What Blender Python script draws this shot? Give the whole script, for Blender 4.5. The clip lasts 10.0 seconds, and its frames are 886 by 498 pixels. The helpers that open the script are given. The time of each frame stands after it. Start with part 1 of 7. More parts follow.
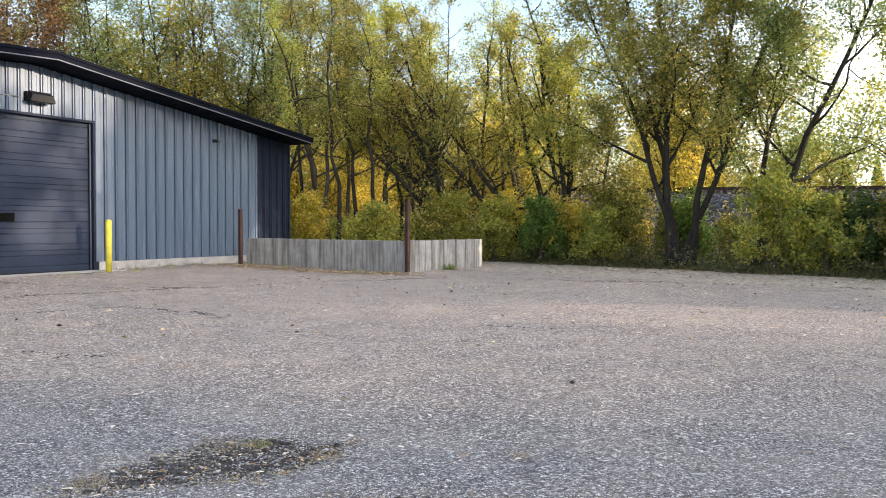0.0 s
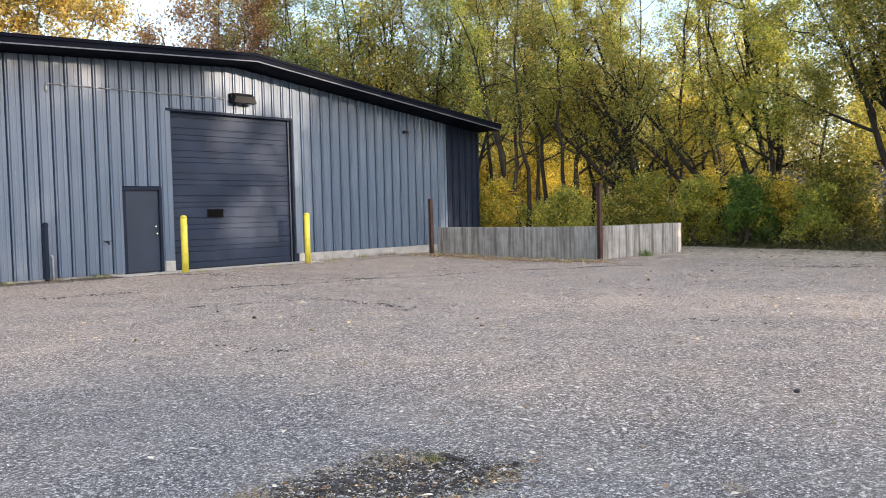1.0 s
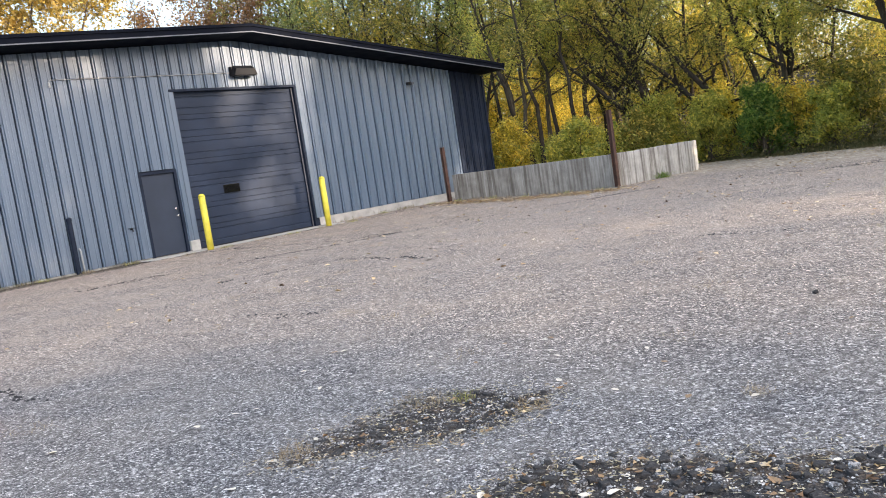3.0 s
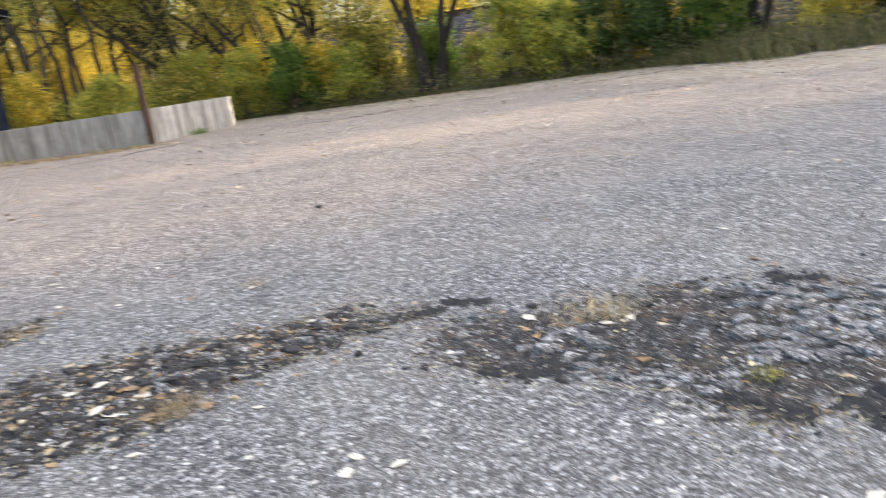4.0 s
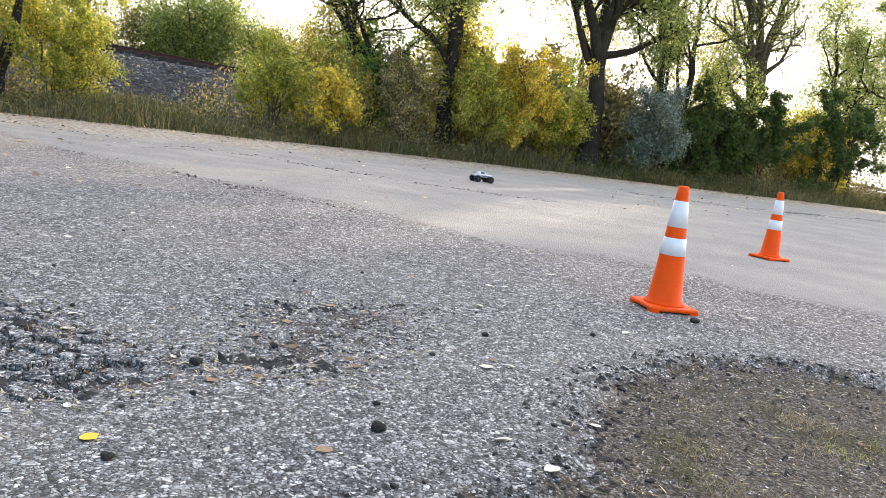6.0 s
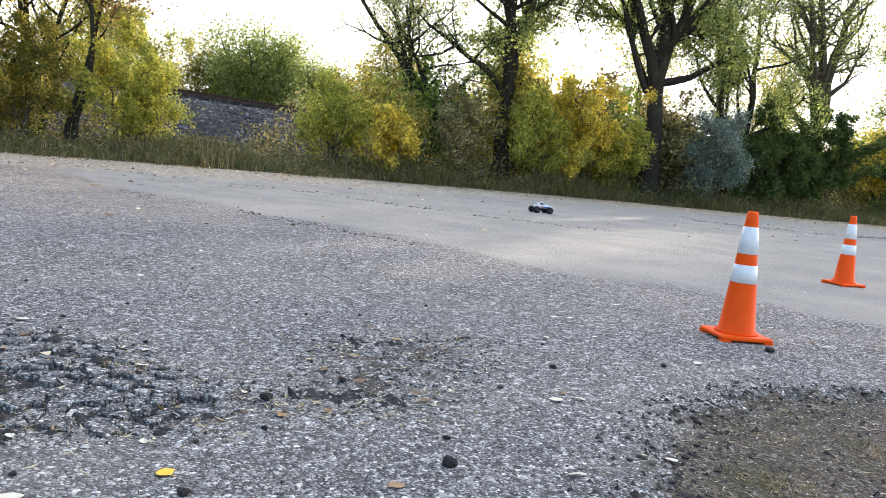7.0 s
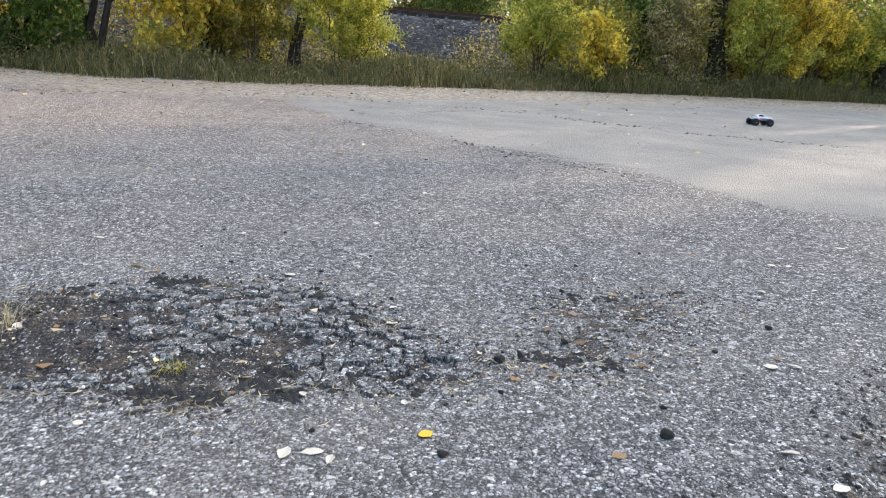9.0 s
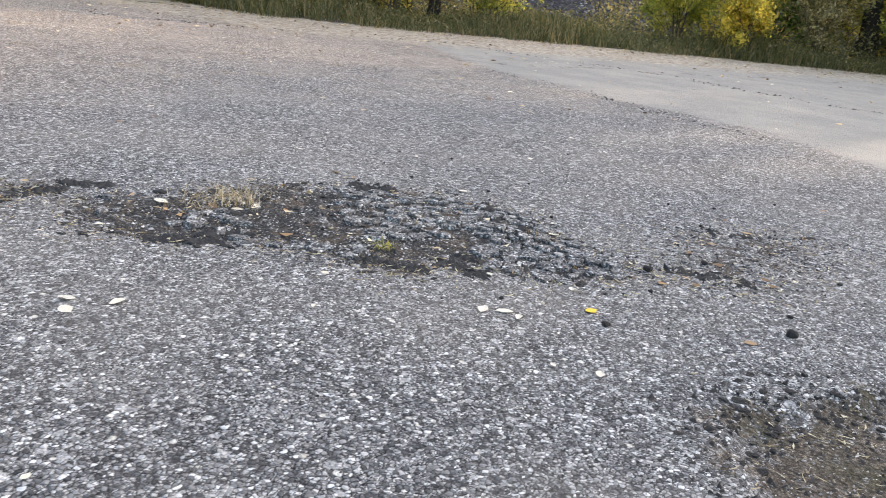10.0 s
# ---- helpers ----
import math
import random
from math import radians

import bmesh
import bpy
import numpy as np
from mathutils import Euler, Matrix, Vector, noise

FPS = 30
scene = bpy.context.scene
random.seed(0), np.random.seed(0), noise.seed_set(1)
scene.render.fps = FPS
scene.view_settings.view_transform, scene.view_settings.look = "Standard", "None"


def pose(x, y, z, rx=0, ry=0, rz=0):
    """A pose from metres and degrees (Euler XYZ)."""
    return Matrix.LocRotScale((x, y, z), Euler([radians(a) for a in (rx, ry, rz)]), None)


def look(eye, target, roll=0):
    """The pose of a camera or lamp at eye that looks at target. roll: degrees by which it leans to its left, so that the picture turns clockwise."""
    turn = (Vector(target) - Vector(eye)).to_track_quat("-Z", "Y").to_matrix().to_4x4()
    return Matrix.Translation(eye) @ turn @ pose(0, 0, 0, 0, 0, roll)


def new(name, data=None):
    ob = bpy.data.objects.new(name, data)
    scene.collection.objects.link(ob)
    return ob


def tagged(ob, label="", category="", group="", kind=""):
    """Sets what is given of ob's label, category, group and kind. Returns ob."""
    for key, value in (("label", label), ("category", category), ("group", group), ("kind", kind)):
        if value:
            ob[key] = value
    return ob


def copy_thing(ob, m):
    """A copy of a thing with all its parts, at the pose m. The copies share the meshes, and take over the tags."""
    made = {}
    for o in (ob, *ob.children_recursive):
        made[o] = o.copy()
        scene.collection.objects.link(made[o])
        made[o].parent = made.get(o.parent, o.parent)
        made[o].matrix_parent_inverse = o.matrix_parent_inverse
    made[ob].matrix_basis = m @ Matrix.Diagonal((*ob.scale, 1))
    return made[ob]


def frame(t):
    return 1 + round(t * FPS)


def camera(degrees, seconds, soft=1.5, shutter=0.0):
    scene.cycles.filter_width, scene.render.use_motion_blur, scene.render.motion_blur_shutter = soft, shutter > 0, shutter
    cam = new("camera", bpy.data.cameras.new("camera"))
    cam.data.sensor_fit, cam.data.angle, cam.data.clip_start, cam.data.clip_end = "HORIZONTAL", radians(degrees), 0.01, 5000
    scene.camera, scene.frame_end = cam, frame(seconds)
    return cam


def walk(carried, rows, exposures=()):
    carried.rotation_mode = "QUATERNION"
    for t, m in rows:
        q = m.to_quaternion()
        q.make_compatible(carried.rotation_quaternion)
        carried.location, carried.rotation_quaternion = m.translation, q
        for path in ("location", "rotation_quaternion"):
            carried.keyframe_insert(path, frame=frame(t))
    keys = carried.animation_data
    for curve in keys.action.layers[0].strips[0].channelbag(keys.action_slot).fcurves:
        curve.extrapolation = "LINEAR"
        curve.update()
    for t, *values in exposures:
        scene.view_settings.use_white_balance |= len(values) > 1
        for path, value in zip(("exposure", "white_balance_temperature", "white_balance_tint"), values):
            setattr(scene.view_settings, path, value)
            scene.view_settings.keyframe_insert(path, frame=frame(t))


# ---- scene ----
cam = camera(57.17, 10.0, 0.75, 0.11)
PATH = [
    (0.0, look((-0.000, -0.000, 1.399), (0.367, 1.965, 1.339), 0.20)),
    (0.5, look((0.133, 0.356, 1.409), (0.263, 2.351, 1.354), -0.97)),
    (1.0, look((0.137, 0.661, 1.409), (0.033, 2.656, 1.320), -1.41)),
    (1.5, look((0.173, 0.676, 1.420), (-0.080, 2.657, 1.314), -3.44)),
    (2.0, look((0.214, 0.627, 1.417), (-0.115, 2.596, 1.299), -6.18)),
    (2.2, look((0.253, 0.595, 1.411), (-0.085, 2.562, 1.288), -7.30)),
    (3.3, look((0.219, 0.517, 1.395), (0.173, 2.498, 1.121), -8.96)),
    (3.5, look((0.244, 0.484, 1.389), (0.315, 2.457, 1.071), -8.96)),
    (3.6, look((0.242, 0.471, 1.365), (0.401, 2.437, 1.035), -8.24)),
    (3.9, look((0.372, 0.439, 1.203), (0.993, 2.294, 0.786), -6.57)),
    (4.0, look((0.465, 0.352, 1.035), (1.295, 2.115, 0.586), -8.72)),
    (4.1, look((0.492, 0.337, 0.904), (1.575, 1.945, 0.412), -6.97)),
    (4.2, look((0.513, 0.301, 0.802), (1.827, 1.715, 0.277), -5.58)),
    (4.3, look((0.477, 0.284, 0.751), (2.015, 1.443, 0.208), -3.55)),
    (4.4, look((0.438, 0.270, 0.751), (2.158, 1.138, 0.214), -1.10)),
    (4.5, look((0.426, 0.347, 0.763), (2.295, 0.850, 0.258), 2.36)),
    (4.8, look((0.441, 0.343, 0.753), (2.395, 0.432, 0.338), 5.98)),
    (5.0, look((0.416, 0.345, 0.766), (2.376, 0.398, 0.373), 6.67)),
    (5.5, look((0.397, 0.366, 0.776), (2.371, 0.405, 0.460), 7.38)),
    (5.7, look((0.396, 0.361, 0.773), (2.377, 0.356, 0.497), 7.66)),
    (6.8, look((0.408, 0.395, 0.765), (2.396, 0.467, 0.551), 7.24)),
    (7.0, look((0.411, 0.391, 0.762), (2.394, 0.542, 0.551), 6.04)),
    (7.5, look((0.374, 0.382, 0.769), (2.343, 0.676, 0.585), 3.14)),
    (8.0, look((0.363, 0.390, 0.772), (2.311, 0.805, 0.588), 1.23)),
    (8.5, look((0.361, 0.403, 0.818), (2.273, 0.916, 0.534), 1.10)),
    (9.0, look((0.192, 0.436, 1.034), (2.036, 1.044, 0.554), 3.34)),
    (9.5, look((-0.125, 0.427, 0.999), (1.671, 1.096, 0.430), 6.14)),
    (10.0, look((-0.450, 0.425, 0.988), (1.265, 1.260, 0.386), 6.53)),
]
walk(cam, PATH, [(0.0, 2.65, 6950, 18), (3.5, 2.85, 7000, 18), (4.3, 3.05, 7450, 19), (5.5, 2.93, 7400, 19), (7.0, 2.7, 6850, 16), (8.5, 2.6, 6650, 15), (9.1, 2.75, 7150, 17), (10.0, 2.8, 7350, 18)])

# ---- world and sun ----
SUN_AZ, SUN_EL = -25.0, 10.0          # degrees from +x, and above the horizon
world = bpy.data.worlds.new("sky")
scene.world = world
world.use_nodes = True
wt = world.node_tree
sky = wt.nodes.new("ShaderNodeTexSky")
sky.sky_type = "NISHITA"
sky.sun_disc = False
sky.sun_elevation = radians(SUN_EL)
sky.sun_rotation = radians(90 - SUN_AZ)
sky.air_density, sky.dust_density, sky.ozone_density = 1.0, 0.8, 1.2
# thin broken cloud over the blue
wc = wt.nodes.new("ShaderNodeTexCoord")
wm = wt.nodes.new("ShaderNodeMapping")
wm.inputs["Scale"].default_value, wm.inputs["Location"].default_value = (1.0, 1.0, 2.2), (3.1, 0.4, 0.0)
wn = wt.nodes.new("ShaderNodeTexNoise")
wn.inputs["Scale"].default_value, wn.inputs["Detail"].default_value, wn.inputs["Roughness"].default_value = 1.7, 7, 0.6
wr = wt.nodes.new("ShaderNodeValToRGB")
wr.color_ramp.elements[0].position, wr.color_ramp.elements[1].position = 0.54, 0.78
wx = wt.nodes.new("ShaderNodeMix")
wx.data_type = "RGBA"
wx.inputs[7].default_value = (3.5, 3.6, 3.75, 1)
wt.links.new(wc.outputs["Generated"], wm.inputs[0])
wt.links.new(wm.outputs[0], wn.inputs["Vector"])
# the cloud thickens towards the low sun
wd = wt.nodes.new("ShaderNodeVectorMath")
wd.operation = "DOT_PRODUCT"
wd.inputs[1].default_value = (0.42 * math.cos(radians(SUN_AZ)), 0.42 * math.sin(radians(SUN_AZ)), 0.05)
wa = wt.nodes.new("ShaderNodeMath")
wa.operation = "ADD"
wt.links.new(wc.outputs["Generated"], wd.inputs[0])
wt.links.new(wd.outputs["Value"], wa.inputs[0])
wt.links.new(wn.outputs[0], wa.inputs[1])
wt.links.new(wa.outputs[0], wr.inputs[0])
wt.links.new(wr.outputs[0], wx.inputs[0])
wb = wt.nodes.new("ShaderNodeMix")
wb.data_type = "RGBA"
wb.inputs[0].default_value = 0.6
wb.inputs[7].default_value = (0.42, 0.66, 1.0, 1)
wt.links.new(sky.outputs[0], wb.inputs[6])
wt.links.new(wb.outputs[2], wx.inputs[6])
wt.links.new(wx.outputs[2], wt.nodes["Background"].inputs[0])
wt.nodes["Background"].inputs[1].default_value = 0.15
sun = new("sun", bpy.data.lights.new("sun", "SUN"))
sun.data.energy, sun.data.angle, sun.data.color = 1.0, radians(0.55), (1.0, 0.90, 0.74)
sd = Vector((math.cos(radians(SUN_EL)) * math.cos(radians(SUN_AZ)), math.cos(radians(SUN_EL)) * math.sin(radians(SUN_AZ)), math.sin(radians(SUN_EL))))
sun.matrix_world = look(sd * 60, (0, 0, 0))


# ---- material helpers ----
class Mat:
    def __init__(self, name, rough=0.8, metal=0.0, spec=0.5):
        self.m = bpy.data.materials.new(name)
        self.m.use_nodes = True
        self.t = self.m.node_tree
        self.b = self.t.nodes["Principled BSDF"]
        self.b.inputs["Roughness"].default_value = rough
        self.b.inputs["Metallic"].default_value = metal
        self.b.inputs["Specular IOR Level"].default_value = spec

    def n(self, kind):
        return self.t.nodes.new(kind)

    def put(self, sock, v):
        if isinstance(v, bpy.types.NodeSocket):
            self.t.links.new(v, sock)
        elif isinstance(v, tuple) and len(v) == 3:
            sock.default_value = (*v, 1)
        else:
            sock.default_value = v

    def pos(self):
        return self.n("ShaderNodeNewGeometry").outputs["Position"]

    def obj(self):
        return self.n("ShaderNodeTexCoord").outputs["Object"]

    def scaled(self, vec, s):
        nd = self.n("ShaderNodeMapping")
        self.put(nd.inputs["Vector"], vec)
        nd.inputs["Scale"].default_value = s
        return nd.outputs[0]

    def noise(self, vec, scale, detail=4, rough=0.55):
        nd = self.n("ShaderNodeTexNoise")
        self.put(nd.inputs["Vector"], vec)
        nd.inputs["Scale"].default_value, nd.inputs["Detail"].default_value, nd.inputs["Roughness"].default_value = scale, detail, rough
        return nd.outputs[0]

    def cells(self, vec, scale, feature="F1"):
        nd = self.n("ShaderNodeTexVoronoi")
        nd.feature = feature
        self.put(nd.inputs["Vector"], vec)
        nd.inputs["Scale"].default_value = scale
        return nd

    def ramp(self, fac, *stops):
        nd = self.n("ShaderNodeValToRGB")
        self.put(nd.inputs[0], fac)
        el = nd.color_ramp.elements
        while len(el) < len(stops):
            el.new(0.5)
        for e, (p, c) in zip(el, stops):
            e.position = p
            e.color = (*c, 1) if isinstance(c, tuple) else (c, c, c, 1)
        return nd.outputs[0]

    def mix(self, fac, a, b, mode="MIX"):
        nd = self.n("ShaderNodeMix")
        nd.data_type, nd.blend_type = "RGBA", mode
        self.put(nd.inputs[0], fac)
        self.put(nd.inputs[6], a)
        self.put(nd.inputs[7], b)
        return nd.outputs[2]

    def math(self, op, a, b=0.0):
        nd = self.n("ShaderNodeMath")
        nd.operation = op
        self.put(nd.inputs[0], a)
        self.put(nd.inputs[1], b)
        return nd.outputs[0]

    def bump(self, h, strength=0.3, dist=0.01, normal=None):
        nd = self.n("ShaderNodeBump")
        self.put(nd.inputs["Height"], h)
        nd.inputs["Strength"].default_value, nd.inputs["Distance"].default_value = strength, dist
        if normal is not None:
            self.put(nd.inputs["Normal"], normal)
        self.put(self.b.inputs["Normal"], nd.outputs[0])
        return nd.outputs[0]

    def color(self, c):
        self.put(self.b.inputs["Base Color"], c)
        return self.m

    def rough(self, r):
        self.put(self.b.inputs["Roughness"], r)


def sep(mt, col):
    nd = mt.n("ShaderNodeSeparateColor")
    mt.put(nd.inputs[0], col)
    return nd.outputs


def ground_material():
    mt = Mat("weathered_asphalt", 0.95, 0, 0.25)
    p = mt.pos()
    att = mt.n("ShaderNodeAttribute")
    att.attribute_name = "zones"
    road, soil, crumb = sep(mt, att.outputs["Color"])[:3]
    litter = att.outputs["Alpha"]
    wob = mt.noise(p, 1.1, 6)
    big = mt.noise(p, 0.22, 4)
    fine = mt.noise(p, 60, 3, 0.7)
    # chips set in the binder
    wv = mt.n("ShaderNodeVectorMath")
    wv.operation = "ADD"
    warp = mt.n("ShaderNodeTexNoise")
    mt.put(warp.inputs["Vector"], p)
    warp.inputs["Scale"].default_value = 80
    warp.inputs["Detail"].default_value = 4
    wm2 = mt.n("ShaderNodeVectorMath")
    wm2.operation = "SCALE"
    wm2.inputs["Scale"].default_value = 0.010
    mt.t.links.new(warp.outputs["Color"], wm2.inputs[0])
    mt.put(wv.inputs[0], p)
    mt.t.links.new(wm2.outputs[0], wv.inputs[1])
    pw = wv.outputs[0]
    c1 = mt.cells(pw, 78)
    c2 = mt.cells(pw, 150)
    c3 = mt.cells(pw, 38)
    edge = mt.cells(pw, 78, "DISTANCE_TO_EDGE").outputs["Distance"]
    chips = mt.ramp(sep(mt, c1.outputs["Color"])[0], (0.0, (0.035, 0.035, 0.038)), (0.36, (0.15, 0.15, 0.155)), (0.64, (0.32, 0.318, 0.315)), (0.82, (0.52, 0.513, 0.505)), (0.90, (0.78, 0.77, 0.75)), (1.0, (0.86, 0.85, 0.83)))
    chips2 = mt.ramp(sep(mt, c2.outputs["Color"])[1], (0.0, (0.04, 0.04, 0.043)), (0.5, (0.20, 0.198, 0.197)), (0.85, (0.45, 0.443, 0.435)), (1.0, (0.8, 0.79, 0.77)))
    coarse = mt.mix(mt.ramp(sep(mt, c1.outputs["Color"])[1], (0.40, 0.1), (0.60, 0.8)), chips, chips2)
    coarse = mt.mix(1.0, coarse, mt.ramp(mt.math("ADD", edge, mt.math("MULTIPLY", mt.math("SUBTRACT", fine, 0.5), 0.25)), (0.0, 0.09), (0.15, 1.0)), "MULTIPLY")
    coarse = mt.mix(mt.ramp(sep(mt, c3.outputs["Color"])[2], (0.95, 0.0), (0.97, 0.35)), coarse, (0.80, 0.79, 0.77))
    coarse = mt.mix(mt.ramp(sep(mt, c3.outputs["Color"])[1], (0.80, 0.0), (0.90, 0.6)), coarse, (0.05, 0.05, 0.054))
    coarse = mt.mix(mt.ramp(wob, (0.42, 0.0), (0.75, 0.28)), coarse, (0.38, 0.345, 0.295))
    coarse = mt.mix(mt.ramp(big, (0.38, 0.22), (0.6, 0.0)), coarse, mt.mix(1.0, coarse, (0.74, 0.75, 0.79), "MULTIPLY"))
    # tan dust in patches, with the far lot's brightness painted in on top
    dust_and_light = mt.ramp(mt.noise(p, 0.12, 5, 0.6), (0.40, 0.0), (0.60, 0.18))
    dust_and_light = mt.math("ADD", dust_and_light, mt.ramp(litter, (0.02, 0.0), (0.34, 0.8)))
    coarse = mt.mix(dust_and_light, coarse, mt.mix(1.0, coarse, (1.75, 1.46, 1.24), "MULTIPLY"))
    # larger flecks: pale stones and bits of leaf, and black lumps pressed in
    for size, lo in ((17, 0.62), (29, 0.5)):
        c4 = mt.cells(pw, size)
        dot = mt.ramp(mt.math("ADD", c4.outputs["Distance"], mt.math("MULTIPLY", mt.noise(p, 70, 3), 0.16)), (0.20, 1.0), (0.27, 0.0))
        pick = sep(mt, c4.outputs["Color"])
        coarse = mt.mix(mt.math("MULTIPLY", dot, mt.ramp(pick[0], (lo, 0.0), (lo + 0.03, 0.9))), coarse, mt.ramp(pick[1], (0.0, (0.03, 0.03, 0.032)), (0.45, (0.04, 0.038, 0.036)), (0.5, (0.62, 0.58, 0.50)), (1.0, (0.80, 0.78, 0.74))))
    # finer, paler old road
    fines = mt.mix(0.5, mt.ramp(sep(mt, c2.outputs["Color"])[0], (0.0, (0.16, 0.152, 0.140)), (1.0, (0.45, 0.425, 0.385))), mt.ramp(fine, (0.3, (0.18, 0.172, 0.158)), (0.7, (0.40, 0.378, 0.345))))
    fines = mt.mix(mt.ramp(wob, (0.4, 0.0), (0.7, 0.5)), fines, (0.46, 0.415, 0.36))
    rmask = mt.ramp(mt.math("ADD", road, mt.math("MULTIPLY", mt.math("SUBTRACT", mt.noise(p, 1.6, 8, 0.75), 0.5), 1.6)), (0.30, 0.0), (0.70, 1.0))
    col = mt.mix(rmask, coarse, fines)
    # soil with straw and moss
    soilc = mt.ramp(mt.noise(p, 75, 6, 0.85), (0.36, (0.012, 0.010, 0.009)), (0.48, (0.06, 0.048, 0.038)), (0.57, (0.15, 0.122, 0.095)), (0.66, (0.45, 0.40, 0.33)))
    soilc = mt.mix(mt.ramp(mt.noise(p, 3.2, 5), (0.5, 0.0), (0.68, 0.55)), soilc, (0.05, 0.05, 0.022))
    smask = mt.ramp(mt.math("ADD", soil, mt.math("MULTIPLY", mt.math("SUBTRACT", mt.noise(p, 6.0, 8, 0.85), 0.5), 2.6)), (0.40, 0.0), (0.56, 1.0))
    smask = mt.math("MULTIPLY", smask, mt.ramp(mt.noise(p, 30, 5, 0.7), (0.36, 0.35), (0.46, 1.0)))
    col = mt.mix(smask, col, soilc)
    # litter along the verge
    litc = mt.ramp(sep(mt, mt.cells(p, 14).outputs["Color"])[0], (0.0, (0.20, 0.13, 0.08)), (0.35, (0.40, 0.33, 0.255)), (0.8, (0.50, 0.43, 0.345)), (1.0, (0.60, 0.53, 0.43)))
    lmask = mt.ramp(mt.math("ADD", litter, mt.math("MULTIPLY", mt.math("SUBTRACT", mt.noise(p, 2.5, 8, 0.8), 0.5), 1.3)), (0.55, 0.0), (0.75, 0.85))
    col = mt.mix(lmask, col, litc)
    # crumbled black binder
    crc = mt.ramp(mt.noise(p, 95, 6, 0.85), (0.36, (0.007, 0.007, 0.008)), (0.50, (0.020, 0.019, 0.020)), (0.57, (0.07, 0.064, 0.058)), (0.63, (0.20, 0.185, 0.165)), (0.69, (0.60, 0.58, 0.54)))
    pieces = mt.mix(1.0, coarse, (0.80, 0.80, 0.82), "MULTIPLY")
    broken = mt.mix(mt.ramp(mt.math("ADD", mt.noise(p, 5.5, 6, 0.7), mt.math("MULTIPLY", crumb, 0.35)), (0.62, 0.0), (0.70, 1.0)), pieces, crc)
    broken = mt.mix(mt.ramp(mt.noise(p, 7.0, 6, 0.8), (0.50, 0.0), (0.60, 0.7)), broken, mt.ramp(mt.noise(p, 80, 5, 0.8), (0.40, (0.035, 0.026, 0.02)), (0.55, (0.15, 0.105, 0.07)), (0.66, (0.42, 0.35, 0.26))))
    cmask = mt.ramp(mt.math("ADD", crumb, mt.math("MULTIPLY", mt.math("SUBTRACT", mt.noise(p, 7.0, 8, 0.78), 0.5), 2.2)), (0.46, 0.0), (0.55, 0.95))
    col = mt.mix(cmask, col, broken)
    h = mt.math("ADD", mt.math("MULTIPLY", c1.outputs["Distance"], -0.7), mt.math("MULTIPLY", fine, 0.8))
    mt.bump(h, 1.0, 0.010)
    return mt.color(col)


def leaf_material(name, stops, through_light=0.62, rough=0.55):
    stops = [(a, tuple(min(0.85, (0.82 * v + 0.06 * sum(c)) * 1.65) for v in c)) for a, c in stops]
    mt = Mat(name, rough, 0, 0.3)
    g = mt.n("ShaderNodeNewGeometry")
    col = mt.ramp(g.outputs["Random Per Island"], *stops)
    col = mt.mix(mt.ramp(mt.noise(g.outputs["Position"], 0.5, 3), (0.35, 0.0), (0.7, 0.5)), col, mt.mix(1.0, col, (0.7, 0.85, 0.75), "MULTIPLY"))
    col = mt.mix(mt.ramp(mt.noise(g.outputs["Position"], 1.6, 3), (0.48, 0.0), (0.66, 0.6)), col, mt.mix(1.0, col, (1.3, 1.15, 0.9), "MULTIPLY"))
    col = mt.mix(mt.ramp(mt.noise(g.outputs["Position"], 2.3, 3), (0.50, 0.0), (0.68, 0.55)), col, mt.mix(1.0, col, (0.55, 0.62, 0.6), "MULTIPLY"))
    mt.put(mt.b.inputs["Base Color"], col)
    tr = mt.n("ShaderNodeBsdfTranslucent")
    mt.put(tr.inputs[0], mt.mix(1.0, col, (1.5, 1.45, 1.1), "MULTIPLY"))
    mx = mt.n("ShaderNodeMixShader")
    mx.inputs[0].default_value = through_light
    mt.t.links.new(mt.b.outputs[0], mx.inputs[1])
    mt.t.links.new(tr.outputs[0], mx.inputs[2])
    mt.t.links.new(mx.outputs[0], mt.t.nodes["Material Output"].inputs["Surface"])
    return mt.m


def plain(name, c, rough=0.6, metal=0.0, vary=0.25, scale=6.0, bump=0.15, grain=60.0, spec=0.5, dirt=None):
    """Painted, cast or moulded surface with stains at one scale and grain at another."""
    mt = Mat(name, rough, metal, spec)
    o = mt.obj()
    a = mt.noise(o, scale, 5)
    b = mt.noise(o, grain, 3, 0.7)
    dark = tuple(v * (1 - vary) for v in c)
    lite = tuple(min(1.0, v * (1 + vary * 0.6)) for v in c)
    col = mt.mix(mt.ramp(a, (0.3, 0.0), (0.7, 1.0)), dark, lite)
    col = mt.mix(mt.ramp(b, (0.35, 0.0), (0.7, 0.25)), col, tuple(v * 0.7 for v in c))
    if dirt:
        col = mt.mix(mt.ramp(mt.noise(o, scale * 2.3, 7, 0.75), (0.52, 0.0), (0.72, 0.8)), col, dirt)
    if bump:
        mt.bump(b, bump, 0.004)
    mt.rough(mt.ramp(a, (0.3, rough * 0.85), (0.7, min(1.0, rough * 1.15))))
    return mt.color(col)


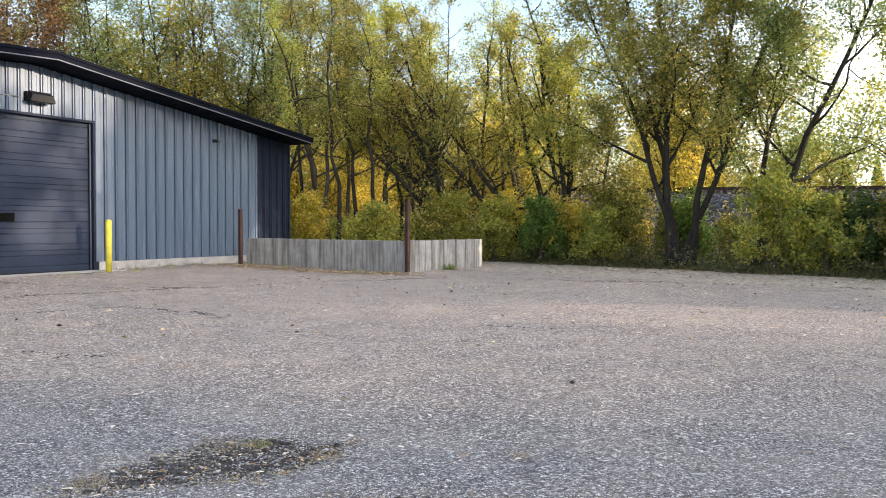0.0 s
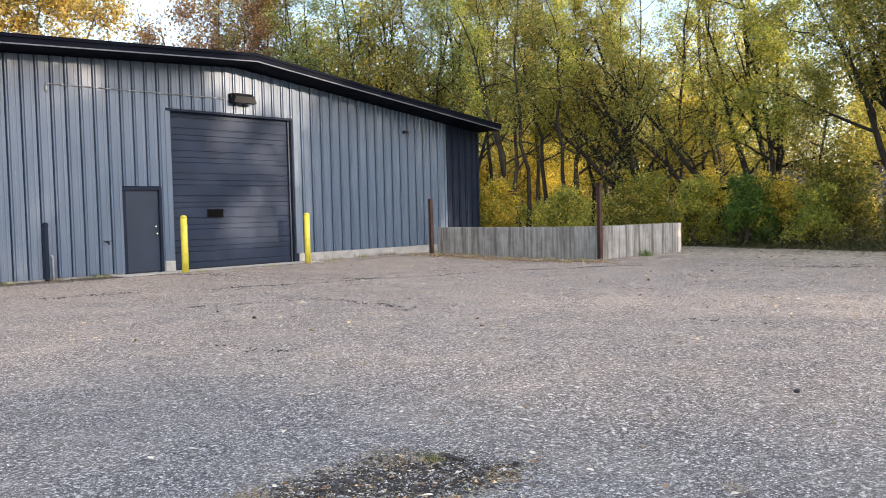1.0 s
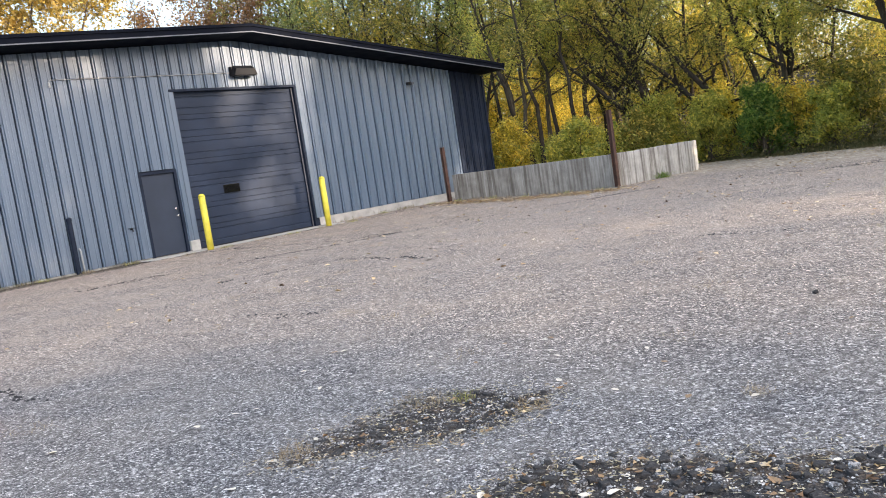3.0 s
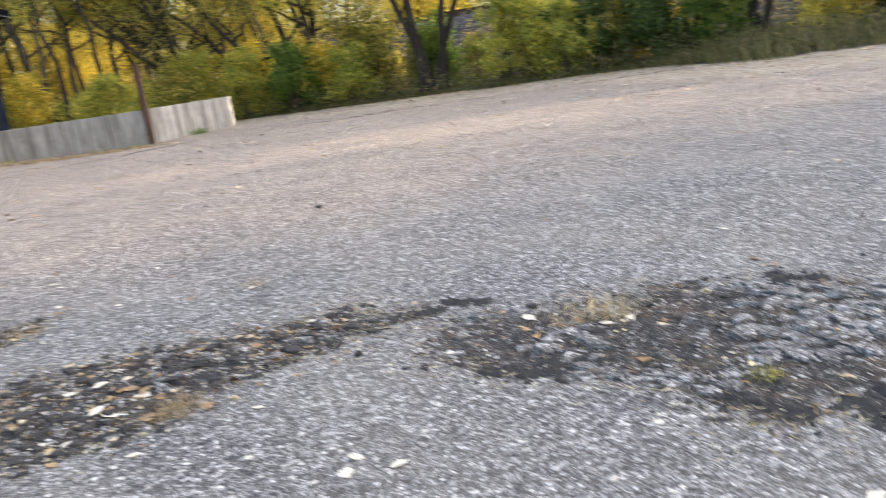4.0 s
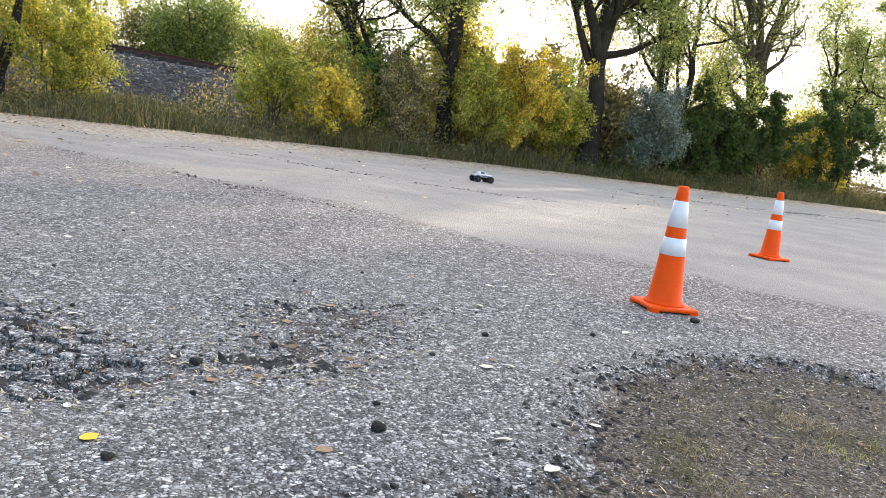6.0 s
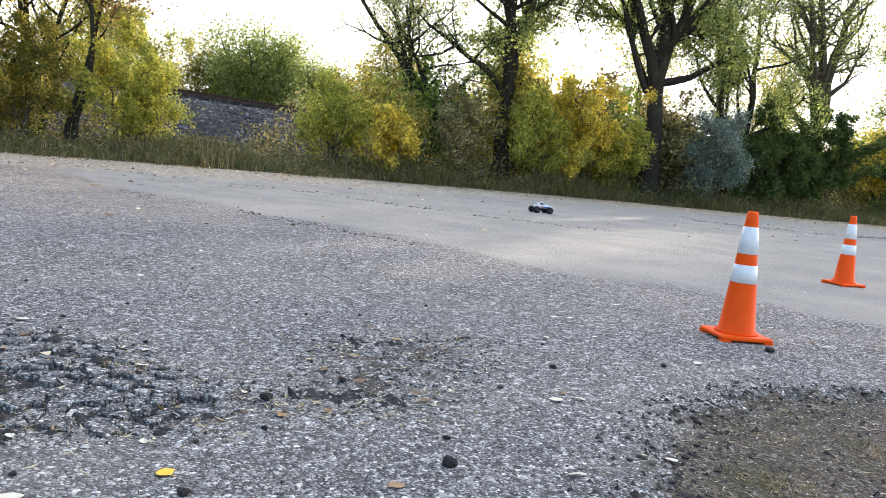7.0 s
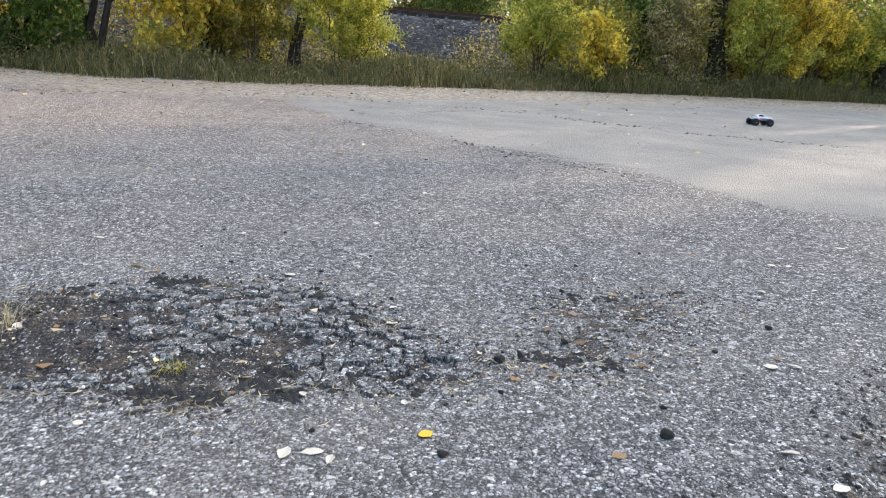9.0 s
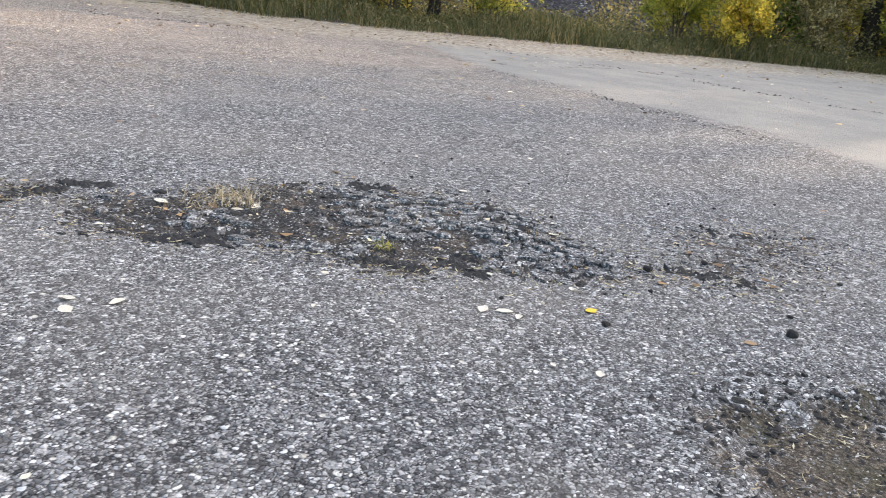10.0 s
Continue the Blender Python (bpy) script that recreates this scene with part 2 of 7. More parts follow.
def siding_material():
    mt = Mat("blue_grey_metal_siding", 0.42, 0.0, 1.0)
    p = mt.pos()
    info = mt.n("ShaderNodeObjectInfo").outputs["Random"]
    streak = mt.noise(mt.scaled(p, (7, 7, 0.35)), 1.6, 5, 0.6)
    chalk = mt.noise(p, 0.35, 4)
    col = mt.mix(mt.ramp(streak, (0.35, 0.0), (0.7, 1.0)), (0.058, 0.104, 0.168), (0.100, 0.155, 0.228))
    col = mt.mix(mt.ramp(chalk, (0.4, 0.0), (0.75, 0.25)), col, (0.118, 0.160, 0.215))
    col = mt.mix(mt.math("MULTIPLY", info, 0.18), col, (0.068, 0.110, 0.170))
    mt.rough(mt.ramp(streak, (0.3, 0.34), (0.7, 0.46)))
    mt.b.inputs["Coat Weight"].default_value, mt.b.inputs["Coat Roughness"].default_value, mt.b.inputs["Coat IOR"].default_value = 0.6, 0.42, 1.8
    mt.bump(mt.noise(mt.scaled(p, (5, 5, 0.8)), 2.0, 3), 0.12, 0.02)
    return mt.color(col)


def bark_material(name, c):
    mt = Mat(name, 0.95, 0, 0.2)
    o = mt.obj()
    rid = mt.noise(mt.scaled(o, (9, 9, 1.6)), 2.2, 6, 0.7)
    col = mt.ramp(rid, (0.3, tuple(v * 0.35 for v in c)), (0.55, c), (0.75, tuple(min(1, v * 1.7) for v in c)))
    col = mt.mix(mt.ramp(mt.noise(o, 0.9, 4), (0.5, 0.0), (0.7, 0.35)), col, (0.10, 0.11, 0.055))
    mt.bump(rid, 0.8, 0.03)
    return mt.color(col)


def concrete_material(name, c, streaky=True):
    mt = Mat(name, 0.93, 0, 0.3)
    o = mt.obj()
    st = mt.noise(mt.scaled(o, (5, 5, 0.35)), 1.5, 6, 0.65)
    a = mt.noise(o, 3.0, 6, 0.7)
    col = mt.ramp(a, (0.3, tuple(v * 0.6 for v in c)), (0.7, c))
    if streaky:
        col = mt.mix(mt.ramp(st, (0.42, 0.0), (0.62, 0.75)), col, (0.10, 0.085, 0.07))
        col = mt.mix(mt.ramp(mt.noise(mt.scaled(o, (9, 9, 0.5)), 1.5, 4), (0.55, 0.0), (0.72, 0.6)), col, (0.55, 0.54, 0.5))
    mt.bump(mt.noise(o, 40, 4, 0.7), 0.3, 0.006)
    return mt.color(col)


def ballast_material():
    mt = Mat("railway_ballast", 0.95, 0, 0.2)
    p = mt.pos()
    v = mt.cells(p, 9)
    col = mt.ramp(sep(mt, v.outputs["Color"])[0], (0.0, (0.02, 0.02, 0.025)), (0.6, (0.055, 0.056, 0.066)), (0.9, (0.12, 0.12, 0.13)), (1.0, (0.36, 0.355, 0.35)))
    col = mt.mix(mt.ramp(mt.noise(p, 0.8, 5), (0.4, 0.0), (0.7, 0.5)), col, (0.07, 0.065, 0.06))
    mt.bump(mt.math("MULTIPLY", v.outputs["Distance"], -1.0), 1.0, 0.08)
    return mt.color(col)


G_ASPHALT = ground_material()
SIDING = siding_material()
DARK_NAVY = plain("dark_navy", (0.013, 0.021, 0.040), 0.55, vary=0.3, scale=2.0, spec=0.2)
DOOR_PAINT = plain("slate_blue_door_paint", (0.030, 0.043, 0.070), 0.45, vary=0.2, scale=1.5)
GARAGE_PAINT = plain("slate_garage_door_paint", (0.024, 0.037, 0.066), 0.45, vary=0.25, scale=1.2, spec=0.3)
FASCIA = plain("black_fascia_metal", (0.005, 0.007, 0.013), 0.7, vary=0.3, scale=2, spec=0.06)
DRIP = plain("pale_drip_edge_metal", (0.11, 0.118, 0.14), 0.5, 0.0, vary=0.25, scale=3)
ROOFING = plain("dark_roof_sheet", (0.06, 0.065, 0.075), 0.6, vary=0.3, scale=1.5)
CONC = concrete_material("stained_concrete", (0.42, 0.40, 0.36))
CONC_WHITE = concrete_material("whitewashed_concrete", (0.56, 0.55, 0.52))
CONC_PALE = concrete_material("pale_footing_concrete", (0.52, 0.51, 0.48), False)
RUST = plain("rusted_steel", (0.105, 0.055, 0.042), 0.85, 0.1, vary=0.5, scale=5, bump=0.5, dirt=(0.03, 0.022, 0.02))
YELLOW = plain("yellow_bollard_paint", (0.72, 0.62, 0.06), 0.5, vary=0.2, scale=6, dirt=(0.45, 0.40, 0.16))
STEEL = plain("galvanised_steel", (0.45, 0.46, 0.47), 0.35, 0.8, vary=0.2)
CHROME = plain("brushed_steel", (0.7, 0.7, 0.7), 0.22, 1.0, vary=0.1, bump=0)
BLACKP = plain("black_plastic", (0.009, 0.009, 0.011), 0.55, vary=0.3, scale=20, spec=0.25)
RUBBER = plain("black_rubber", (0.012, 0.012, 0.012), 0.85, vary=0.4, scale=25, bump=0.4, dirt=(0.05, 0.045, 0.04))
ORANGE = plain("fluorescent_orange_pvc", (1.0, 0.095, 0.005), 0.5, vary=0.06, scale=8, bump=0.05, spec=0.15)
COLLAR = plain("white_reflective_collar", (0.80, 0.81, 0.83), 0.32, vary=0.1, scale=12, bump=0.1, grain=220)
LENS = plain("smoked_lens", (0.006, 0.006, 0.008), 0.12, vary=0.1, bump=0)
WHITE_SHELL = plain("white_polycarbonate_shell", (0.78, 0.79, 0.82), 0.25, vary=0.06, bump=0)
BLUE_SHELL = plain("blue_decal", (0.03, 0.20, 0.50), 0.25, vary=0.2, scale=20, bump=0)
RED_SHELL = plain("red_decal", (0.65, 0.03, 0.07), 0.25, vary=0.2, scale=20, bump=0)
WINDOW_T = plain("tinted_window_film", (0.02, 0.025, 0.035), 0.12, vary=0.2, bump=0)
STONE_D = plain("black_asphalt_lump", (0.030, 0.029, 0.029), 0.95, vary=0.5, scale=25, bump=0.8, grain=90)
STONE_B = plain("ballast_stone", (0.085, 0.085, 0.095), 0.9, vary=0.6, scale=8)
CHUNK = plain("broken_asphalt", (0.036, 0.034, 0.034), 0.95, vary=0.7, scale=25, bump=1.0, grain=90, dirt=(0.17, 0.155, 0.14))
CREAM = plain("dry_cream_leaf", (0.74, 0.68, 0.56), 0.75, vary=0.25, scale=18, bump=0.3)
YLEAF = plain("yellow_leaf", (0.85, 0.52, 0.02), 0.6, vary=0.15, scale=18, bump=0.2)
TANLEAF = plain("tan_curled_leaf", (0.34, 0.22, 0.12), 0.8, vary=0.5, scale=18, bump=0.3)
BALLAST = ballast_material()
TIMBER = plain("creosoted_timber", (0.05, 0.042, 0.035), 0.95, vary=0.4, scale=3, bump=0.5)
BARK = bark_material("grey_brown_bark", (0.115, 0.092, 0.068))
BARK_D = bark_material("dark_bark", (0.040, 0.033, 0.027))
L_OLIVE = leaf_material("olive_leaves", [(0.0, (0.07, 0.085, 0.016)), (0.5, (0.15, 0.15, 0.028)), (0.8, (0.27, 0.22, 0.04)), (1.0, (0.42, 0.31, 0.05))])
L_GREEN = leaf_material("green_leaves", [(0.0, (0.039, 0.078, 0.016)), (0.6, (0.091, 0.163, 0.026)), (1.0, (0.221, 0.260, 0.039))])
L_YELLOW = leaf_material("yellow_leaves", [(0.0, (0.156, 0.147, 0.018)), (0.4, (0.324, 0.260, 0.026)), (0.75, (0.504, 0.372, 0.032)), (1.0, (0.672, 0.448, 0.036))], 0.6)
L_LIME = leaf_material("yellow_green_leaves", [(0.0, (0.111, 0.137, 0.023)), (0.6, (0.260, 0.267, 0.042)), (1.0, (0.468, 0.390, 0.055))], 0.6)
L_DARK = leaf_material("dark_green_leaves", [(0.0, (0.018, 0.038, 0.009)), (0.6, (0.042, 0.078, 0.015)), (1.0, (0.10, 0.125, 0.022))], 0.4)
L_GREY = leaf_material("silver_green_leaves", [(0.0, (0.053, 0.075, 0.065)), (0.6, (0.112, 0.147, 0.132)), (1.0, (0.210, 0.247, 0.210))], 0.25)
L_RUST = leaf_material("rust_leaves", [(0.0, (0.09, 0.05, 0.025)), (0.6, (0.20, 0.105, 0.05)), (1.0, (0.32, 0.17, 0.07))])
L_WILLOW = leaf_material("grey_green_leaves", [(0.0, (0.062, 0.094, 0.025)), (0.6, (0.150, 0.188, 0.056)), (1.0, (0.312, 0.325, 0.100))])
L_BROWN = leaf_material("brown_undergrowth", [(0.0, (0.065, 0.052, 0.023)), (0.5, (0.156, 0.130, 0.046)), (1.0, (0.338, 0.260, 0.104))], 0.3)
STRAW = leaf_material("dry_straw", [(0.0, (0.13, 0.08, 0.035)), (0.6, (0.22, 0.15, 0.07)), (1.0, (0.34, 0.27, 0.16))], 0.2)
PALE_STRAW = leaf_material("pale_straw", [(0.0, (0.16, 0.11, 0.05)), (0.5, (0.28, 0.22, 0.12)), (1.0, (0.46, 0.40, 0.28))], 0.2)
WEEDS = leaf_material("verge_grass", [(0.0, (0.030, 0.039, 0.011)), (0.5, (0.071, 0.075, 0.025)), (0.82, (0.128, 0.102, 0.043)), (1.0, (0.224, 0.171, 0.080))], 0.35)

LEAFMIX = leaf_material("mixed_fallen_leaves", [(0.0, (0.07, 0.036, 0.02)), (0.4, (0.26, 0.135, 0.05)), (0.75, (0.42, 0.28, 0.13)), (1.0, (0.52, 0.44, 0.32))], 0.2)
L_GOLD = leaf_material("golden_leaves", [(0.0, (0.116, 0.087, 0.017)), (0.4, (0.217, 0.152, 0.026)), (0.75, (0.319, 0.217, 0.032)), (1.0, (0.435, 0.290, 0.043))], 0.5)


# ---- mesh helpers ----
def empty(name, m, label, category, group="", kind=""):
    e = new(name)
    e.empty_display_size = 0.2
    e.matrix_world = m
    return tagged(e, label, category, group, kind)


def link(name, me, material, parent=None, label="", m=None):
    if material is not None and not me.materials:
        me.materials.append(material)
    ob = new(name, me)
    if parent is not None:
        ob.parent = parent
    if m is not None:
        ob.matrix_basis = m
    if label:
        ob["label"] = label
    return ob


def part(name, bm, material, parent, label="", m=None, smooth=False):
    me = bpy.data.meshes.new(name)
    bm.to_mesh(me)
    bm.free()
    if smooth:
        me.polygons.foreach_set("use_smooth", [True] * len(me.polygons))
    return link(name, me, material, parent, label, m)


def boxm(bm, x0, y0, z0, x1, y1, z1, bevel=0.0):
    r = bmesh.ops.create_cube(bm, size=1, matrix=Matrix.Translation(((x0 + x1) / 2, (y0 + y1) / 2, (z0 + z1) / 2)) @ Matrix.Diagonal((x1 - x0, y1 - y0, z1 - z0, 1)))
    if bevel:
        es = list({e for v in r["verts"] for e in v.link_edges})
        bmesh.ops.bevel(bm, geom=es, offset=bevel, segments=2, profile=0.5, affect="EDGES")
    return bm


def box(x0, y0, z0, x1, y1, z1, bevel=0.0):
    return boxm(bmesh.new(), x0, y0, z0, x1, y1, z1, bevel)


def lathe(bm, prof, seg=24, m=None):
    """Turned shape from (radius, height) pairs."""
    rings = []
    for r, z in prof:
        rings.append([bm.verts.new((r * math.cos(2 * math.pi * i / seg), r * math.sin(2 * math.pi * i / seg), z)) for i in range(seg)])
    for a, b in zip(rings, rings[1:]):
        for i in range(seg):
            bm.faces.new((a[i], a[(i + 1) % seg], b[(i + 1) % seg], b[i]))
    bm.faces.new(list(reversed(rings[0])))
    bm.faces.new(rings[-1])
    if m is not None:
        bmesh.ops.transform(bm, matrix=m, verts=[v for r in rings for v in r])
    return bm


def tube(bm, pts, radii, seg=8):
    rings = []
    for i, p in enumerate(pts):
        d = (Vector(pts[min(i + 1, len(pts) - 1)]) - Vector(pts[max(i - 1, 0)])).normalized()
        u = d.orthogonal().normalized()
        w = d.cross(u)
        rings.append([bm.verts.new(Vector(p) + radii[i] * (u * math.cos(2 * math.pi * k / seg) + w * math.sin(2 * math.pi * k / seg))) for k in range(seg)])
    for a, b in zip(rings, rings[1:]):
        for k in range(seg):
            bm.faces.new((a[k], a[(k + 1) % seg], b[(k + 1) % seg], b[k]))
    bm.faces.new(list(reversed(rings[0])))
    bm.faces.new(rings[-1])
    return bm


def prism(bm, outline, y0, y1):
    """Extrudes an (x, z) outline from y0 to y1."""
    a = [bm.verts.new((x, y0, z)) for x, z in outline]
    b = [bm.verts.new((x, y1, z)) for x, z in outline]
    n = len(a)
    bm.faces.new(a)
    bm.faces.new(list(reversed(b)))
    for i in range(n):
        bm.faces.new((a[(i + 1) % n], a[i], b[i], b[(i + 1) % n]))
    bmesh.ops.recalc_face_normals(bm, faces=bm.faces)
    return bm


def mesh_np(name, verts, faces):
    me = bpy.data.meshes.new(name)
    verts = np.asarray(verts, np.float32)
    faces = np.asarray(faces, np.int32)
    k = faces.shape[1]
    me.vertices.add(len(verts))
    me.vertices.foreach_set("co", verts.ravel())
    me.loops.add(faces.size)
    me.loops.foreach_set("vertex_index", faces.ravel())
    me.polygons.add(len(faces))
    me.polygons.foreach_set("loop_start", np.arange(len(faces), dtype=np.int32) * k)
    me.polygons.foreach_set("loop_total", np.full(len(faces), k, np.int32))
    me.update(calc_edges=True)
    return me


def leaf_quads(rng, centres, size, aspect=0.62, droop=0.0):
    n = len(centres)
    a = rng.normal(size=(n, 3))
    a[:, 2] -= droop
    a /= np.linalg.norm(a, axis=1)[:, None]
    b = np.cross(a, rng.normal(size=(n, 3)))
    b /= np.linalg.norm(b, axis=1)[:, None] + 1e-9
    s = size * rng.uniform(0.6, 1.35, (n, 1))
    c = np.cross(a, b) * s * 0.12
    v = np.stack([centres - a * s * 0.5, centres + b * s * aspect * 0.5 + c, centres + a * s * 0.5, centres - b * s * aspect * 0.5 + c], 1).reshape(-1, 3)
    return v, np.arange(n * 4).reshape(n, 4)


def leaf_tris(rng, centres, size, aspect=0.7, droop=0.0):
    n = len(centres)
    a = rng.normal(size=(n, 3))
    a[:, 2] -= droop
    a /= np.linalg.norm(a, axis=1)[:, None]
    b = np.cross(a, rng.normal(size=(n, 3)))
    b /= np.linalg.norm(b, axis=1)[:, None] + 1e-9
    s = size * rng.uniform(0.6, 1.4, (n, 1))
    v = np.stack([centres - a * s * 0.5, centres + a * s * 0.25 + b * s * aspect * 0.5, centres + a * s * 0.5 - b * s * aspect * 0.35], 1).reshape(-1, 3)
    return v, np.arange(n * 3).reshape(n, 3)


def blades(rng, roots, height, width, lean=0.35):
    n = len(roots)
    az = rng.uniform(0, 2 * np.pi, n)
    d = np.stack([np.cos(az), np.sin(az), np.zeros(n)], 1)
    h = height * rng.uniform(0.45, 1.15, (n, 1)) * np.ones((1, 3))
    side = np.stack([-d[:, 1], d[:, 0], np.zeros(n)], 1) * width * 0.5
    ln = lean * rng.uniform(0.2, 1.3, (n, 1))
    up = np.array([[0, 0, 1.0]])
    mid = roots + up * h * 0.6 + d * h * ln * 0.35
    tip = roots + up * h * np.sqrt(np.maximum(0.1, 1 - (ln * 0.7) ** 2)) + d * h * ln
    v = np.stack([roots - side, roots + side, mid + side * 0.8, mid - side * 0.8, tip + side * 0.15, tip - side * 0.15], 1).reshape(-1, 3)
    k = np.arange(n)[:, None] * 6
    return v, np.concatenate([k + np.array([[0, 1, 2, 3]]), k + np.array([[3, 2, 4, 5]])])


# ---- the lot's ground ----
VERGE_N, VERGE_D = (math.cos(radians(35.03)), math.sin(radians(35.03))), 23.04
VERGE_U = (-VERGE_N[1], VERGE_N[0])
WALL_N, WALL_D = (math.cos(radians(141.32)), math.sin(radians(141.32))), 19.284


def vp(u, off):
    """A place u metres along the verge and off metres beyond it."""
    return (VERGE_U[0] * u + VERGE_N[0] * (VERGE_D + off), VERGE_U[1] * u + VERGE_N[1] * (VERGE_D + off))


def verge_bend(u):
    """How far the grass reaches out over the lot (negative) at u."""
    return np.interp(u, [-40, -28, -20, -12, -6, 0, 2, 4, 6], [-1.5, -0.8, 0.5, -0.1, -1.8, -3.6, -3.8, -2.0, 0.0])


def sdf(poly, x, y):
    """Signed distance to a polygon, negative inside."""
    d = np.full(x.shape, 1e9)
    s = np.ones(x.shape)
    n = len(poly)
    for i in range(n):
        ax, ay = poly[i]
        bx, by = poly[i - 1]
        ex, ey = bx - ax, by - ay
        wx, wy = x - ax, y - ay
        t = np.clip((wx * ex + wy * ey) / (ex * ex + ey * ey), 0, 1)
        d = np.minimum(d, (wx - ex * t) ** 2 + (wy - ey * t) ** 2)
        c1, c2, c3 = y >= ay, y < by, ex * wy > ey * wx
        s = np.where((c1 & c2 & c3) | (~c1 & ~c2 & ~c3), -s, s)
    return s * np.sqrt(d)


def smooth01(a, b, x):
    t = np.clip((x - a) / (b - a), 0, 1)
    return t * t * (3 - 2 * t)


PATCHES = [
    [(-1.13, 4.45), (-0.97, 4.77), (-0.64, 5.14), (-0.39, 5.34), (-0.1, 5.36), (0.32, 5.14), (0.15, 4.8), (-0.15, 4.58), (-0.4, 4.56), (-0.8, 4.5)],
    [(-0.35, 3.55), (0.0, 3.85), (0.18, 4.04), (0.55, 4.05), (1.04, 3.89), (1.52, 3.8), (1.75, 3.55), (1.67, 3.42), (1.29, 3.34), (0.95, 3.32), (0.55, 3.05), (0.1, 3.1)],
    [(1.75, 3.3), (2.3, 2.95), (2.62, 2.94), (2.89, 2.64), (3.19, 2.2), (3.18, 1.72), (2.9, 1.5), (2.81, 1.16), (2.63, 1.07), (2.33, 1.27), (2.28, 1.51), (2.2, 1.73), (2.03, 1.7), (1.92, 1.89), (1.95, 2.14), (1.7, 2.5), (1.5, 2.9)],
    [(2.77, 1.02), (3.5, 1.15), (3.95, 0.75), (3.9, 0.4), (3.33, 0.43), (2.84, 0.55), (2.71, 0.81)],
]
DIRT = [(1.28, 0.40), (1.46, 0.49), (1.63, 0.58), (1.85, 0.44), (2.06, 0.2), (2.43, -0.1), (2.8, -0.12), (3.25, -0.32), (3.6, -0.62), (3.88, -1.14), (3.5, -2.6), (0.2, -2.6), (0.7, -0.1)]
ROAD = [(5.2, -3.2), (6.0, -1.95), (6.75, -1.2), (6.85, 0.0), (8.0, 0.9), (9.0, 2.9), (10.4, 5.3), (12.4, 7.3), (15.5, 9.3), (24.0, 4.0), (34.0, -6.0), (60.0, -45.0), (8.0, -30.0)]


def ground_height(x, y):
    x, y = np.asarray(x, float), np.asarray(y, float)
    h = 0.085 * smooth01(14.0, 18.0, WALL_N[0] * x + WALL_N[1] * y)
    h = h + 0.008 * np.sin(x * 0.9 + 0.4) * np.sin(y * 0.7)
    for pl in PATCHES[:3]:
        d = sdf(pl, x, y)
        h = h - 0.018 * smooth01(0.12, -0.15, d)
        h = h + 0.012 * smooth01(0.0, -0.15, d) * np.sin(x * 23 + 3 * np.sin(y * 9)) * np.sin(y * 19 + 2 * np.sin(x * 13))
    d = sdf(DIRT, x, y)
    return h - 0.034 * smooth01(0.05, -0.06, d + 0.05 * np.sin(x * 17 + 2 * np.sin(y * 11)) * np.sin(y * 13))


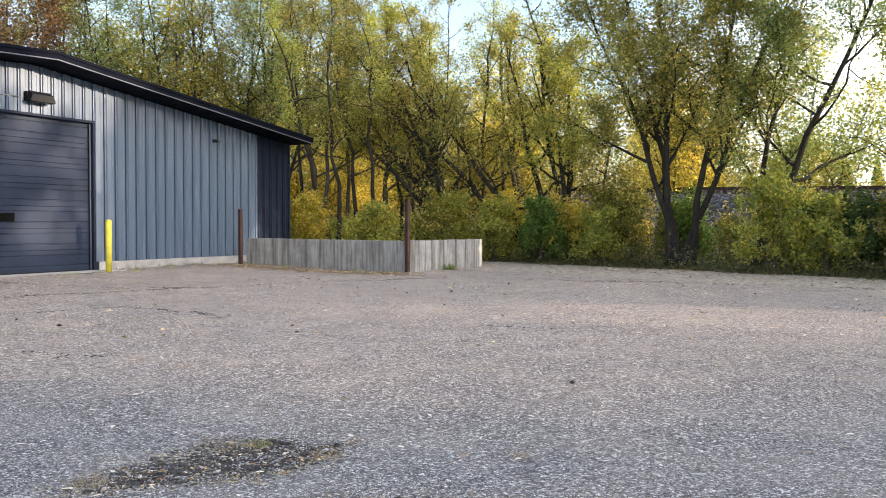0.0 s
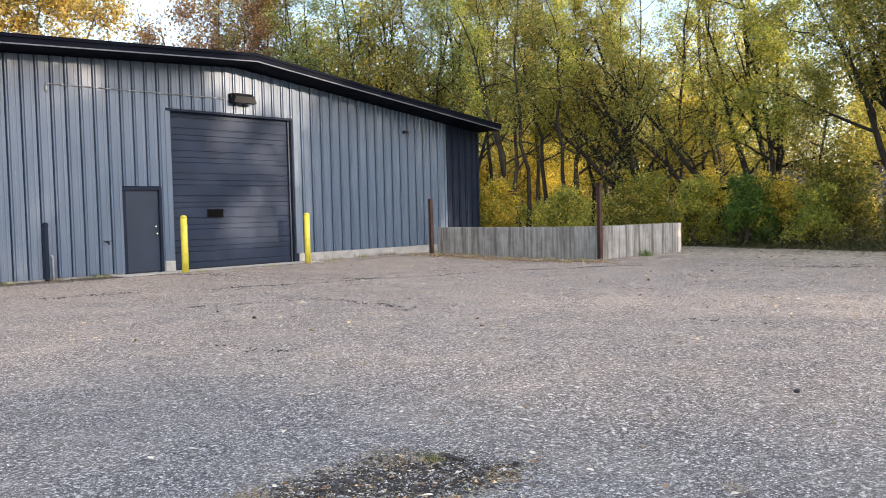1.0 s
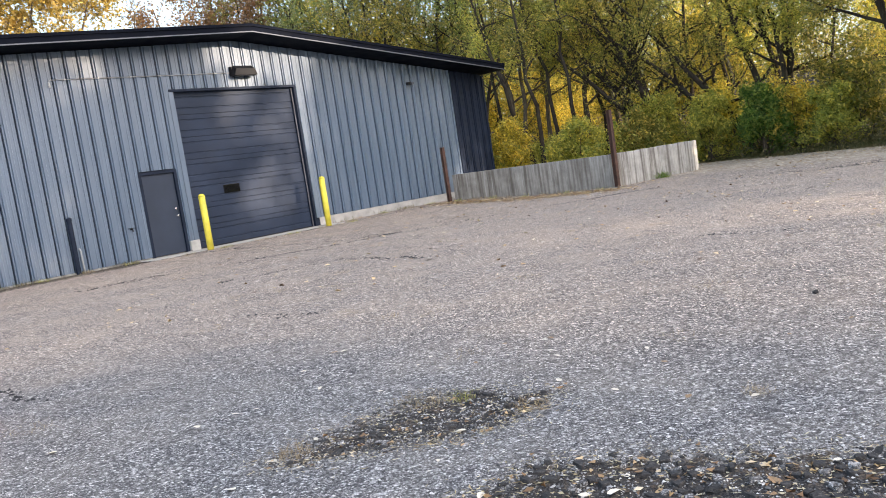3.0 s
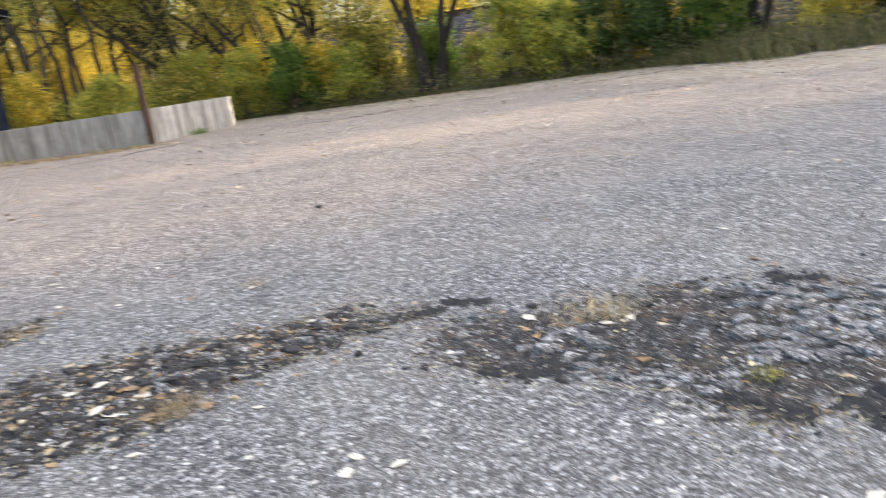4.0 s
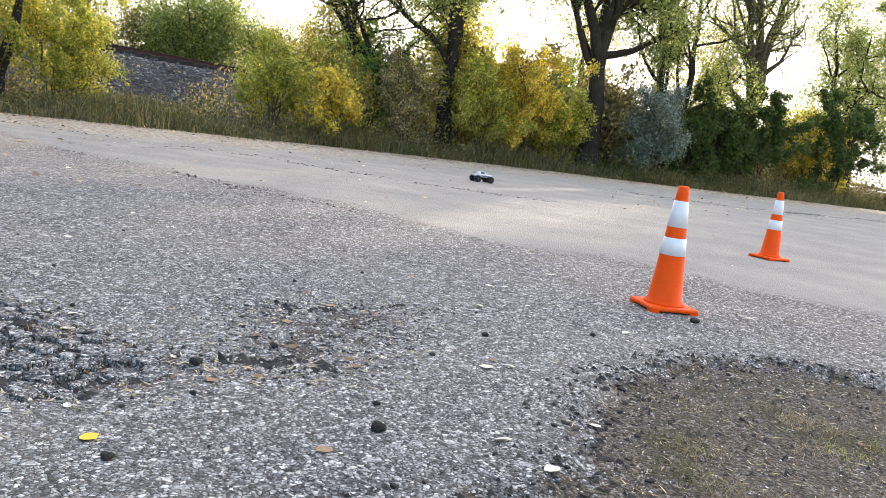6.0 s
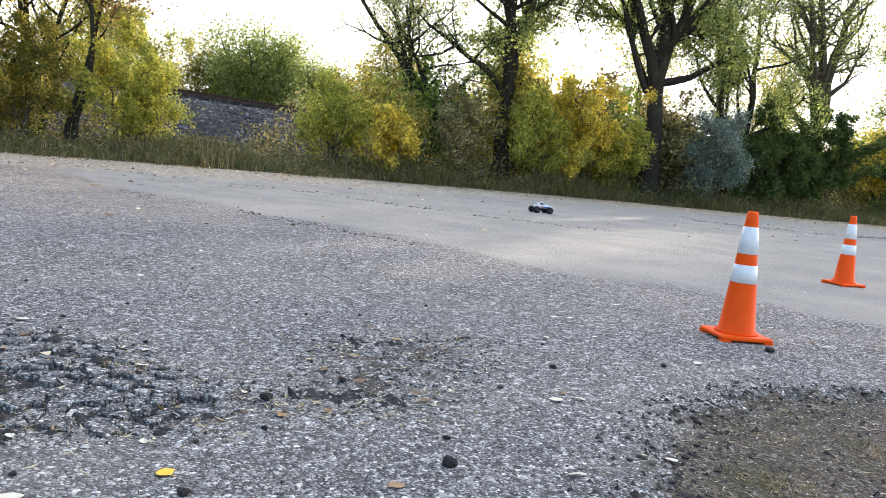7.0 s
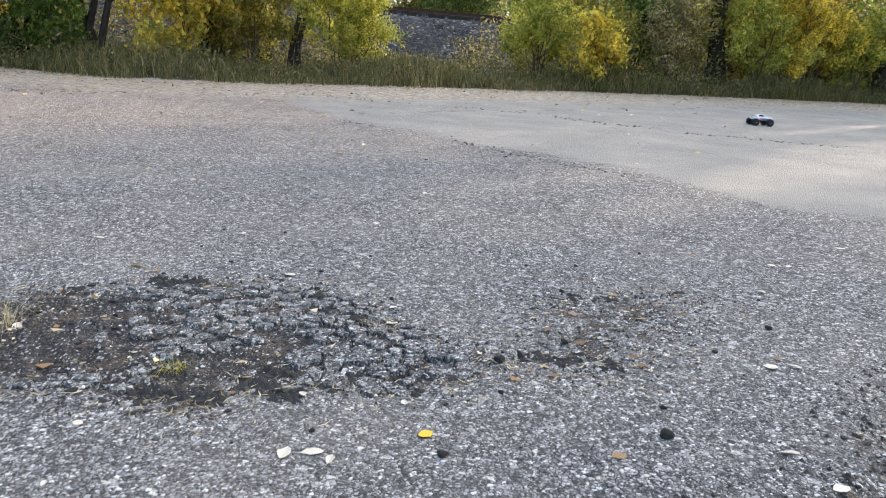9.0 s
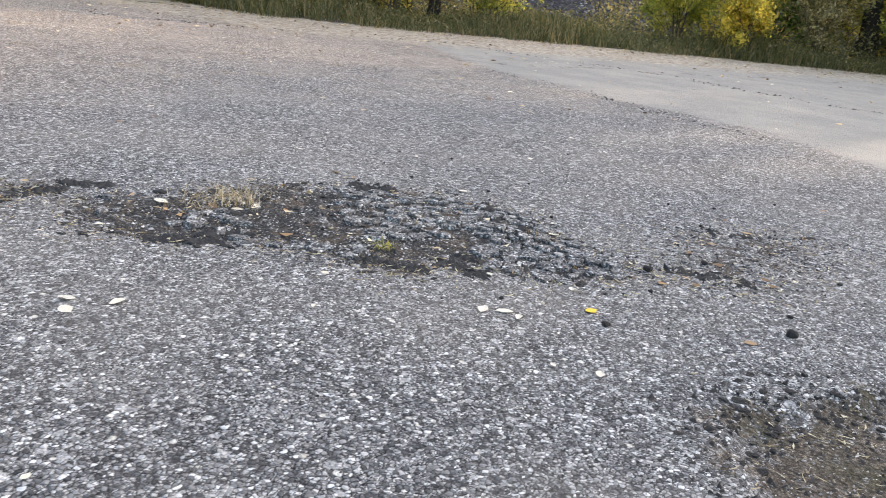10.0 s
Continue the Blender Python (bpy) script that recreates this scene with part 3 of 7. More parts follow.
def build_ground():
    def axis(lo, a, b, hi, fine):
        left = np.concatenate([-np.geomspace(1500, 60, 10) + 0, np.arange(lo, a, 0.5)])
        right = np.concatenate([np.arange(b, hi, 0.5), np.geomspace(60, 1500, 10)])
        return np.concatenate([left, np.arange(a, b, fine), right])
    xs = axis(-28, -3.5, 7.5, 50, 0.04)
    ys = axis(-35, -2.6, 7.5, 45, 0.04)
    gx, gy = np.meshgrid(xs, ys, indexing="ij")
    z = ground_height(gx, gy)
    z[np.hypot(gx, gy) > 55] = 0
    v = np.stack([gx, gy, z], -1).reshape(-1, 3)
    ny = len(ys)
    i, j = np.meshgrid(np.arange(len(xs) - 1), np.arange(ny - 1), indexing="ij")
    k = (i * ny + j).ravel()
    me = mesh_np("ground", v, np.stack([k, k + ny, k + ny + 1, k + 1], 1))
    x, y = v[:, 0], v[:, 1]
    road = smooth01(0.5, -0.5, sdf(ROAD, x, y))
    nv = VERGE_N[0] * x + VERGE_N[1] * y - VERGE_D - verge_bend(VERGE_U[0] * x + VERGE_U[1] * y)
    nb = WALL_N[0] * x + WALL_N[1] * y - WALL_D
    soil = np.maximum(smooth01(0.28, -0.30, sdf(DIRT, x, y)), smooth01(-0.5, 0.5, nv))
    soil = np.maximum(soil, 0.75 * smooth01(-1.6, -0.2, nb) * (WALL_N[1] * x - WALL_N[0] * y < 10.0))
    crumb = np.zeros_like(x)
    for n, pl in enumerate(PATCHES):
        crumb = np.maximum(crumb, smooth01(0.22, -0.22, sdf(pl, x, y)) * (0.97, 0.97, 0.84, 0.50)[n])
    for ax, ay, bx, by, wd in ((1.6, 3.5, 2.8, 2.8, 0.05), (1.3, 2.66, 1.9, 2.36, 0.035), (-9.5, 16.2, 1.0, 21.5, 0.10), (6.0, 21.0, 16.0, 15.5, 0.12), (9.0, 24.0, 22.0, 7.0, 0.12), (-2.6, 12.0, 2.0, 13.2, 0.07), (11.0, 6.0, 30.0, -4.0, 0.10)):
        ex, ey = bx - ax, by - ay
        t = np.clip(((x - ax) * ex + (y - ay) * ey) / (ex * ex + ey * ey), 0, 1)
        crumb = np.maximum(crumb, 0.62 * smooth01(wd * 2.2, 0, np.hypot(x - ax - ex * t + 0.12 * np.sin(3 * t * 9), y - ay - ey * t + 0.1 * np.sin(t * 31))))
    litter = 0.92 * smooth01(-9.0, -1.5, nv) * (nv < 0.6) + 0.0 * x
    # rises away from the camera spot: far ground painted brighter, along with dust
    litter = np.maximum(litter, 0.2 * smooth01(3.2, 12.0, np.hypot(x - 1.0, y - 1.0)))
    # tan dust and warm light of the middle lot, put into the same channel
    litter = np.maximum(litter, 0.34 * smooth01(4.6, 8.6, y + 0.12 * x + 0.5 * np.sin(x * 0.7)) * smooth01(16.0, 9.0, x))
    litter = np.maximum(litter, 0.5 * smooth01(-1.5, -0.1, nv))
    litter = np.maximum(litter, 0.55 * smooth01(1.6, 0.0, sdf([(-1.4, 27.4), (3.4, 23.3), (3.0, 22.6), (-2.2, 26.6)], x, y)))
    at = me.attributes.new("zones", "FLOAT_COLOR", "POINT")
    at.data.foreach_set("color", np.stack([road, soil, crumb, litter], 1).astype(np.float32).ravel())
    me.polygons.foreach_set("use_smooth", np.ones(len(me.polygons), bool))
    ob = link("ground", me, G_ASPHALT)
    tagged(ob, "weathered grey asphalt lot with crumbling black patches", "ground", kind="structure")


build_ground()

# ---- the metal building ----
B = empty("metal_building", pose(-15.055, 12.052, 0.0, 0, 0, 51.32), "low-pitched building clad in blue-grey ribbed metal", "building")
S0, S1, SE, RIDGE = -7.0, 22.1, 24.2, 13.6
GAR = (11.58, 15.40, 0.10, 4.18)
MAN = (10.27, 11.24, 0.10, 2.20)


def eave_z(s):
    return 5.48 - (RIDGE - s) * 0.0598 if s < RIDGE else 5.48 - (s - RIDGE) * 0.1125


def wall_blocks():
    bm = bmesh.new()
    for a, b, z0 in ((S0, MAN[0], 0.0), (MAN[0], MAN[1], MAN[3]), (MAN[1], GAR[0], 0.0), (GAR[0], GAR[1], GAR[3]), (GAR[1], S1, 0.0)):
        m = [s for s in (a, RIDGE, b) if a <= s <= b]
        out = [(a, z0), (b, z0)] + [(s, eave_z(s) + 0.02) for s in sorted(set(m), reverse=True)]
        prism(bm, out, 0.03, 0.22)
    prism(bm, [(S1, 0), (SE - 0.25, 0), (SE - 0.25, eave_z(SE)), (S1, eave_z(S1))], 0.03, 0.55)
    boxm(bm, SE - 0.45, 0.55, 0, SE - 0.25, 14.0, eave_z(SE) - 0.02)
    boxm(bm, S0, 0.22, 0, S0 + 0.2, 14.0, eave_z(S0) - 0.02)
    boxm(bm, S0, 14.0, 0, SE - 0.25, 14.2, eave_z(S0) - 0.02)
    return part("wall", bm, DARK_NAVY, B)


WALL = wall_blocks()


def panel(s0, s1, z0, ztop0, ztop1, y=0.0):
    w = s1 - s0
    k = w / 0.327
    prof = [(0.0, 0.028), (0.020, 0.028), (0.022, -0.022), (0.05, -0.022), (0.066, -0.060), (0.135, -0.060), (0.151, -0.022), (0.215, -0.022), (0.222, -0.030), (0.240, -0.030), (0.247, -0.022), (0.305, -0.022), (0.307, 0.028), (0.327, 0.028)]
    bm = bmesh.new()
    lo = [bm.verts.new((s0 + x * k, y + d, z0)) for x, d in prof]
    hi = [bm.verts.new((s0 + x * k, y + d, ztop0 + (ztop1 - ztop0) * x / 0.327)) for x, d in prof]
    for i in range(1, len(prof) - 2):
        bm.faces.new((lo[i], lo[i + 1], hi[i + 1], hi[i]))
    for v in (lo[0], hi[0], lo[-1], hi[-1]):
        bm.verts.remove(v)
    return bm


cuts = []
s = MAN[0]
while s > S0 + 0.1:
    cuts.append((max(S0, s - 0.327), s))
    s -= 0.327
cuts += [(MAN[0] + i * (MAN[1] - MAN[0]) / 3, MAN[0] + (i + 1) * (MAN[1] - MAN[0]) / 3) for i in range(3)]
cuts.append((MAN[1], GAR[0]))
cuts += [(GAR[0] + i * (GAR[1] - GAR[0]) / 12, GAR[0] + (i + 1) * (GAR[1] - GAR[0]) / 12) for i in range(12)]
cuts += [(GAR[1] + i * (S1 - GAR[1]) / 18, GAR[1] + (i + 1) * (S1 - GAR[1]) / 18) for i in range(18)]
for a, b in cuts:
    mid = (a + b) / 2
    z0 = 0.13
    if MAN[0] < mid < MAN[1]:
        z0 = MAN[3] + 0.05
    elif GAR[0] < mid < GAR[1]:
        z0 = GAR[3] + 0.05
    elif mid > GAR[1]:
        z0 = 0.33
    part("wall_panel", panel(a, b, z0, eave_z(a), eave_z(b)), SIDING, WALL)
# the end bay's panels and trim are darker than the blue-grey siding
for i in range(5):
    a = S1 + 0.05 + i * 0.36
    part("end_panel", panel(a, a + 0.36, 0.2, eave_z(a), eave_z(a + 0.36), 0.02), DARK_NAVY, WALL)
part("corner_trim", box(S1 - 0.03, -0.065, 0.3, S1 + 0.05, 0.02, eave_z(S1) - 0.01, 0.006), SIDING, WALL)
part("end_corner_trim", box(SE - 0.30, -0.05, 0.2, SE - 0.22, 0.10, eave_z(SE) - 0.01, 0.006), DARK_NAVY, WALL)

# footing
part("footing", box(GAR[1] + 0.18, -0.03, -0.1, S1 + 0.02, 0.03, 0.325, 0.01), CONC_PALE, B, "pale concrete footing")
part("footing_block", box(MAN[1] + 0.05, -0.09, -0.1, GAR[0] - 0.02, 0.03, 0.36, 0.015), CONC_PALE, B, "pale concrete block")
part("sill_strip", box(S0, -0.03, -0.1, MAN[0] - 0.05, 0.03, 0.125, 0.01), CONC, B)
part("apron", box(MAN[0] - 0.4, -0.75, -0.2, GAR[1] + 0.5, 0.05, 0.095, 0.015), CONC_PALE, B, "worn concrete apron")

# roof
R = part("roof", prism(bmesh.new(), [(S0 - 0.4, eave_z(S0 - 0.4) + 0.10), (RIDGE, eave_z(RIDGE) + 0.10), (SE - 0.10, eave_z(SE - 0.10) + 0.10), (SE - 0.10, eave_z(SE - 0.10) + 0.22), (RIDGE, eave_z(RIDGE) + 0.22), (S0 - 0.4, eave_z(S0 - 0.4) + 0.22)], -0.98, 14.5), ROOFING, B, "dark sheet-metal roof")
part("soffit", prism(bmesh.new(), [(S0 - 0.4, eave_z(S0 - 0.4) + 0.03), (RIDGE, eave_z(RIDGE) + 0.03), (SE - 0.12, eave_z(SE - 0.12) + 0.03), (SE - 0.12, eave_z(SE - 0.12) + 0.098), (RIDGE, eave_z(RIDGE) + 0.098), (S0 - 0.4, eave_z(S0 - 0.4) + 0.098)], -0.97, 0.5), FASCIA, R)
for a, b in ((S0 - 0.4, RIDGE), (RIDGE, SE - 0.10)):
    za, zb = eave_z(a), eave_z(b)
    part("fascia", prism(bmesh.new(), [(a, za + 0.055), (b, zb + 0.055), (b, zb + 0.17), (a, za + 0.17)], -1.012, -0.982), FASCIA, R)
    part("drip_edge", prism(bmesh.new(), [(a, za + 0.022), (b, zb + 0.022), (b, zb + 0.050), (a, za + 0.050)], -1.025, -1.0), DRIP, R, "pale metal drip edge")
    part("gutter_cap", prism(bmesh.new(), [(a, za + 0.175), (b, zb + 0.175), (b, zb + 0.245), (a, za + 0.245)], -1.04, -0.95), FASCIA, R)

# overhead door
GD = part("garage_door", box(GAR[0] + 0.02, 0.14, GAR[2], GAR[1] - 0.02, 0.19, GAR[3]), GARAGE_PAINT, B, "closed slate sectional garage door")
ph = (GAR[3] - GAR[2]) / 7
for i in range(7):
    z = GAR[2] + i * ph
    bm = bmesh.new()
    a, b = GAR[0] + 0.03, GAR[1] - 0.03
    pr = [(0.0, 0.0), (0.006, -0.012), (0.14, -0.012), (0.150, 0.004), (0.175, 0.004), (0.185, -0.012), (ph - 0.16, -0.012), (ph - 0.15, 0.004), (ph - 0.13, 0.004), (ph - 0.12, -0.012), (ph - 0.010, -0.012), (ph - 0.006, 0.0)]
    lo = [bm.verts.new((a, 0.132 + d, z + h)) for h, d in pr]
    hi = [bm.verts.new((b, 0.132 + d, z + h)) for h, d in pr]
    for k in range(len(pr) - 1):
        bm.faces.new((lo[k], hi[k], hi[k + 1], lo[k + 1]))
    part("door_section", bm, GARAGE_PAINT, GD)
part("vision_panel", box(12.64, 0.105, 1.44, 13.14, 0.125, 1.66, 0.004), LENS, GD, "small black window")
part("bottom_seal", box(GAR[0] + 0.03, 0.10, GAR[2] - 0.02, GAR[1] - 0.03, 0.15, GAR[2] + 0.02), RUBBER, GD)
part("lintel", box(GAR[0] - 0.12, -0.045, GAR[3] - 0.01, GAR[1] + 0.12, 0.14, GAR[3] + 0.06, 0.008), DARK_NAVY, B)
part("jamb", box(GAR[1] + 0.0, -0.04, GAR[2], GAR[1] + 0.16, 0.13, GAR[3] - 0.012, 0.006), DARK_NAVY, B)
part("jamb", box(GAR[0] - 0.14, -0.04, 0.37, GAR[0], 0.13, GAR[3] - 0.012, 0.006), SIDING, B)
part("weather_strip", box(GAR[1] - 0.045, 0.05, GAR[2], GAR[1] - 0.005, 0.075, GAR[3] - 0.02), DRIP, B, "pale weather strip")

# man door
D = part("door", box(MAN[0] + 0.05, 0.02, 0.115, MAN[1] - 0.05, 0.065, MAN[3] - 0.05, 0.004), DOOR_PAINT, B, "closed flush steel door")
part("door_surround", prism(bmesh.new(), [(MAN[0] - 0.03, 0.1), (MAN[0] + 0.042, 0.1), (MAN[0] + 0.042, MAN[3] - 0.042), (MAN[1] - 0.042, MAN[3] - 0.042), (MAN[1] - 0.042, 0.1), (MAN[1] + 0.03, 0.1), (MAN[1] + 0.03, MAN[3] + 0.03), (MAN[0] - 0.03, MAN[3] + 0.03)], -0.035, 0.09), DARK_NAVY, B)
bm = lathe(bmesh.new(), [(0.03, 0), (0.032, 0.01), (0.013, 0.016), (0.013, 0.04), (0.028, 0.05), (0.03, 0.065), (0.018, 0.075)], 16)
part("door_knob", bm, CHROME, D, "bright steel knob", pose(MAN[1] - 0.13, 0.02, 1.06, 90, 0, 0), True)
part("deadbolt", lathe(bmesh.new(), [(0.03, 0), (0.03, 0.012), (0.024, 0.02)], 16), CHROME, D, "", pose(MAN[1] - 0.13, 0.02, 1.24, 90, 0, 0), True)
for z in (0.4, 1.1, 1.85):
    part("hinge", lathe(bmesh.new(), [(0.012, -0.05), (0.012, 0.05)], 8), DARK_NAVY, D, "", pose(MAN[0] + 0.05, 0.008, z))

# wall lamp, conduit, pipes
lamp = empty("wall_lamp", B.matrix_world @ pose(13.68, -0.03, 4.62), "black wall pack lamp above the garage door", "lamp")
part("housing", prism(bmesh.new(), [(-0.34, -0.10), (0.34, -0.10), (0.34, 0.14), (-0.34, 0.14)], -0.14, 0.0), BLACKP, lamp)
bm = bmesh.new()
prism(bm, [(-0.36, -0.11), (0.36, -0.11), (0.30, 0.16), (-0.30, 0.16)], -0.30, -0.141)
for v in bm.verts:
    if v.co.y < -0.2 and v.co.z > 0:
        v.co.z -= 0.10
part("hood", bm, BLACKP, lamp)
part("lens", box(-0.30, -0.285, -0.135, 0.30, -0.04, -0.112, 0.006), LENS, lamp, "smoked glass lens")
con = empty("conduit", B.matrix_world @ pose(8.53, -0.05, 4.55), "thin galvanised conduit run along the wall", "conduit")
part("pipe_run", tube(bmesh.new(), [(0.0, 0, -0.06), (0.015, 0, -0.015), (0.06, 0, 0.0), (4.8, 0, 0.06)], [0.014] * 4), STEEL, con)
part("end_fitting", lathe(bmesh.new(), [(0.028, -0.17), (0.032, -0.13), (0.026, -0.06), (0.016, -0.05)], 12), STEEL, con)
for k in range(6):
    part("clip", box(0.35 + k * 0.8, -0.022, -0.02 + 0.0125 * (0.35 + k * 0.8), 0.38 + k * 0.8, 0.03, 0.022 + 0.0125 * (0.35 + k * 0.8)), STEEL, con)
pp = empty("standpipe", B.matrix_world @ pose(8.36, -0.09, 0.05), "dark painted standpipe against the wall", "pipe")
part("post", tube(bmesh.new(), [(0, 0, 0), (0, 0, 0.7), (0, 0, 1.3)], [0.055, 0.055, 0.055], 12), DARK_NAVY, pp)
part("cap", lathe(bmesh.new(), [(0.065, 1.27), (0.065, 1.33), (0.03, 1.36)], 14), DARK_NAVY, pp)
part("riser", tube(bmesh.new(), [(0.14, 0.02, 0.0), (0.14, 0.02, 0.55), (0.12, 0.04, 0.62)], [0.022] * 3), STEEL, pp)
tp = empty("hose_tap", B.matrix_world @ pose(9.80, -0.03, 0.90), "small dark hose tap on the wall", "tap")
part("spout", tube(bmesh.new(), [(0, 0, 0), (0, -0.09, 0), (0, -0.12, -0.05)], [0.018, 0.018, 0.02]), BLACKP, tp)
part("tap_handle", box(-0.10, -0.075, 0.018, 0.09, -0.05, 0.036, 0.005), BLACKP, tp)
sm = empty("small_floodlight", B.matrix_world @ pose(20.03, -0.05, 4.12), "small dark floodlight under the eave", "lamp")
part("bracket", box(-0.02, -0.05, -0.02, 0.02, 0.02, 0.04), BLACKP, sm)
part("head", box(-0.09, -0.14, -0.06, 0.05, -0.05, 0.03, 0.01), BLACKP, sm)
part("head", box(0.12, -0.13, -0.05, 0.22, -0.05, 0.02, 0.01), DRIP, sm)

# ---- bollards, posts, low concrete wall ----
def bollard(s, label):
    b = empty("bollard", B.matrix_world @ pose(s, -0.80, 0.04), label, "bollard", "yellow bollards at the garage door")
    part("pipe", tube(bmesh.new(), [(0, 0, -0.1), (0, 0, 0.5), (0, 0, 1.40)], [0.083] * 3, 20), YELLOW, b, "", None, True)
    part("cap", lathe(bmesh.new(), [(0.083, 1.39), (0.080, 1.425), (0.055, 1.455), (0.02, 1.468)], 20), YELLOW, b, "", None, True)
    part("base_collar", lathe(bmesh.new(), [(0.15, -0.02), (0.145, 0.01), (0.09, 0.025)], 20), CONC_PALE, b, "concrete collar")


bollard(11.40, "yellow steel bollard between the doors")
bollard(15.26, "yellow steel bollard at the garage jamb")

CW = [(-1.45, 27.45), (3.40, 23.45), (6.25, 26.35)]
for i, (a, b) in enumerate(zip(CW, CW[1:])):
    ln = math.hypot(b[0] - a[0], b[1] - a[1])
    ang = math.degrees(math.atan2(b[1] - a[1], b[0] - a[0]))
    w = empty("concrete_wall", pose(a[0], a[1], 0.0, 0, 0, ang), ("low stained concrete retaining wall with dark streaks", "low board-marked concrete wall, white streaked")[i], "low wall", "low concrete walls")
    n = (3, 12)[i]
    x0 = 0.14 if i else 0.0
    for k in range(n):
        p0, p1 = x0 + (ln - x0) * k / n, x0 + (ln - x0) * (k + 1) / n
        part("wall_slab", box(p0 + (0.0015, 0.004)[i], -0.0, -0.15, p1 - (0.0015, 0.004)[i], 0.16, 0.93 - 0.006 * ((k * 7) % 3), 0.012), (CONC, CONC_WHITE)[i], w)
    part("back_fill", box(x0, 0.03, -0.15, ln, 0.14, 0.90), CONC, w)


def steel_post(x, y, h, label):
    p = empty("steel_post", pose(x, y, 0.0, 0.6, -0.8, 40), label, "post", "rusty steel posts")
    bm = bmesh.new()
    boxm(bm, -0.052, -0.060, -0.2, 0.052, -0.048, h)
    boxm(bm, -0.052, 0.048, -0.2, 0.052, 0.060, h)
    boxm(bm, -0.007, -0.0475, -0.2, 0.007, 0.0475, h)
    part("beam", bm, RUST, p)
    part("top_plate", box(-0.058, -0.066, h + 0.001, 0.058, 0.066, h + 0.012), RUST, p)
    part("footing_pad", box(-0.14, -0.14, -0.15, 0.14, 0.14, 0.02, 0.01), CONC, p)


steel_post(-1.62, 27.25, 1.86, "rusty steel beam post beside the building")
steel_post(3.30, 23.28, 2.12, "rusty steel beam post at the wall corner")


# ---- traffic cones ----
def traffic_cone(x, y, rz, label):
    c = empty("traffic_cone", pose(x, y, float(ground_height(x, y)) - 0.001, 0, 0, rz) @ Matrix.Scale(0.95, 4), label, "traffic cone", "orange traffic cones")
    bm = box(-0.147, -0.147, 0.008, 0.147, 0.147, 0.034, 0.012)
    for sx in (-1, 1):
        for sy in (-1, 1):
            boxm(bm, sx * 0.12 - 0.025, sy * 0.12 - 0.025, 0, sx * 0.12 + 0.025, sy * 0.12 + 0.025, 0.012)
    part("base", bm, ORANGE, c, "square orange base")
    rad = lambda z: 0.100 - (0.100 - 0.029) * (z - 0.036) / (0.71 - 0.036)
    part("body", lathe(bmesh.new(), [(0.118, 0.034), (0.113, 0.044), (rad(0.06), 0.062), (rad(0.3), 0.3), (rad(0.66), 0.66), (rad(0.70), 0.70), (0.024, 0.71), (0.020, 0.70)], 36), ORANGE, c, "", None, True)
    for z0, z1 in ((0.315, 0.415), (0.475, 0.625)):
        part("collar", lathe(bmesh.new(), [(rad(z0) + 0.0005, z0), (rad(z0) + 0.003, z0 + 0.001), (rad(z1) + 0.003, z1 - 0.001), (rad(z1) + 0.0005, z1)], 36), COLLAR, c, "white reflective collar", None, True)


traffic_cone(4.77, -0.87, 12, "orange traffic cone with two white collars on asphalt")
traffic_cone(8.50, -2.885, 25, "orange traffic cone standing on the smoother road")
traffic_cone(-3.88, 5.87, 20, "orange traffic cone on the coarse asphalt")


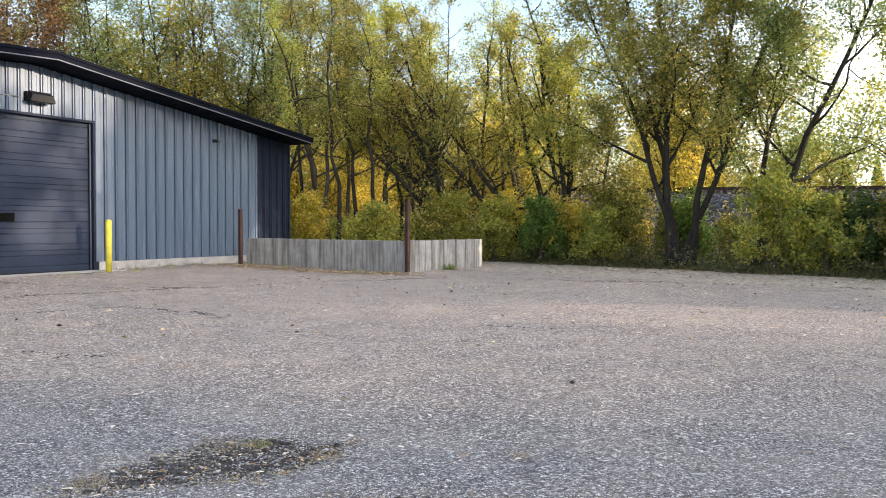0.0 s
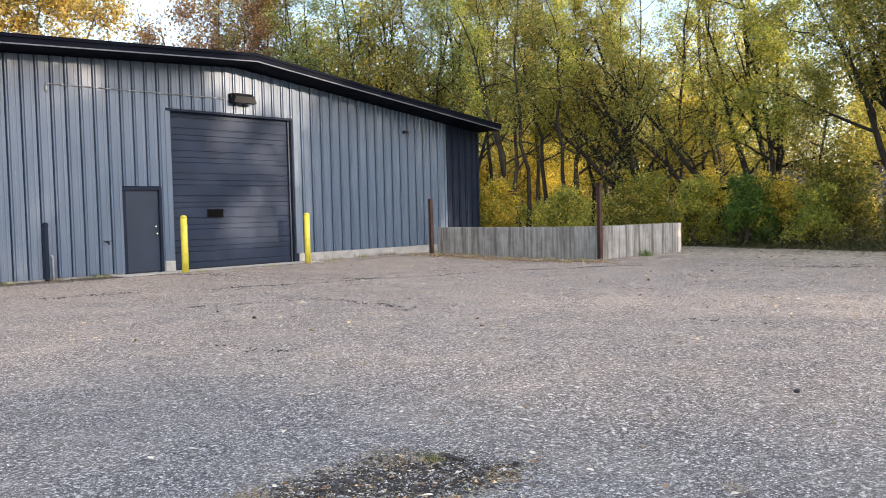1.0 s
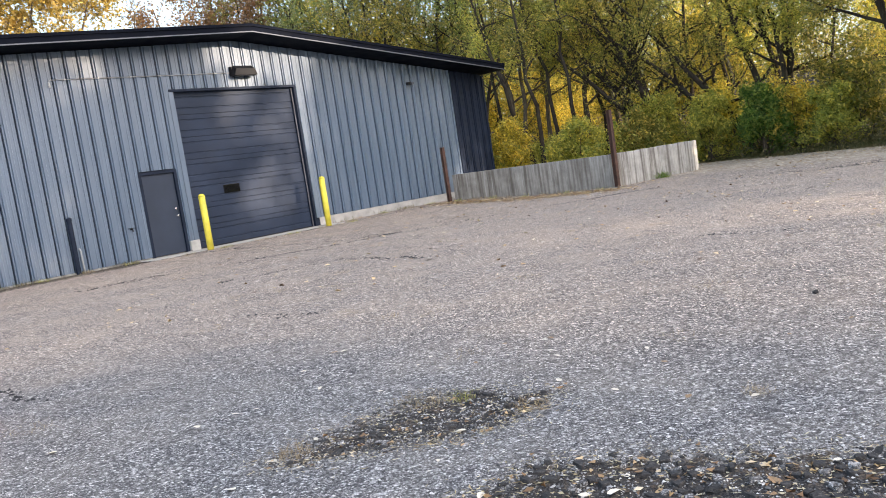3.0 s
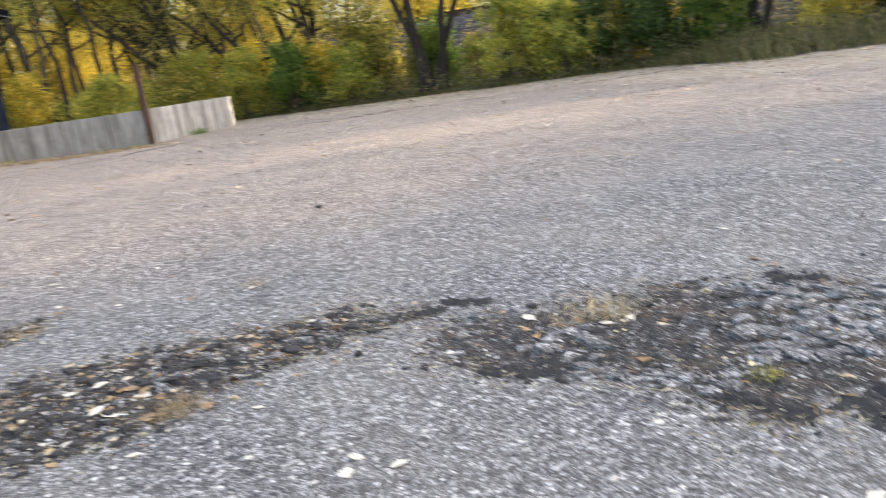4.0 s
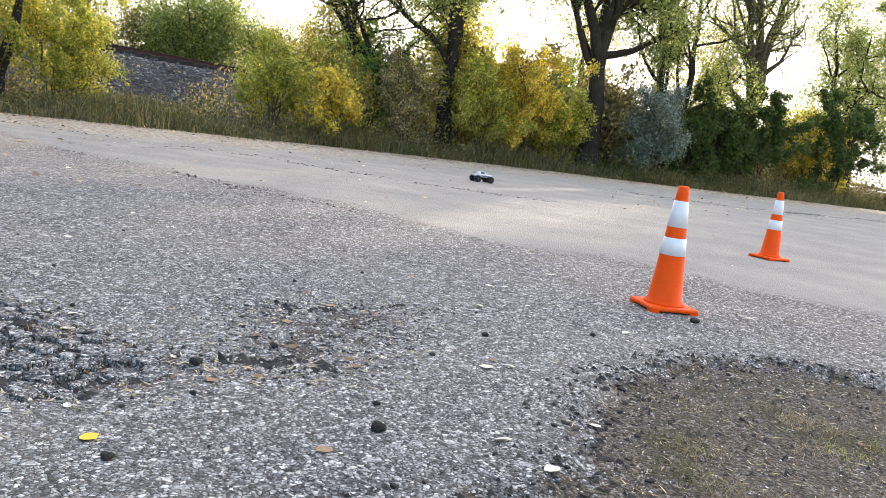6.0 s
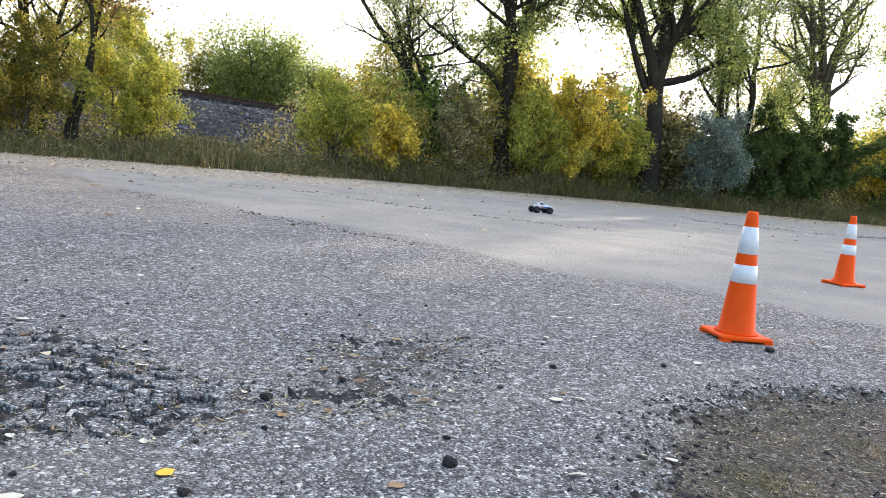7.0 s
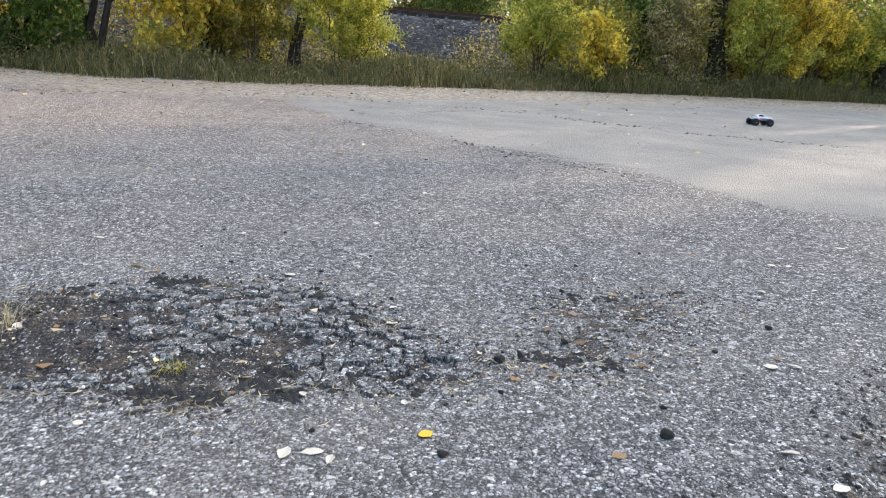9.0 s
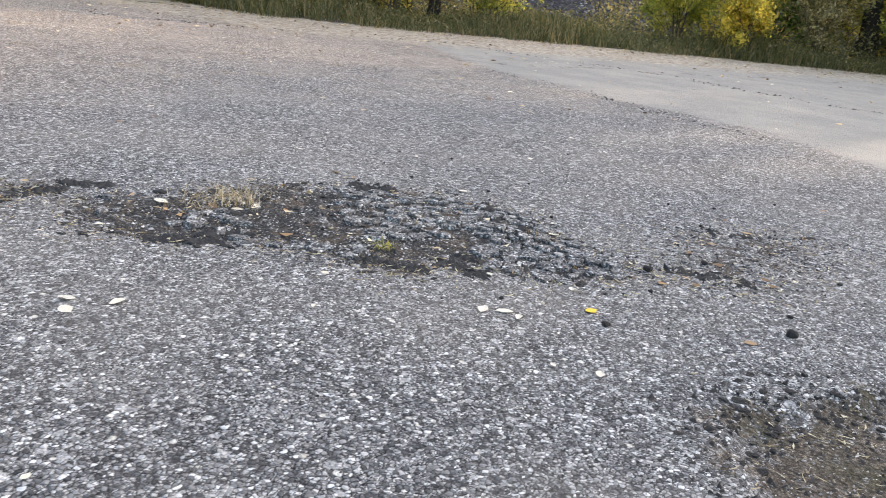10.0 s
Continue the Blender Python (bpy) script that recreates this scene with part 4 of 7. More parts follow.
# ---- radio-controlled truck ----
def toy_truck(m):
    t = empty("toy_truck", m, "white and blue radio-controlled monster truck with black tyres", "toy truck")
    # x forward; sections: x, half width, lower z, belt z, roof half width, roof z
    sec = [(-0.215, 0.070, 0.155, 0.178, 0.066, 0.180), (-0.20, 0.088, 0.125, 0.180, 0.080, 0.184), (-0.10, 0.092, 0.120, 0.182, 0.082, 0.187), (-0.085, 0.092, 0.118, 0.184, 0.064, 0.232),
           (0.01, 0.092, 0.118, 0.186, 0.062, 0.238), (0.075, 0.092, 0.118, 0.184, 0.072, 0.196), (0.19, 0.086, 0.122, 0.172, 0.074, 0.178), (0.225, 0.066, 0.130, 0.156, 0.056, 0.160)]
    bm = bmesh.new()
    rings = []
    for x, hw, lo, be, rw, ro in sec:
        rings.append([bm.verts.new(p) for p in ((x, -hw * 0.94, lo), (x, -hw, (lo + be) / 2), (x, -hw * 0.97, be), (x, -rw, ro), (x, rw, ro), (x, hw * 0.97, be), (x, hw, (lo + be) / 2), (x, hw * 0.94, lo))])
    for a, b in zip(rings, rings[1:]):
        for k in range(8):
            bm.faces.new((a[k], a[(k + 1) % 8], b[(k + 1) % 8], b[k]))
    bm.faces.new(rings[0])
    bm.faces.new(list(reversed(rings[-1])))
    bmesh.ops.recalc_face_normals(bm, faces=bm.faces)
    shell = part("body_shell", bm, WHITE_SHELL, t, "white polycarbonate shell", None, False)
    for sy in (-1, 1):
        def side(name, pts, mt, lab):
            q = bmesh.new()
            a = [q.verts.new((x, sy * (0.0935 + o), z)) for x, z, o in pts]
            b = [q.verts.new((x, sy * (0.0905 + o), z)) for x, z, o in pts]
            q.faces.new(a if sy < 0 else list(reversed(a)))
            for k in range(len(a)):
                q.faces.new((a[k], b[k], b[(k + 1) % len(a)], a[(k + 1) % len(a)]))
            bmesh.ops.recalc_face_normals(q, faces=q.faces)
            part(name, q, mt, shell, lab)
        side("side_decal", [(-0.05, 0.128, 0), (0.16, 0.126, 0), (0.185, 0.150, -0.003), (0.05, 0.158, 0), (-0.02, 0.150, 0)], BLUE_SHELL, "blue decal")
        side("flash_decal", [(-0.09, 0.140, 0.002), (0.02, 0.136, 0.002), (0.06, 0.146, 0.002), (-0.03, 0.156, 0.002)], RED_SHELL, "red decal")
        side("side_window", [(-0.070, 0.192, -0.007), (0.045, 0.192, -0.007), (0.005, 0.226, -0.024), (-0.062, 0.226, -0.024)], WINDOW_T, "tinted window")
        part("headlight", box(0.212, sy * 0.045 - 0.012, 0.138, 0.226, sy * 0.045 + 0.012, 0.152, 0.003), LENS, shell)
    part("windscreen", prism(bmesh.new(), [(0.022, 0.2335), (0.070, 0.2015), (0.073, 0.2045), (0.024, 0.2365)], -0.058, 0.058), WINDOW_T, shell, "tinted windscreen")
    part("bonnet_decal", prism(bmesh.new(), [(0.09, 0.1925), (0.185, 0.1805), (0.185, 0.1835), (0.09, 0.1955)], -0.05, 0.05), BLUE_SHELL, shell, "blue decal")
    part("bed_cover", box(-0.198, -0.066, 0.1855, -0.098, 0.066, 0.192, 0.002), BLACKP, shell)
    part("chassis", box(-0.17, -0.045, 0.062, 0.17, 0.045, 0.112, 0.012), BLACKP, t)
    part("front_bumper", tube(bmesh.new(), [(0.17, -0.07, 0.10), (0.235, -0.05, 0.105), (0.245, 0, 0.105), (0.235, 0.05, 0.105), (0.17, 0.07, 0.10)], [0.009] * 5), BLACKP, t)
    part("rear_bumper", tube(bmesh.new(), [(-0.17, -0.06, 0.12), (-0.235, -0.04, 0.13), (-0.235, 0.04, 0.13), (-0.17, 0.06, 0.12)], [0.009] * 4), BLACKP, t)
    for sx in (-1, 1):
        for sy in (-1, 1):
            cx, cy = sx * 0.152, sy * 0.150
            part("suspension_arm", tube(bmesh.new(), [(cx, sy * 0.04, 0.075), (cx, cy - sy * 0.03, 0.072)], [0.010, 0.008]), BLACKP, t)
            part("shock_absorber", tube(bmesh.new(), [(cx - sx * 0.02, sy * 0.055, 0.150), (cx - sx * 0.01, sy * 0.075, 0.11), (cx, sy * 0.10, 0.078)], [0.012, 0.012, 0.006]), BLUE_SHELL, t, "blue coil-over damper")
            wm = pose(cx, cy, 0.075, 90, 0, 0)
            bm = lathe(bmesh.new(), [(0.042, -0.038), (0.058, -0.040), (0.071, -0.030), (0.074, -0.012), (0.074, 0.012), (0.071, 0.030), (0.058, 0.040), (0.042, 0.038)], 28)
            for k in range(20):
                for q in (-1, 1):
                    an = 2 * math.pi * (k + 0.25 * q) / 20
                    bmesh.ops.create_cube(bm, size=1, matrix=Matrix.Rotation(an, 4, "Z") @ pose(0.0745, 0, q * 0.017, 0, 0, 12 * q) @ Matrix.Diagonal((0.007, 0.012, 0.026, 1)))
            wheel = part("wheel", bm, RUBBER, t, "black block-tread tyre", wm)
            part("rim", lathe(bmesh.new(), [(0.020, -0.041), (0.040, -0.0385), (0.040, 0.0385), (0.020, 0.041)], 20), BLACKP, wheel)
            part("hub_nut", lathe(bmesh.new(), [(0.012, -0.046), (0.012, 0.046)], 6), CHROME, wheel)


toy_truck(pose(16.0, -0.2, float(ground_height(16.0, -0.2)) - 0.001, 0, 0, -70) @ Matrix.Scale(0.86, 4))


# ---- railway embankment beyond the verge ----
def bank_top(u):
    return 2.30 + (u + 11.0) * 0.0215


def build_bank():
    us = np.arange(-90, 110.1, 1.0)
    prof = [(8.0, 0.0, 0.0), (9.2, 0.22, 0.35), (10.6, 0.55, 0.3), (12.2, 0.88, 0.2), (13.2, 1.0, 0.05), (16.8, 1.0, 0.05), (18.5, 0.75, 0.3), (22.0, 0.0, 0.2)]
    rng = np.random.default_rng(5)
    v, f = [], []
    n = len(prof)
    for i, u in enumerate(us):
        for off, k, j in prof:
            x, y = vp(u + rng.uniform(-0.2, 0.2), off + rng.uniform(-j, j))
            v.append((x, y, k * bank_top(u) - 0.05 + rng.uniform(-j, j) * 0.25))
        if i:
            for q in range(n - 1):
                a = (i - 1) * n + q
                f.append((a, a + 1, a + n + 1, a + n))
    me = mesh_np("embankment", v, f)
    ob = link("embankment", me, BALLAST)
    tagged(ob, "railway embankment of dark grey crushed stone", "embankment", kind="structure")
    # loose stones on the slope that faces the lot
    k = 5200
    u = rng.uniform(-30, 45, k)
    t = rng.uniform(0, 1, k)
    off = 8.3 + 5.0 * t
    z = np.interp(off, [8.0, 9.2, 10.6, 12.2, 13.2, 16.8], [0, 0.22, 0.55, 0.88, 1.0, 1.0]) * bank_top(u)
    c = np.stack([VERGE_U[0] * u + VERGE_N[0] * (VERGE_D + off), VERGE_U[1] * u + VERGE_N[1] * (VERGE_D + off), z], 1)
    tet = np.array([(1, 0, -0.5), (-0.5, 0.87, -0.5), (-0.5, -0.87, -0.5), (0, 0, 0.8)])
    v = (c[:, None, :] + (tet[None] + rng.normal(0, 0.25, (k, 4, 3))) * rng.uniform(0.04, 0.11, (k, 1, 1))).reshape(-1, 3)
    q = np.arange(k)[:, None] * 4
    f = np.concatenate([q + np.array([a]) for a in ((0, 1, 3), (1, 2, 3), (2, 0, 3))])
    st = link("ballast_stones", mesh_np("ballast_stones", v, f), STONE_B)
    tagged(st, "loose grey crushed stones on the railway bank", "stones", kind="stuff")
    tr = empty("railway_track", Matrix.Identity(4), "rusty railway track on timber sleepers along the bank", "railway track")
    for off in (14.3, 15.74):
        bm = bmesh.new()
        pts = [(*vp(u, off), bank_top(u) + 0.16) for u in np.arange(-80, 100, 4.0)]
        rows = []
        for p in pts:
            P = Vector(p)
            nx = Vector((VERGE_N[0], VERGE_N[1], 0))
            rows.append([bm.verts.new(P + nx * a + Vector((0, 0, b))) for a, b in ((-0.07, 0), (-0.02, 0.03), (-0.02, 0.12), (-0.036, 0.13), (-0.036, 0.17), (0.036, 0.17), (0.036, 0.13), (0.02, 0.12), (0.02, 0.03), (0.07, 0))])
        for a, b in zip(rows, rows[1:]):
            for k in range(9):
                bm.faces.new((a[k], a[k + 1], b[k + 1], b[k]))
        part("rail", bm, RUST, tr)
    sl = bpy.data.meshes.new("sleeper")
    bm = box(-0.12, -1.3, -0.02, 0.12, 1.3, 0.16, 0.01)
    bm.to_mesh(sl)
    bm.free()
    ang = math.degrees(math.atan2(VERGE_U[1], VERGE_U[0]))
    for u in np.arange(-30, 50, 0.6):
        x, y = vp(u, 15.02)
        link("sleeper", sl, TIMBER, tr, "", pose(x, y, bank_top(u), 0, 0, ang))


build_bank()


# ---- trees and shrubs ----
def grow(rng, p, d, length, r, steps, curl, up):
    """A bent limb: points and radii."""
    pts, rad = [p], [r]
    for i in range(steps):
        d = d + rng.normal(0, curl, 3) + np.array([0, 0, up])
        d = d / np.linalg.norm(d)
        p = p + d * length / steps
        pts.append(p)
        rad.append(r * (1 - 0.82 * (i + 1) / steps))
    return np.array(pts), np.array(rad)


def tubes_np(limbs):
    vs, fs, base = [], [], 0
    for pts, rad, seg in limbs:
        n = len(pts)
        d = np.gradient(pts, axis=0)
        d /= np.linalg.norm(d, axis=1)[:, None] + 1e-9
        ref = np.where(np.abs(d[:, 2:3]) > 0.9, np.array([[1.0, 0, 0]]), np.array([[0, 0, 1.0]]))
        a = np.cross(d, ref)
        a /= np.linalg.norm(a, axis=1)[:, None] + 1e-9
        b = np.cross(d, a)
        th = np.arange(seg) * 2 * np.pi / seg
        ring = pts[:, None] + rad[:, None, None] * (a[:, None] * np.cos(th)[None, :, None] + b[:, None] * np.sin(th)[None, :, None])
        vs.append(ring.reshape(-1, 3))
        i, k = np.meshgrid(np.arange(n - 1), np.arange(seg), indexing="ij")
        q = base + i * seg + k
        q2 = base + i * seg + (k + 1) % seg
        fs.append(np.stack([q, q2, q2 + seg, q + seg], -1).reshape(-1, 4))
        base += n * seg
    return np.concatenate(vs), np.concatenate(fs)


def plant(name, x, y, seed, label, category, leaf_mat, height, stems=((0, 0, 1.0),), r0=0.16, limbs=10, reach=0.38, first=0.3, leaves=9000, size=0.075, bark=None, sub=5, twigs=4, up=0.05, droop=0.4, sides=8, fill=0.16, group="", z=0.0, kind=""):
    """stems: lean in x and y (share of the height) and share of the height, one entry a trunk."""
    rng = np.random.default_rng(seed)
    leaves, size, fill = int(leaves * (1.2 if category == "shrub" else 1.55)), size * (1.3 if category == "shrub" else 1.2), fill * 1.25
    root = empty(name, pose(x, y, z), label, category, group, kind)
    tubes, tips = [], []
    for k, (lx, ly, hs, *fork) in enumerate(stems):
        H = height * hs
        n = 11
        t = np.linspace(0, 1, n)
        start = np.array([0, 0, -0.15]) + (rng.normal(0, r0 * 1.4, 3) * np.array([1, 1, 0]) if len(stems) > 1 else 0)
        pts = np.stack([lx * H * t ** 1.25, ly * H * t ** 1.25, H * t], 1) + start
        pts[2:] += np.cumsum(rng.normal(0, 0.016 * H, (n - 2, 3)) * np.array([1, 1, 0.1]), 0) * 0.7
        rs = r0 * (0.7 + 0.3 * hs)
        if k == 0:
            main = (t, pts)
        if fork:
            rs = r0 * (1 - 0.8 * fork[0]) * 0.8
            pts = pts - start + np.array([np.interp(fork[0], main[0], main[1][:, c]) for c in range(3)])
        rad = rs * (1 - 0.86 * t) * (1 + (0.0 if fork else 0.5) * np.exp(-t * 22))
        tubes.append((pts, rad, sides))
        for i in range(limbs):
            f = (0.15 if fork else first) + (0.97 - (0.15 if fork else first)) * (i + rng.uniform(0, 1)) / limbs
            p = np.array([np.interp(f, t, pts[:, c]) for c in range(3)])
            az = i * 2.4 + rng.uniform(-0.7, 0.7)
            el = rng.uniform(0.25, 0.95) + 0.25 * f
            d = np.array([np.cos(az) * np.cos(el), np.sin(az) * np.cos(el), np.sin(el)])
            L = height * reach * (1.1 - 0.72 * f) * rng.uniform(0.7, 1.25)
            rr = max(0.012, rs * (1 - 0.86 * f) * 0.62)
            lp, lr = grow(rng, p, d, L, rr, 6, 0.16, up)
            tubes.append((lp, lr, 4))
            for _ in range(sub):
                g = rng.uniform(0.25, 1.0)
                j = int(g * 6)
                q = lp[min(j, 5)] + (lp[min(j, 5) + 1] - lp[min(j, 5)]) * (g * 6 - min(j, 5))
                dd = (lp[-1] - lp[0]) / (np.linalg.norm(lp[-1] - lp[0]) + 1e-9) + rng.normal(0, 0.65, 3)
                dd /= np.linalg.norm(dd)
                sp, sr = grow(rng, q, dd, L * rng.uniform(0.25, 0.55), rr * 0.4, 4, 0.22, up)
                tubes.append((sp, np.maximum(sr, 0.004), 3))
                tips.append(sp[1:])
                for _ in range(twigs):
                    q = sp[rng.integers(1, 5)]
                    dd = rng.normal(0, 1, 3)
                    dd /= np.linalg.norm(dd)
                    tp, tq = grow(rng, q, dd, L * rng.uniform(0.1, 0.24), rr * 0.16, 2, 0.3, 0.0)
                    tubes.append((tp, np.maximum(tq, 0.003), 3))
                    tips.append(tp)
    link("trunk", mesh_np("trunk", *tubes_np(tubes)), bark or BARK, root)
    tp = np.concatenate(tips)
    if leaves:
        cen = tp[rng.integers(0, len(tp), leaves)]
        clump = rng.normal(0, 1, (leaves, 3)) * fill * (0.5 + rng.uniform(0, 1, (leaves, 1)))
        v, f = leaf_tris(rng, cen + clump, size, 0.75, droop)
        v[:, 2] = np.maximum(v[:, 2], 0.02)
        link("crown", mesh_np("crown", v, f), leaf_mat, root)
    return root


T = "tree"
# behind the low wall, beside the building
plant("slender_tree", 1.2, 36.0, 11, "slender tree with olive leaves behind the concrete wall", T, L_OLIVE, 13.0, ((-0.06, 0.0, 1.0), (0.03, 0.1, 0.9)), 0.115, 13, 0.26, 0.25, 9000, 0.085)
plant("slender_tree", 2.6, 37.5, 12, "slender grey-barked tree with thinning yellow-green leaves", T, L_OLIVE, 12.5, ((-0.02, 0.0, 1.0),), 0.115, 13, 0.28, 0.25, 7000, 0.085)
plant("slender_tree", 3.9, 35.5, 13, "slender tree with yellowing leaves above the wall", T, L_LIME, 11.5, ((-0.05, 0.0, 1.0),), 0.115, 12, 0.28, 0.25, 7000, 0.08)
plant("slender_tree", 5.6, 36.5, 17, "slender grey-barked tree with sparse olive leaves", T, L_OLIVE, 11.0, ((-0.12, 0.05, 1.0), (0.05, 0.1, 0.8)), 0.14, 12, 0.30, 0.2, 7000, 0.08)
for i, (x, y, h, mt) in enumerate(((-12.0, 45.5, 15.5, L_OLIVE), (-8.6, 44.0, 16.0, L_WILLOW), (-5.6, 43.0, 15.5, L_OLIVE), (-2.6, 42.0, 15.0, L_OLIVE), (-0.4, 40.5, 14.5, L_WILLOW))):
    plant("tall_tree", x, y, 340 + i, "tall dense olive tree behind the metal building", T, mt, h, ((0.03, 0.02, 1.0), (-0.12, 0.05, 0.95), (0.13, -0.03, 0.9), (0.02, 0.1, 0.85)), 0.13, 13, 0.26, 0.3, 13000, 0.085, BARK_D, 4, 3, 0.05, 0.3, 6, 0.2)
rng = np.random.default_rng(311)
for i in range(15):
    x = 0.6 + 0.72 * i + float(rng.uniform(-0.3, 0.3))
    plant("slender_tree", x, float(rng.uniform(33.0, 39.0)) - 0.3 * i, 320 + i, "thin dark-stemmed tree with sparse yellowing leaves", T, (L_OLIVE, L_LIME, L_OLIVE)[i % 3], float(rng.uniform(9.5, 13.0)), ((float(rng.uniform(-0.22, 0.04)), float(rng.uniform(-0.05, 0.1)), 1.0),), float(rng.uniform(0.07, 0.12)), 12, 0.22, 0.38, 3000, 0.07, BARK_D, 3, 3, 0.05, 0.3, 6, 0.12, "slender trees behind the wall")
# leaning old willow-like trees
plant("leaning_tree", 7.0, 32.5, 21, "old leaning tree with dark tangled limbs and thin olive leaves", T, L_OLIVE, 10.0, ((-0.50, 0.30, 1.0), (-0.22, 0.2, 0.95), (-0.66, 0.35, 0.75), (-0.38, 0.2, 0.85), (-0.8, 0.3, 0.6)), 0.18, 9, 0.36, 0.2, 9000, 0.075, BARK_D, 4, 2)
plant("leaning_tree", 9.6, 31.0, 22, "leaning multi-stemmed tree with olive and yellow leaves", T, L_OLIVE, 9.0, ((-0.85, 0.45, 0.75), (-0.18, 0.1, 1.0), (-0.6, 0.3, 0.8)), 0.16, 9, 0.34, 0.22, 8000, 0.08, BARK_D, 4, 2)
plant("forked_tree", 10.4, 29.6, 23, "forked tree with yellow-green leaves", T, L_LIME, 8.6, ((0.02, 0.02, 1.0), (-0.16, 0.1, 0.9)), 0.15, 11, 0.34, 0.3, 11000, 0.08, BARK_D)
plant("young_tree", 11.0, 28.2, 24, "slim young tree with olive leaves", T, L_OLIVE, 6.0, ((0.06, 0.0, 1.0),), 0.09, 11, 0.34, 0.25, 6000, 0.075)
# big multi-stemmed tree and its neighbour
plant("multi_stem_tree", 12.6, 24.9, 31, "large multi-stemmed tree with dark trunks and dense olive leaves", T, L_OLIVE, 12.5, ((-0.10, 0.08, 1.0), (0.03, -0.02, 0.95), (0.20, -0.16, 0.95), (0.30, -0.2, 0.8), (-0.28, 0.2, 0.8)), 0.135, 13, 0.30, 0.26, 50000, 0.078, BARK_D, 5, 4)
plant("leaning_tree", 14.6, 23.9, 32, "dark-trunked tree leaning outwards with thin grey-green leaves", T, L_WILLOW, 11.0, ((0.24, -0.30, 1.0), (0.10, -0.10, 0.8)), 0.14, 12, 0.34, 0.25, 20000, 0.08, BARK_D)
# along the verge
plant("twin_tree", 20.5, 14.5, 41, "twin-trunked dark tree with sparse olive leaves", T, L_OLIVE, 11.0, ((0.08, -0.08, 1.0), (0.02, -0.03, 0.95), (-0.12, 0.15, 0.9)), 0.085, 11, 0.36, 0.22, 13000, 0.08, BARK_D)
plant("dense_tree", 22.8, 14.0, 141, "dense olive tree behind the shrubs", T, L_OLIVE, 11.5, ((0.02, 0.03, 1.0), (-0.12, 0.1, 0.9), (0.15, -0.1, 0.85)), 0.10, 12, 0.36, 0.18, 16000, 0.085, BARK_D)
plant("dense_tree", 18.4, 19.2, 142, "dense yellow-green tree behind the shrubs", T, L_LIME, 9.5, ((0.05, -0.05, 1.0), (-0.12, 0.1, 0.9)), 0.10, 12, 0.34, 0.18, 13000, 0.085, BARK_D)
plant("dense_tree", 18.7, 16.8, 143, "olive tree with a spreading crown above the yellow shrub", T, L_OLIVE, 9.5, ((0.05, -0.08, 1.0), (-0.15, 0.12, 0.9), (0.12, -0.2, 0.85)), 0.11, 13, 0.36, 0.22, 17000, 0.085, BARK_D)
plant("thin_tree", 21.6, 12.4, 42, "thin tree with rusty upper leaves", T, L_RUST, 10.0, ((0.03, -0.02, 1.0), (0.08, -0.1, 0.85)), 0.085, 12, 0.38, 0.35, 9000, 0.075, BARK_D)
plant("bare_leaning_tree", 31.8, 1.9, 43, "half-bare leaning tree with twisted dark limbs", T, L_WILLOW, 8.2, ((-0.05, 0.80, 1.0), (0.0, 0.55, 0.55, 0.35), (-0.05, 0.1, 0.4, 0.5)), 0.21, 13, 0.34, 0.25, 8000, 0.07, BARK_D, 6, 5)
plant("tall_tree", 32.8, 0.9, 44, "tall dark-trunked tree with dense grey-green leaves", T, L_WILLOW, 14.0, ((0.0, 0.02, 1.0), (0.28, -0.25, 0.6, 0.3), (-0.22, 0.25, 0.55, 0.35)), 0.34, 16, 0.36, 0.2, 42000, 0.115, BARK_D)
plant("tall_tree", 35.2, -4.8, 45, "tall forked tree with a thick black trunk", T, L_WILLOW, 15.0, ((0.02, 0.0, 1.0), (-0.3, 0.38, 0.6, 0.28), (0.25, -0.35, 0.6, 0.33)), 0.42, 16, 0.42, 0.22, 48000, 0.115, BARK_D)
plant("tall_tree", 43.0, -15.0, 46, "large pale-trunked tree with open limbs and thin leaves", T, L_WILLOW, 15.0, ((-0.04, 0.10, 1.0), (0.25, -0.22, 0.7, 0.25), (-0.4, 0.4, 0.6, 0.3)), 0.40, 15, 0.36, 0.25, 17000, 0.085, BARK)
# crown kept full so that it shades the near lot
plant("tall_tree", 46.0, -24.0, 47, "tall tree with thin grey-green leaves", T, L_WILLOW, 14.0, ((0.05, 0.1, 1.0), (-0.1, -0.1, 0.9)), 0.35, 12, 0.36, 0.25, 20000, 0.1, BARK_D)
plant("tall_tree", 38.5, -9.5, 48, "tall tree with yellowing grey-green leaves", T, L_WILLOW, 12.0, ((0.05, 0.1, 1.0), (0.2, -0.1, 0.9)), 0.25, 13, 0.40, 0.12, 24000, 0.09, BARK_D)

S = "shrub"
# two trees added only to keep the low sun off the near ground
for i, (x, y, h) in enumerate(((58, -27, 13), (52, -24, 12))):
    plant("tall_tree", x, y, 160 + i, "tall roadside tree with grey-green leaves, added for shade", T, L_WILLOW, h, ((0.05, 0.05, 1.0), (-0.1, 0.1, 0.85)), 0.3, 12, 0.38, 0.12, 9000, 0.13, BARK_D, 4, 2, 0.05, 0.3, 6, 0.3)
MS = ((0.15, 0.05, 1.0), (-0.2, 0.1, 0.9), (0.05, -0.22, 0.95), (-0.1, -0.15, 0.8), (0.25, 0.2, 0.75))


def shrub(x, y, seed, label, mt, h, leaves, size=0.07, reach=0.46, fill=0.085, r0=0.03, name="shrub", twigs=2):
    return plant(name, x, y, seed, label, S, mt, h, MS, r0, 7, reach, 0.06, leaves, size, BARK, 2, twigs, 0.06, 0.3, 4, fill, "shrubs along the verge")


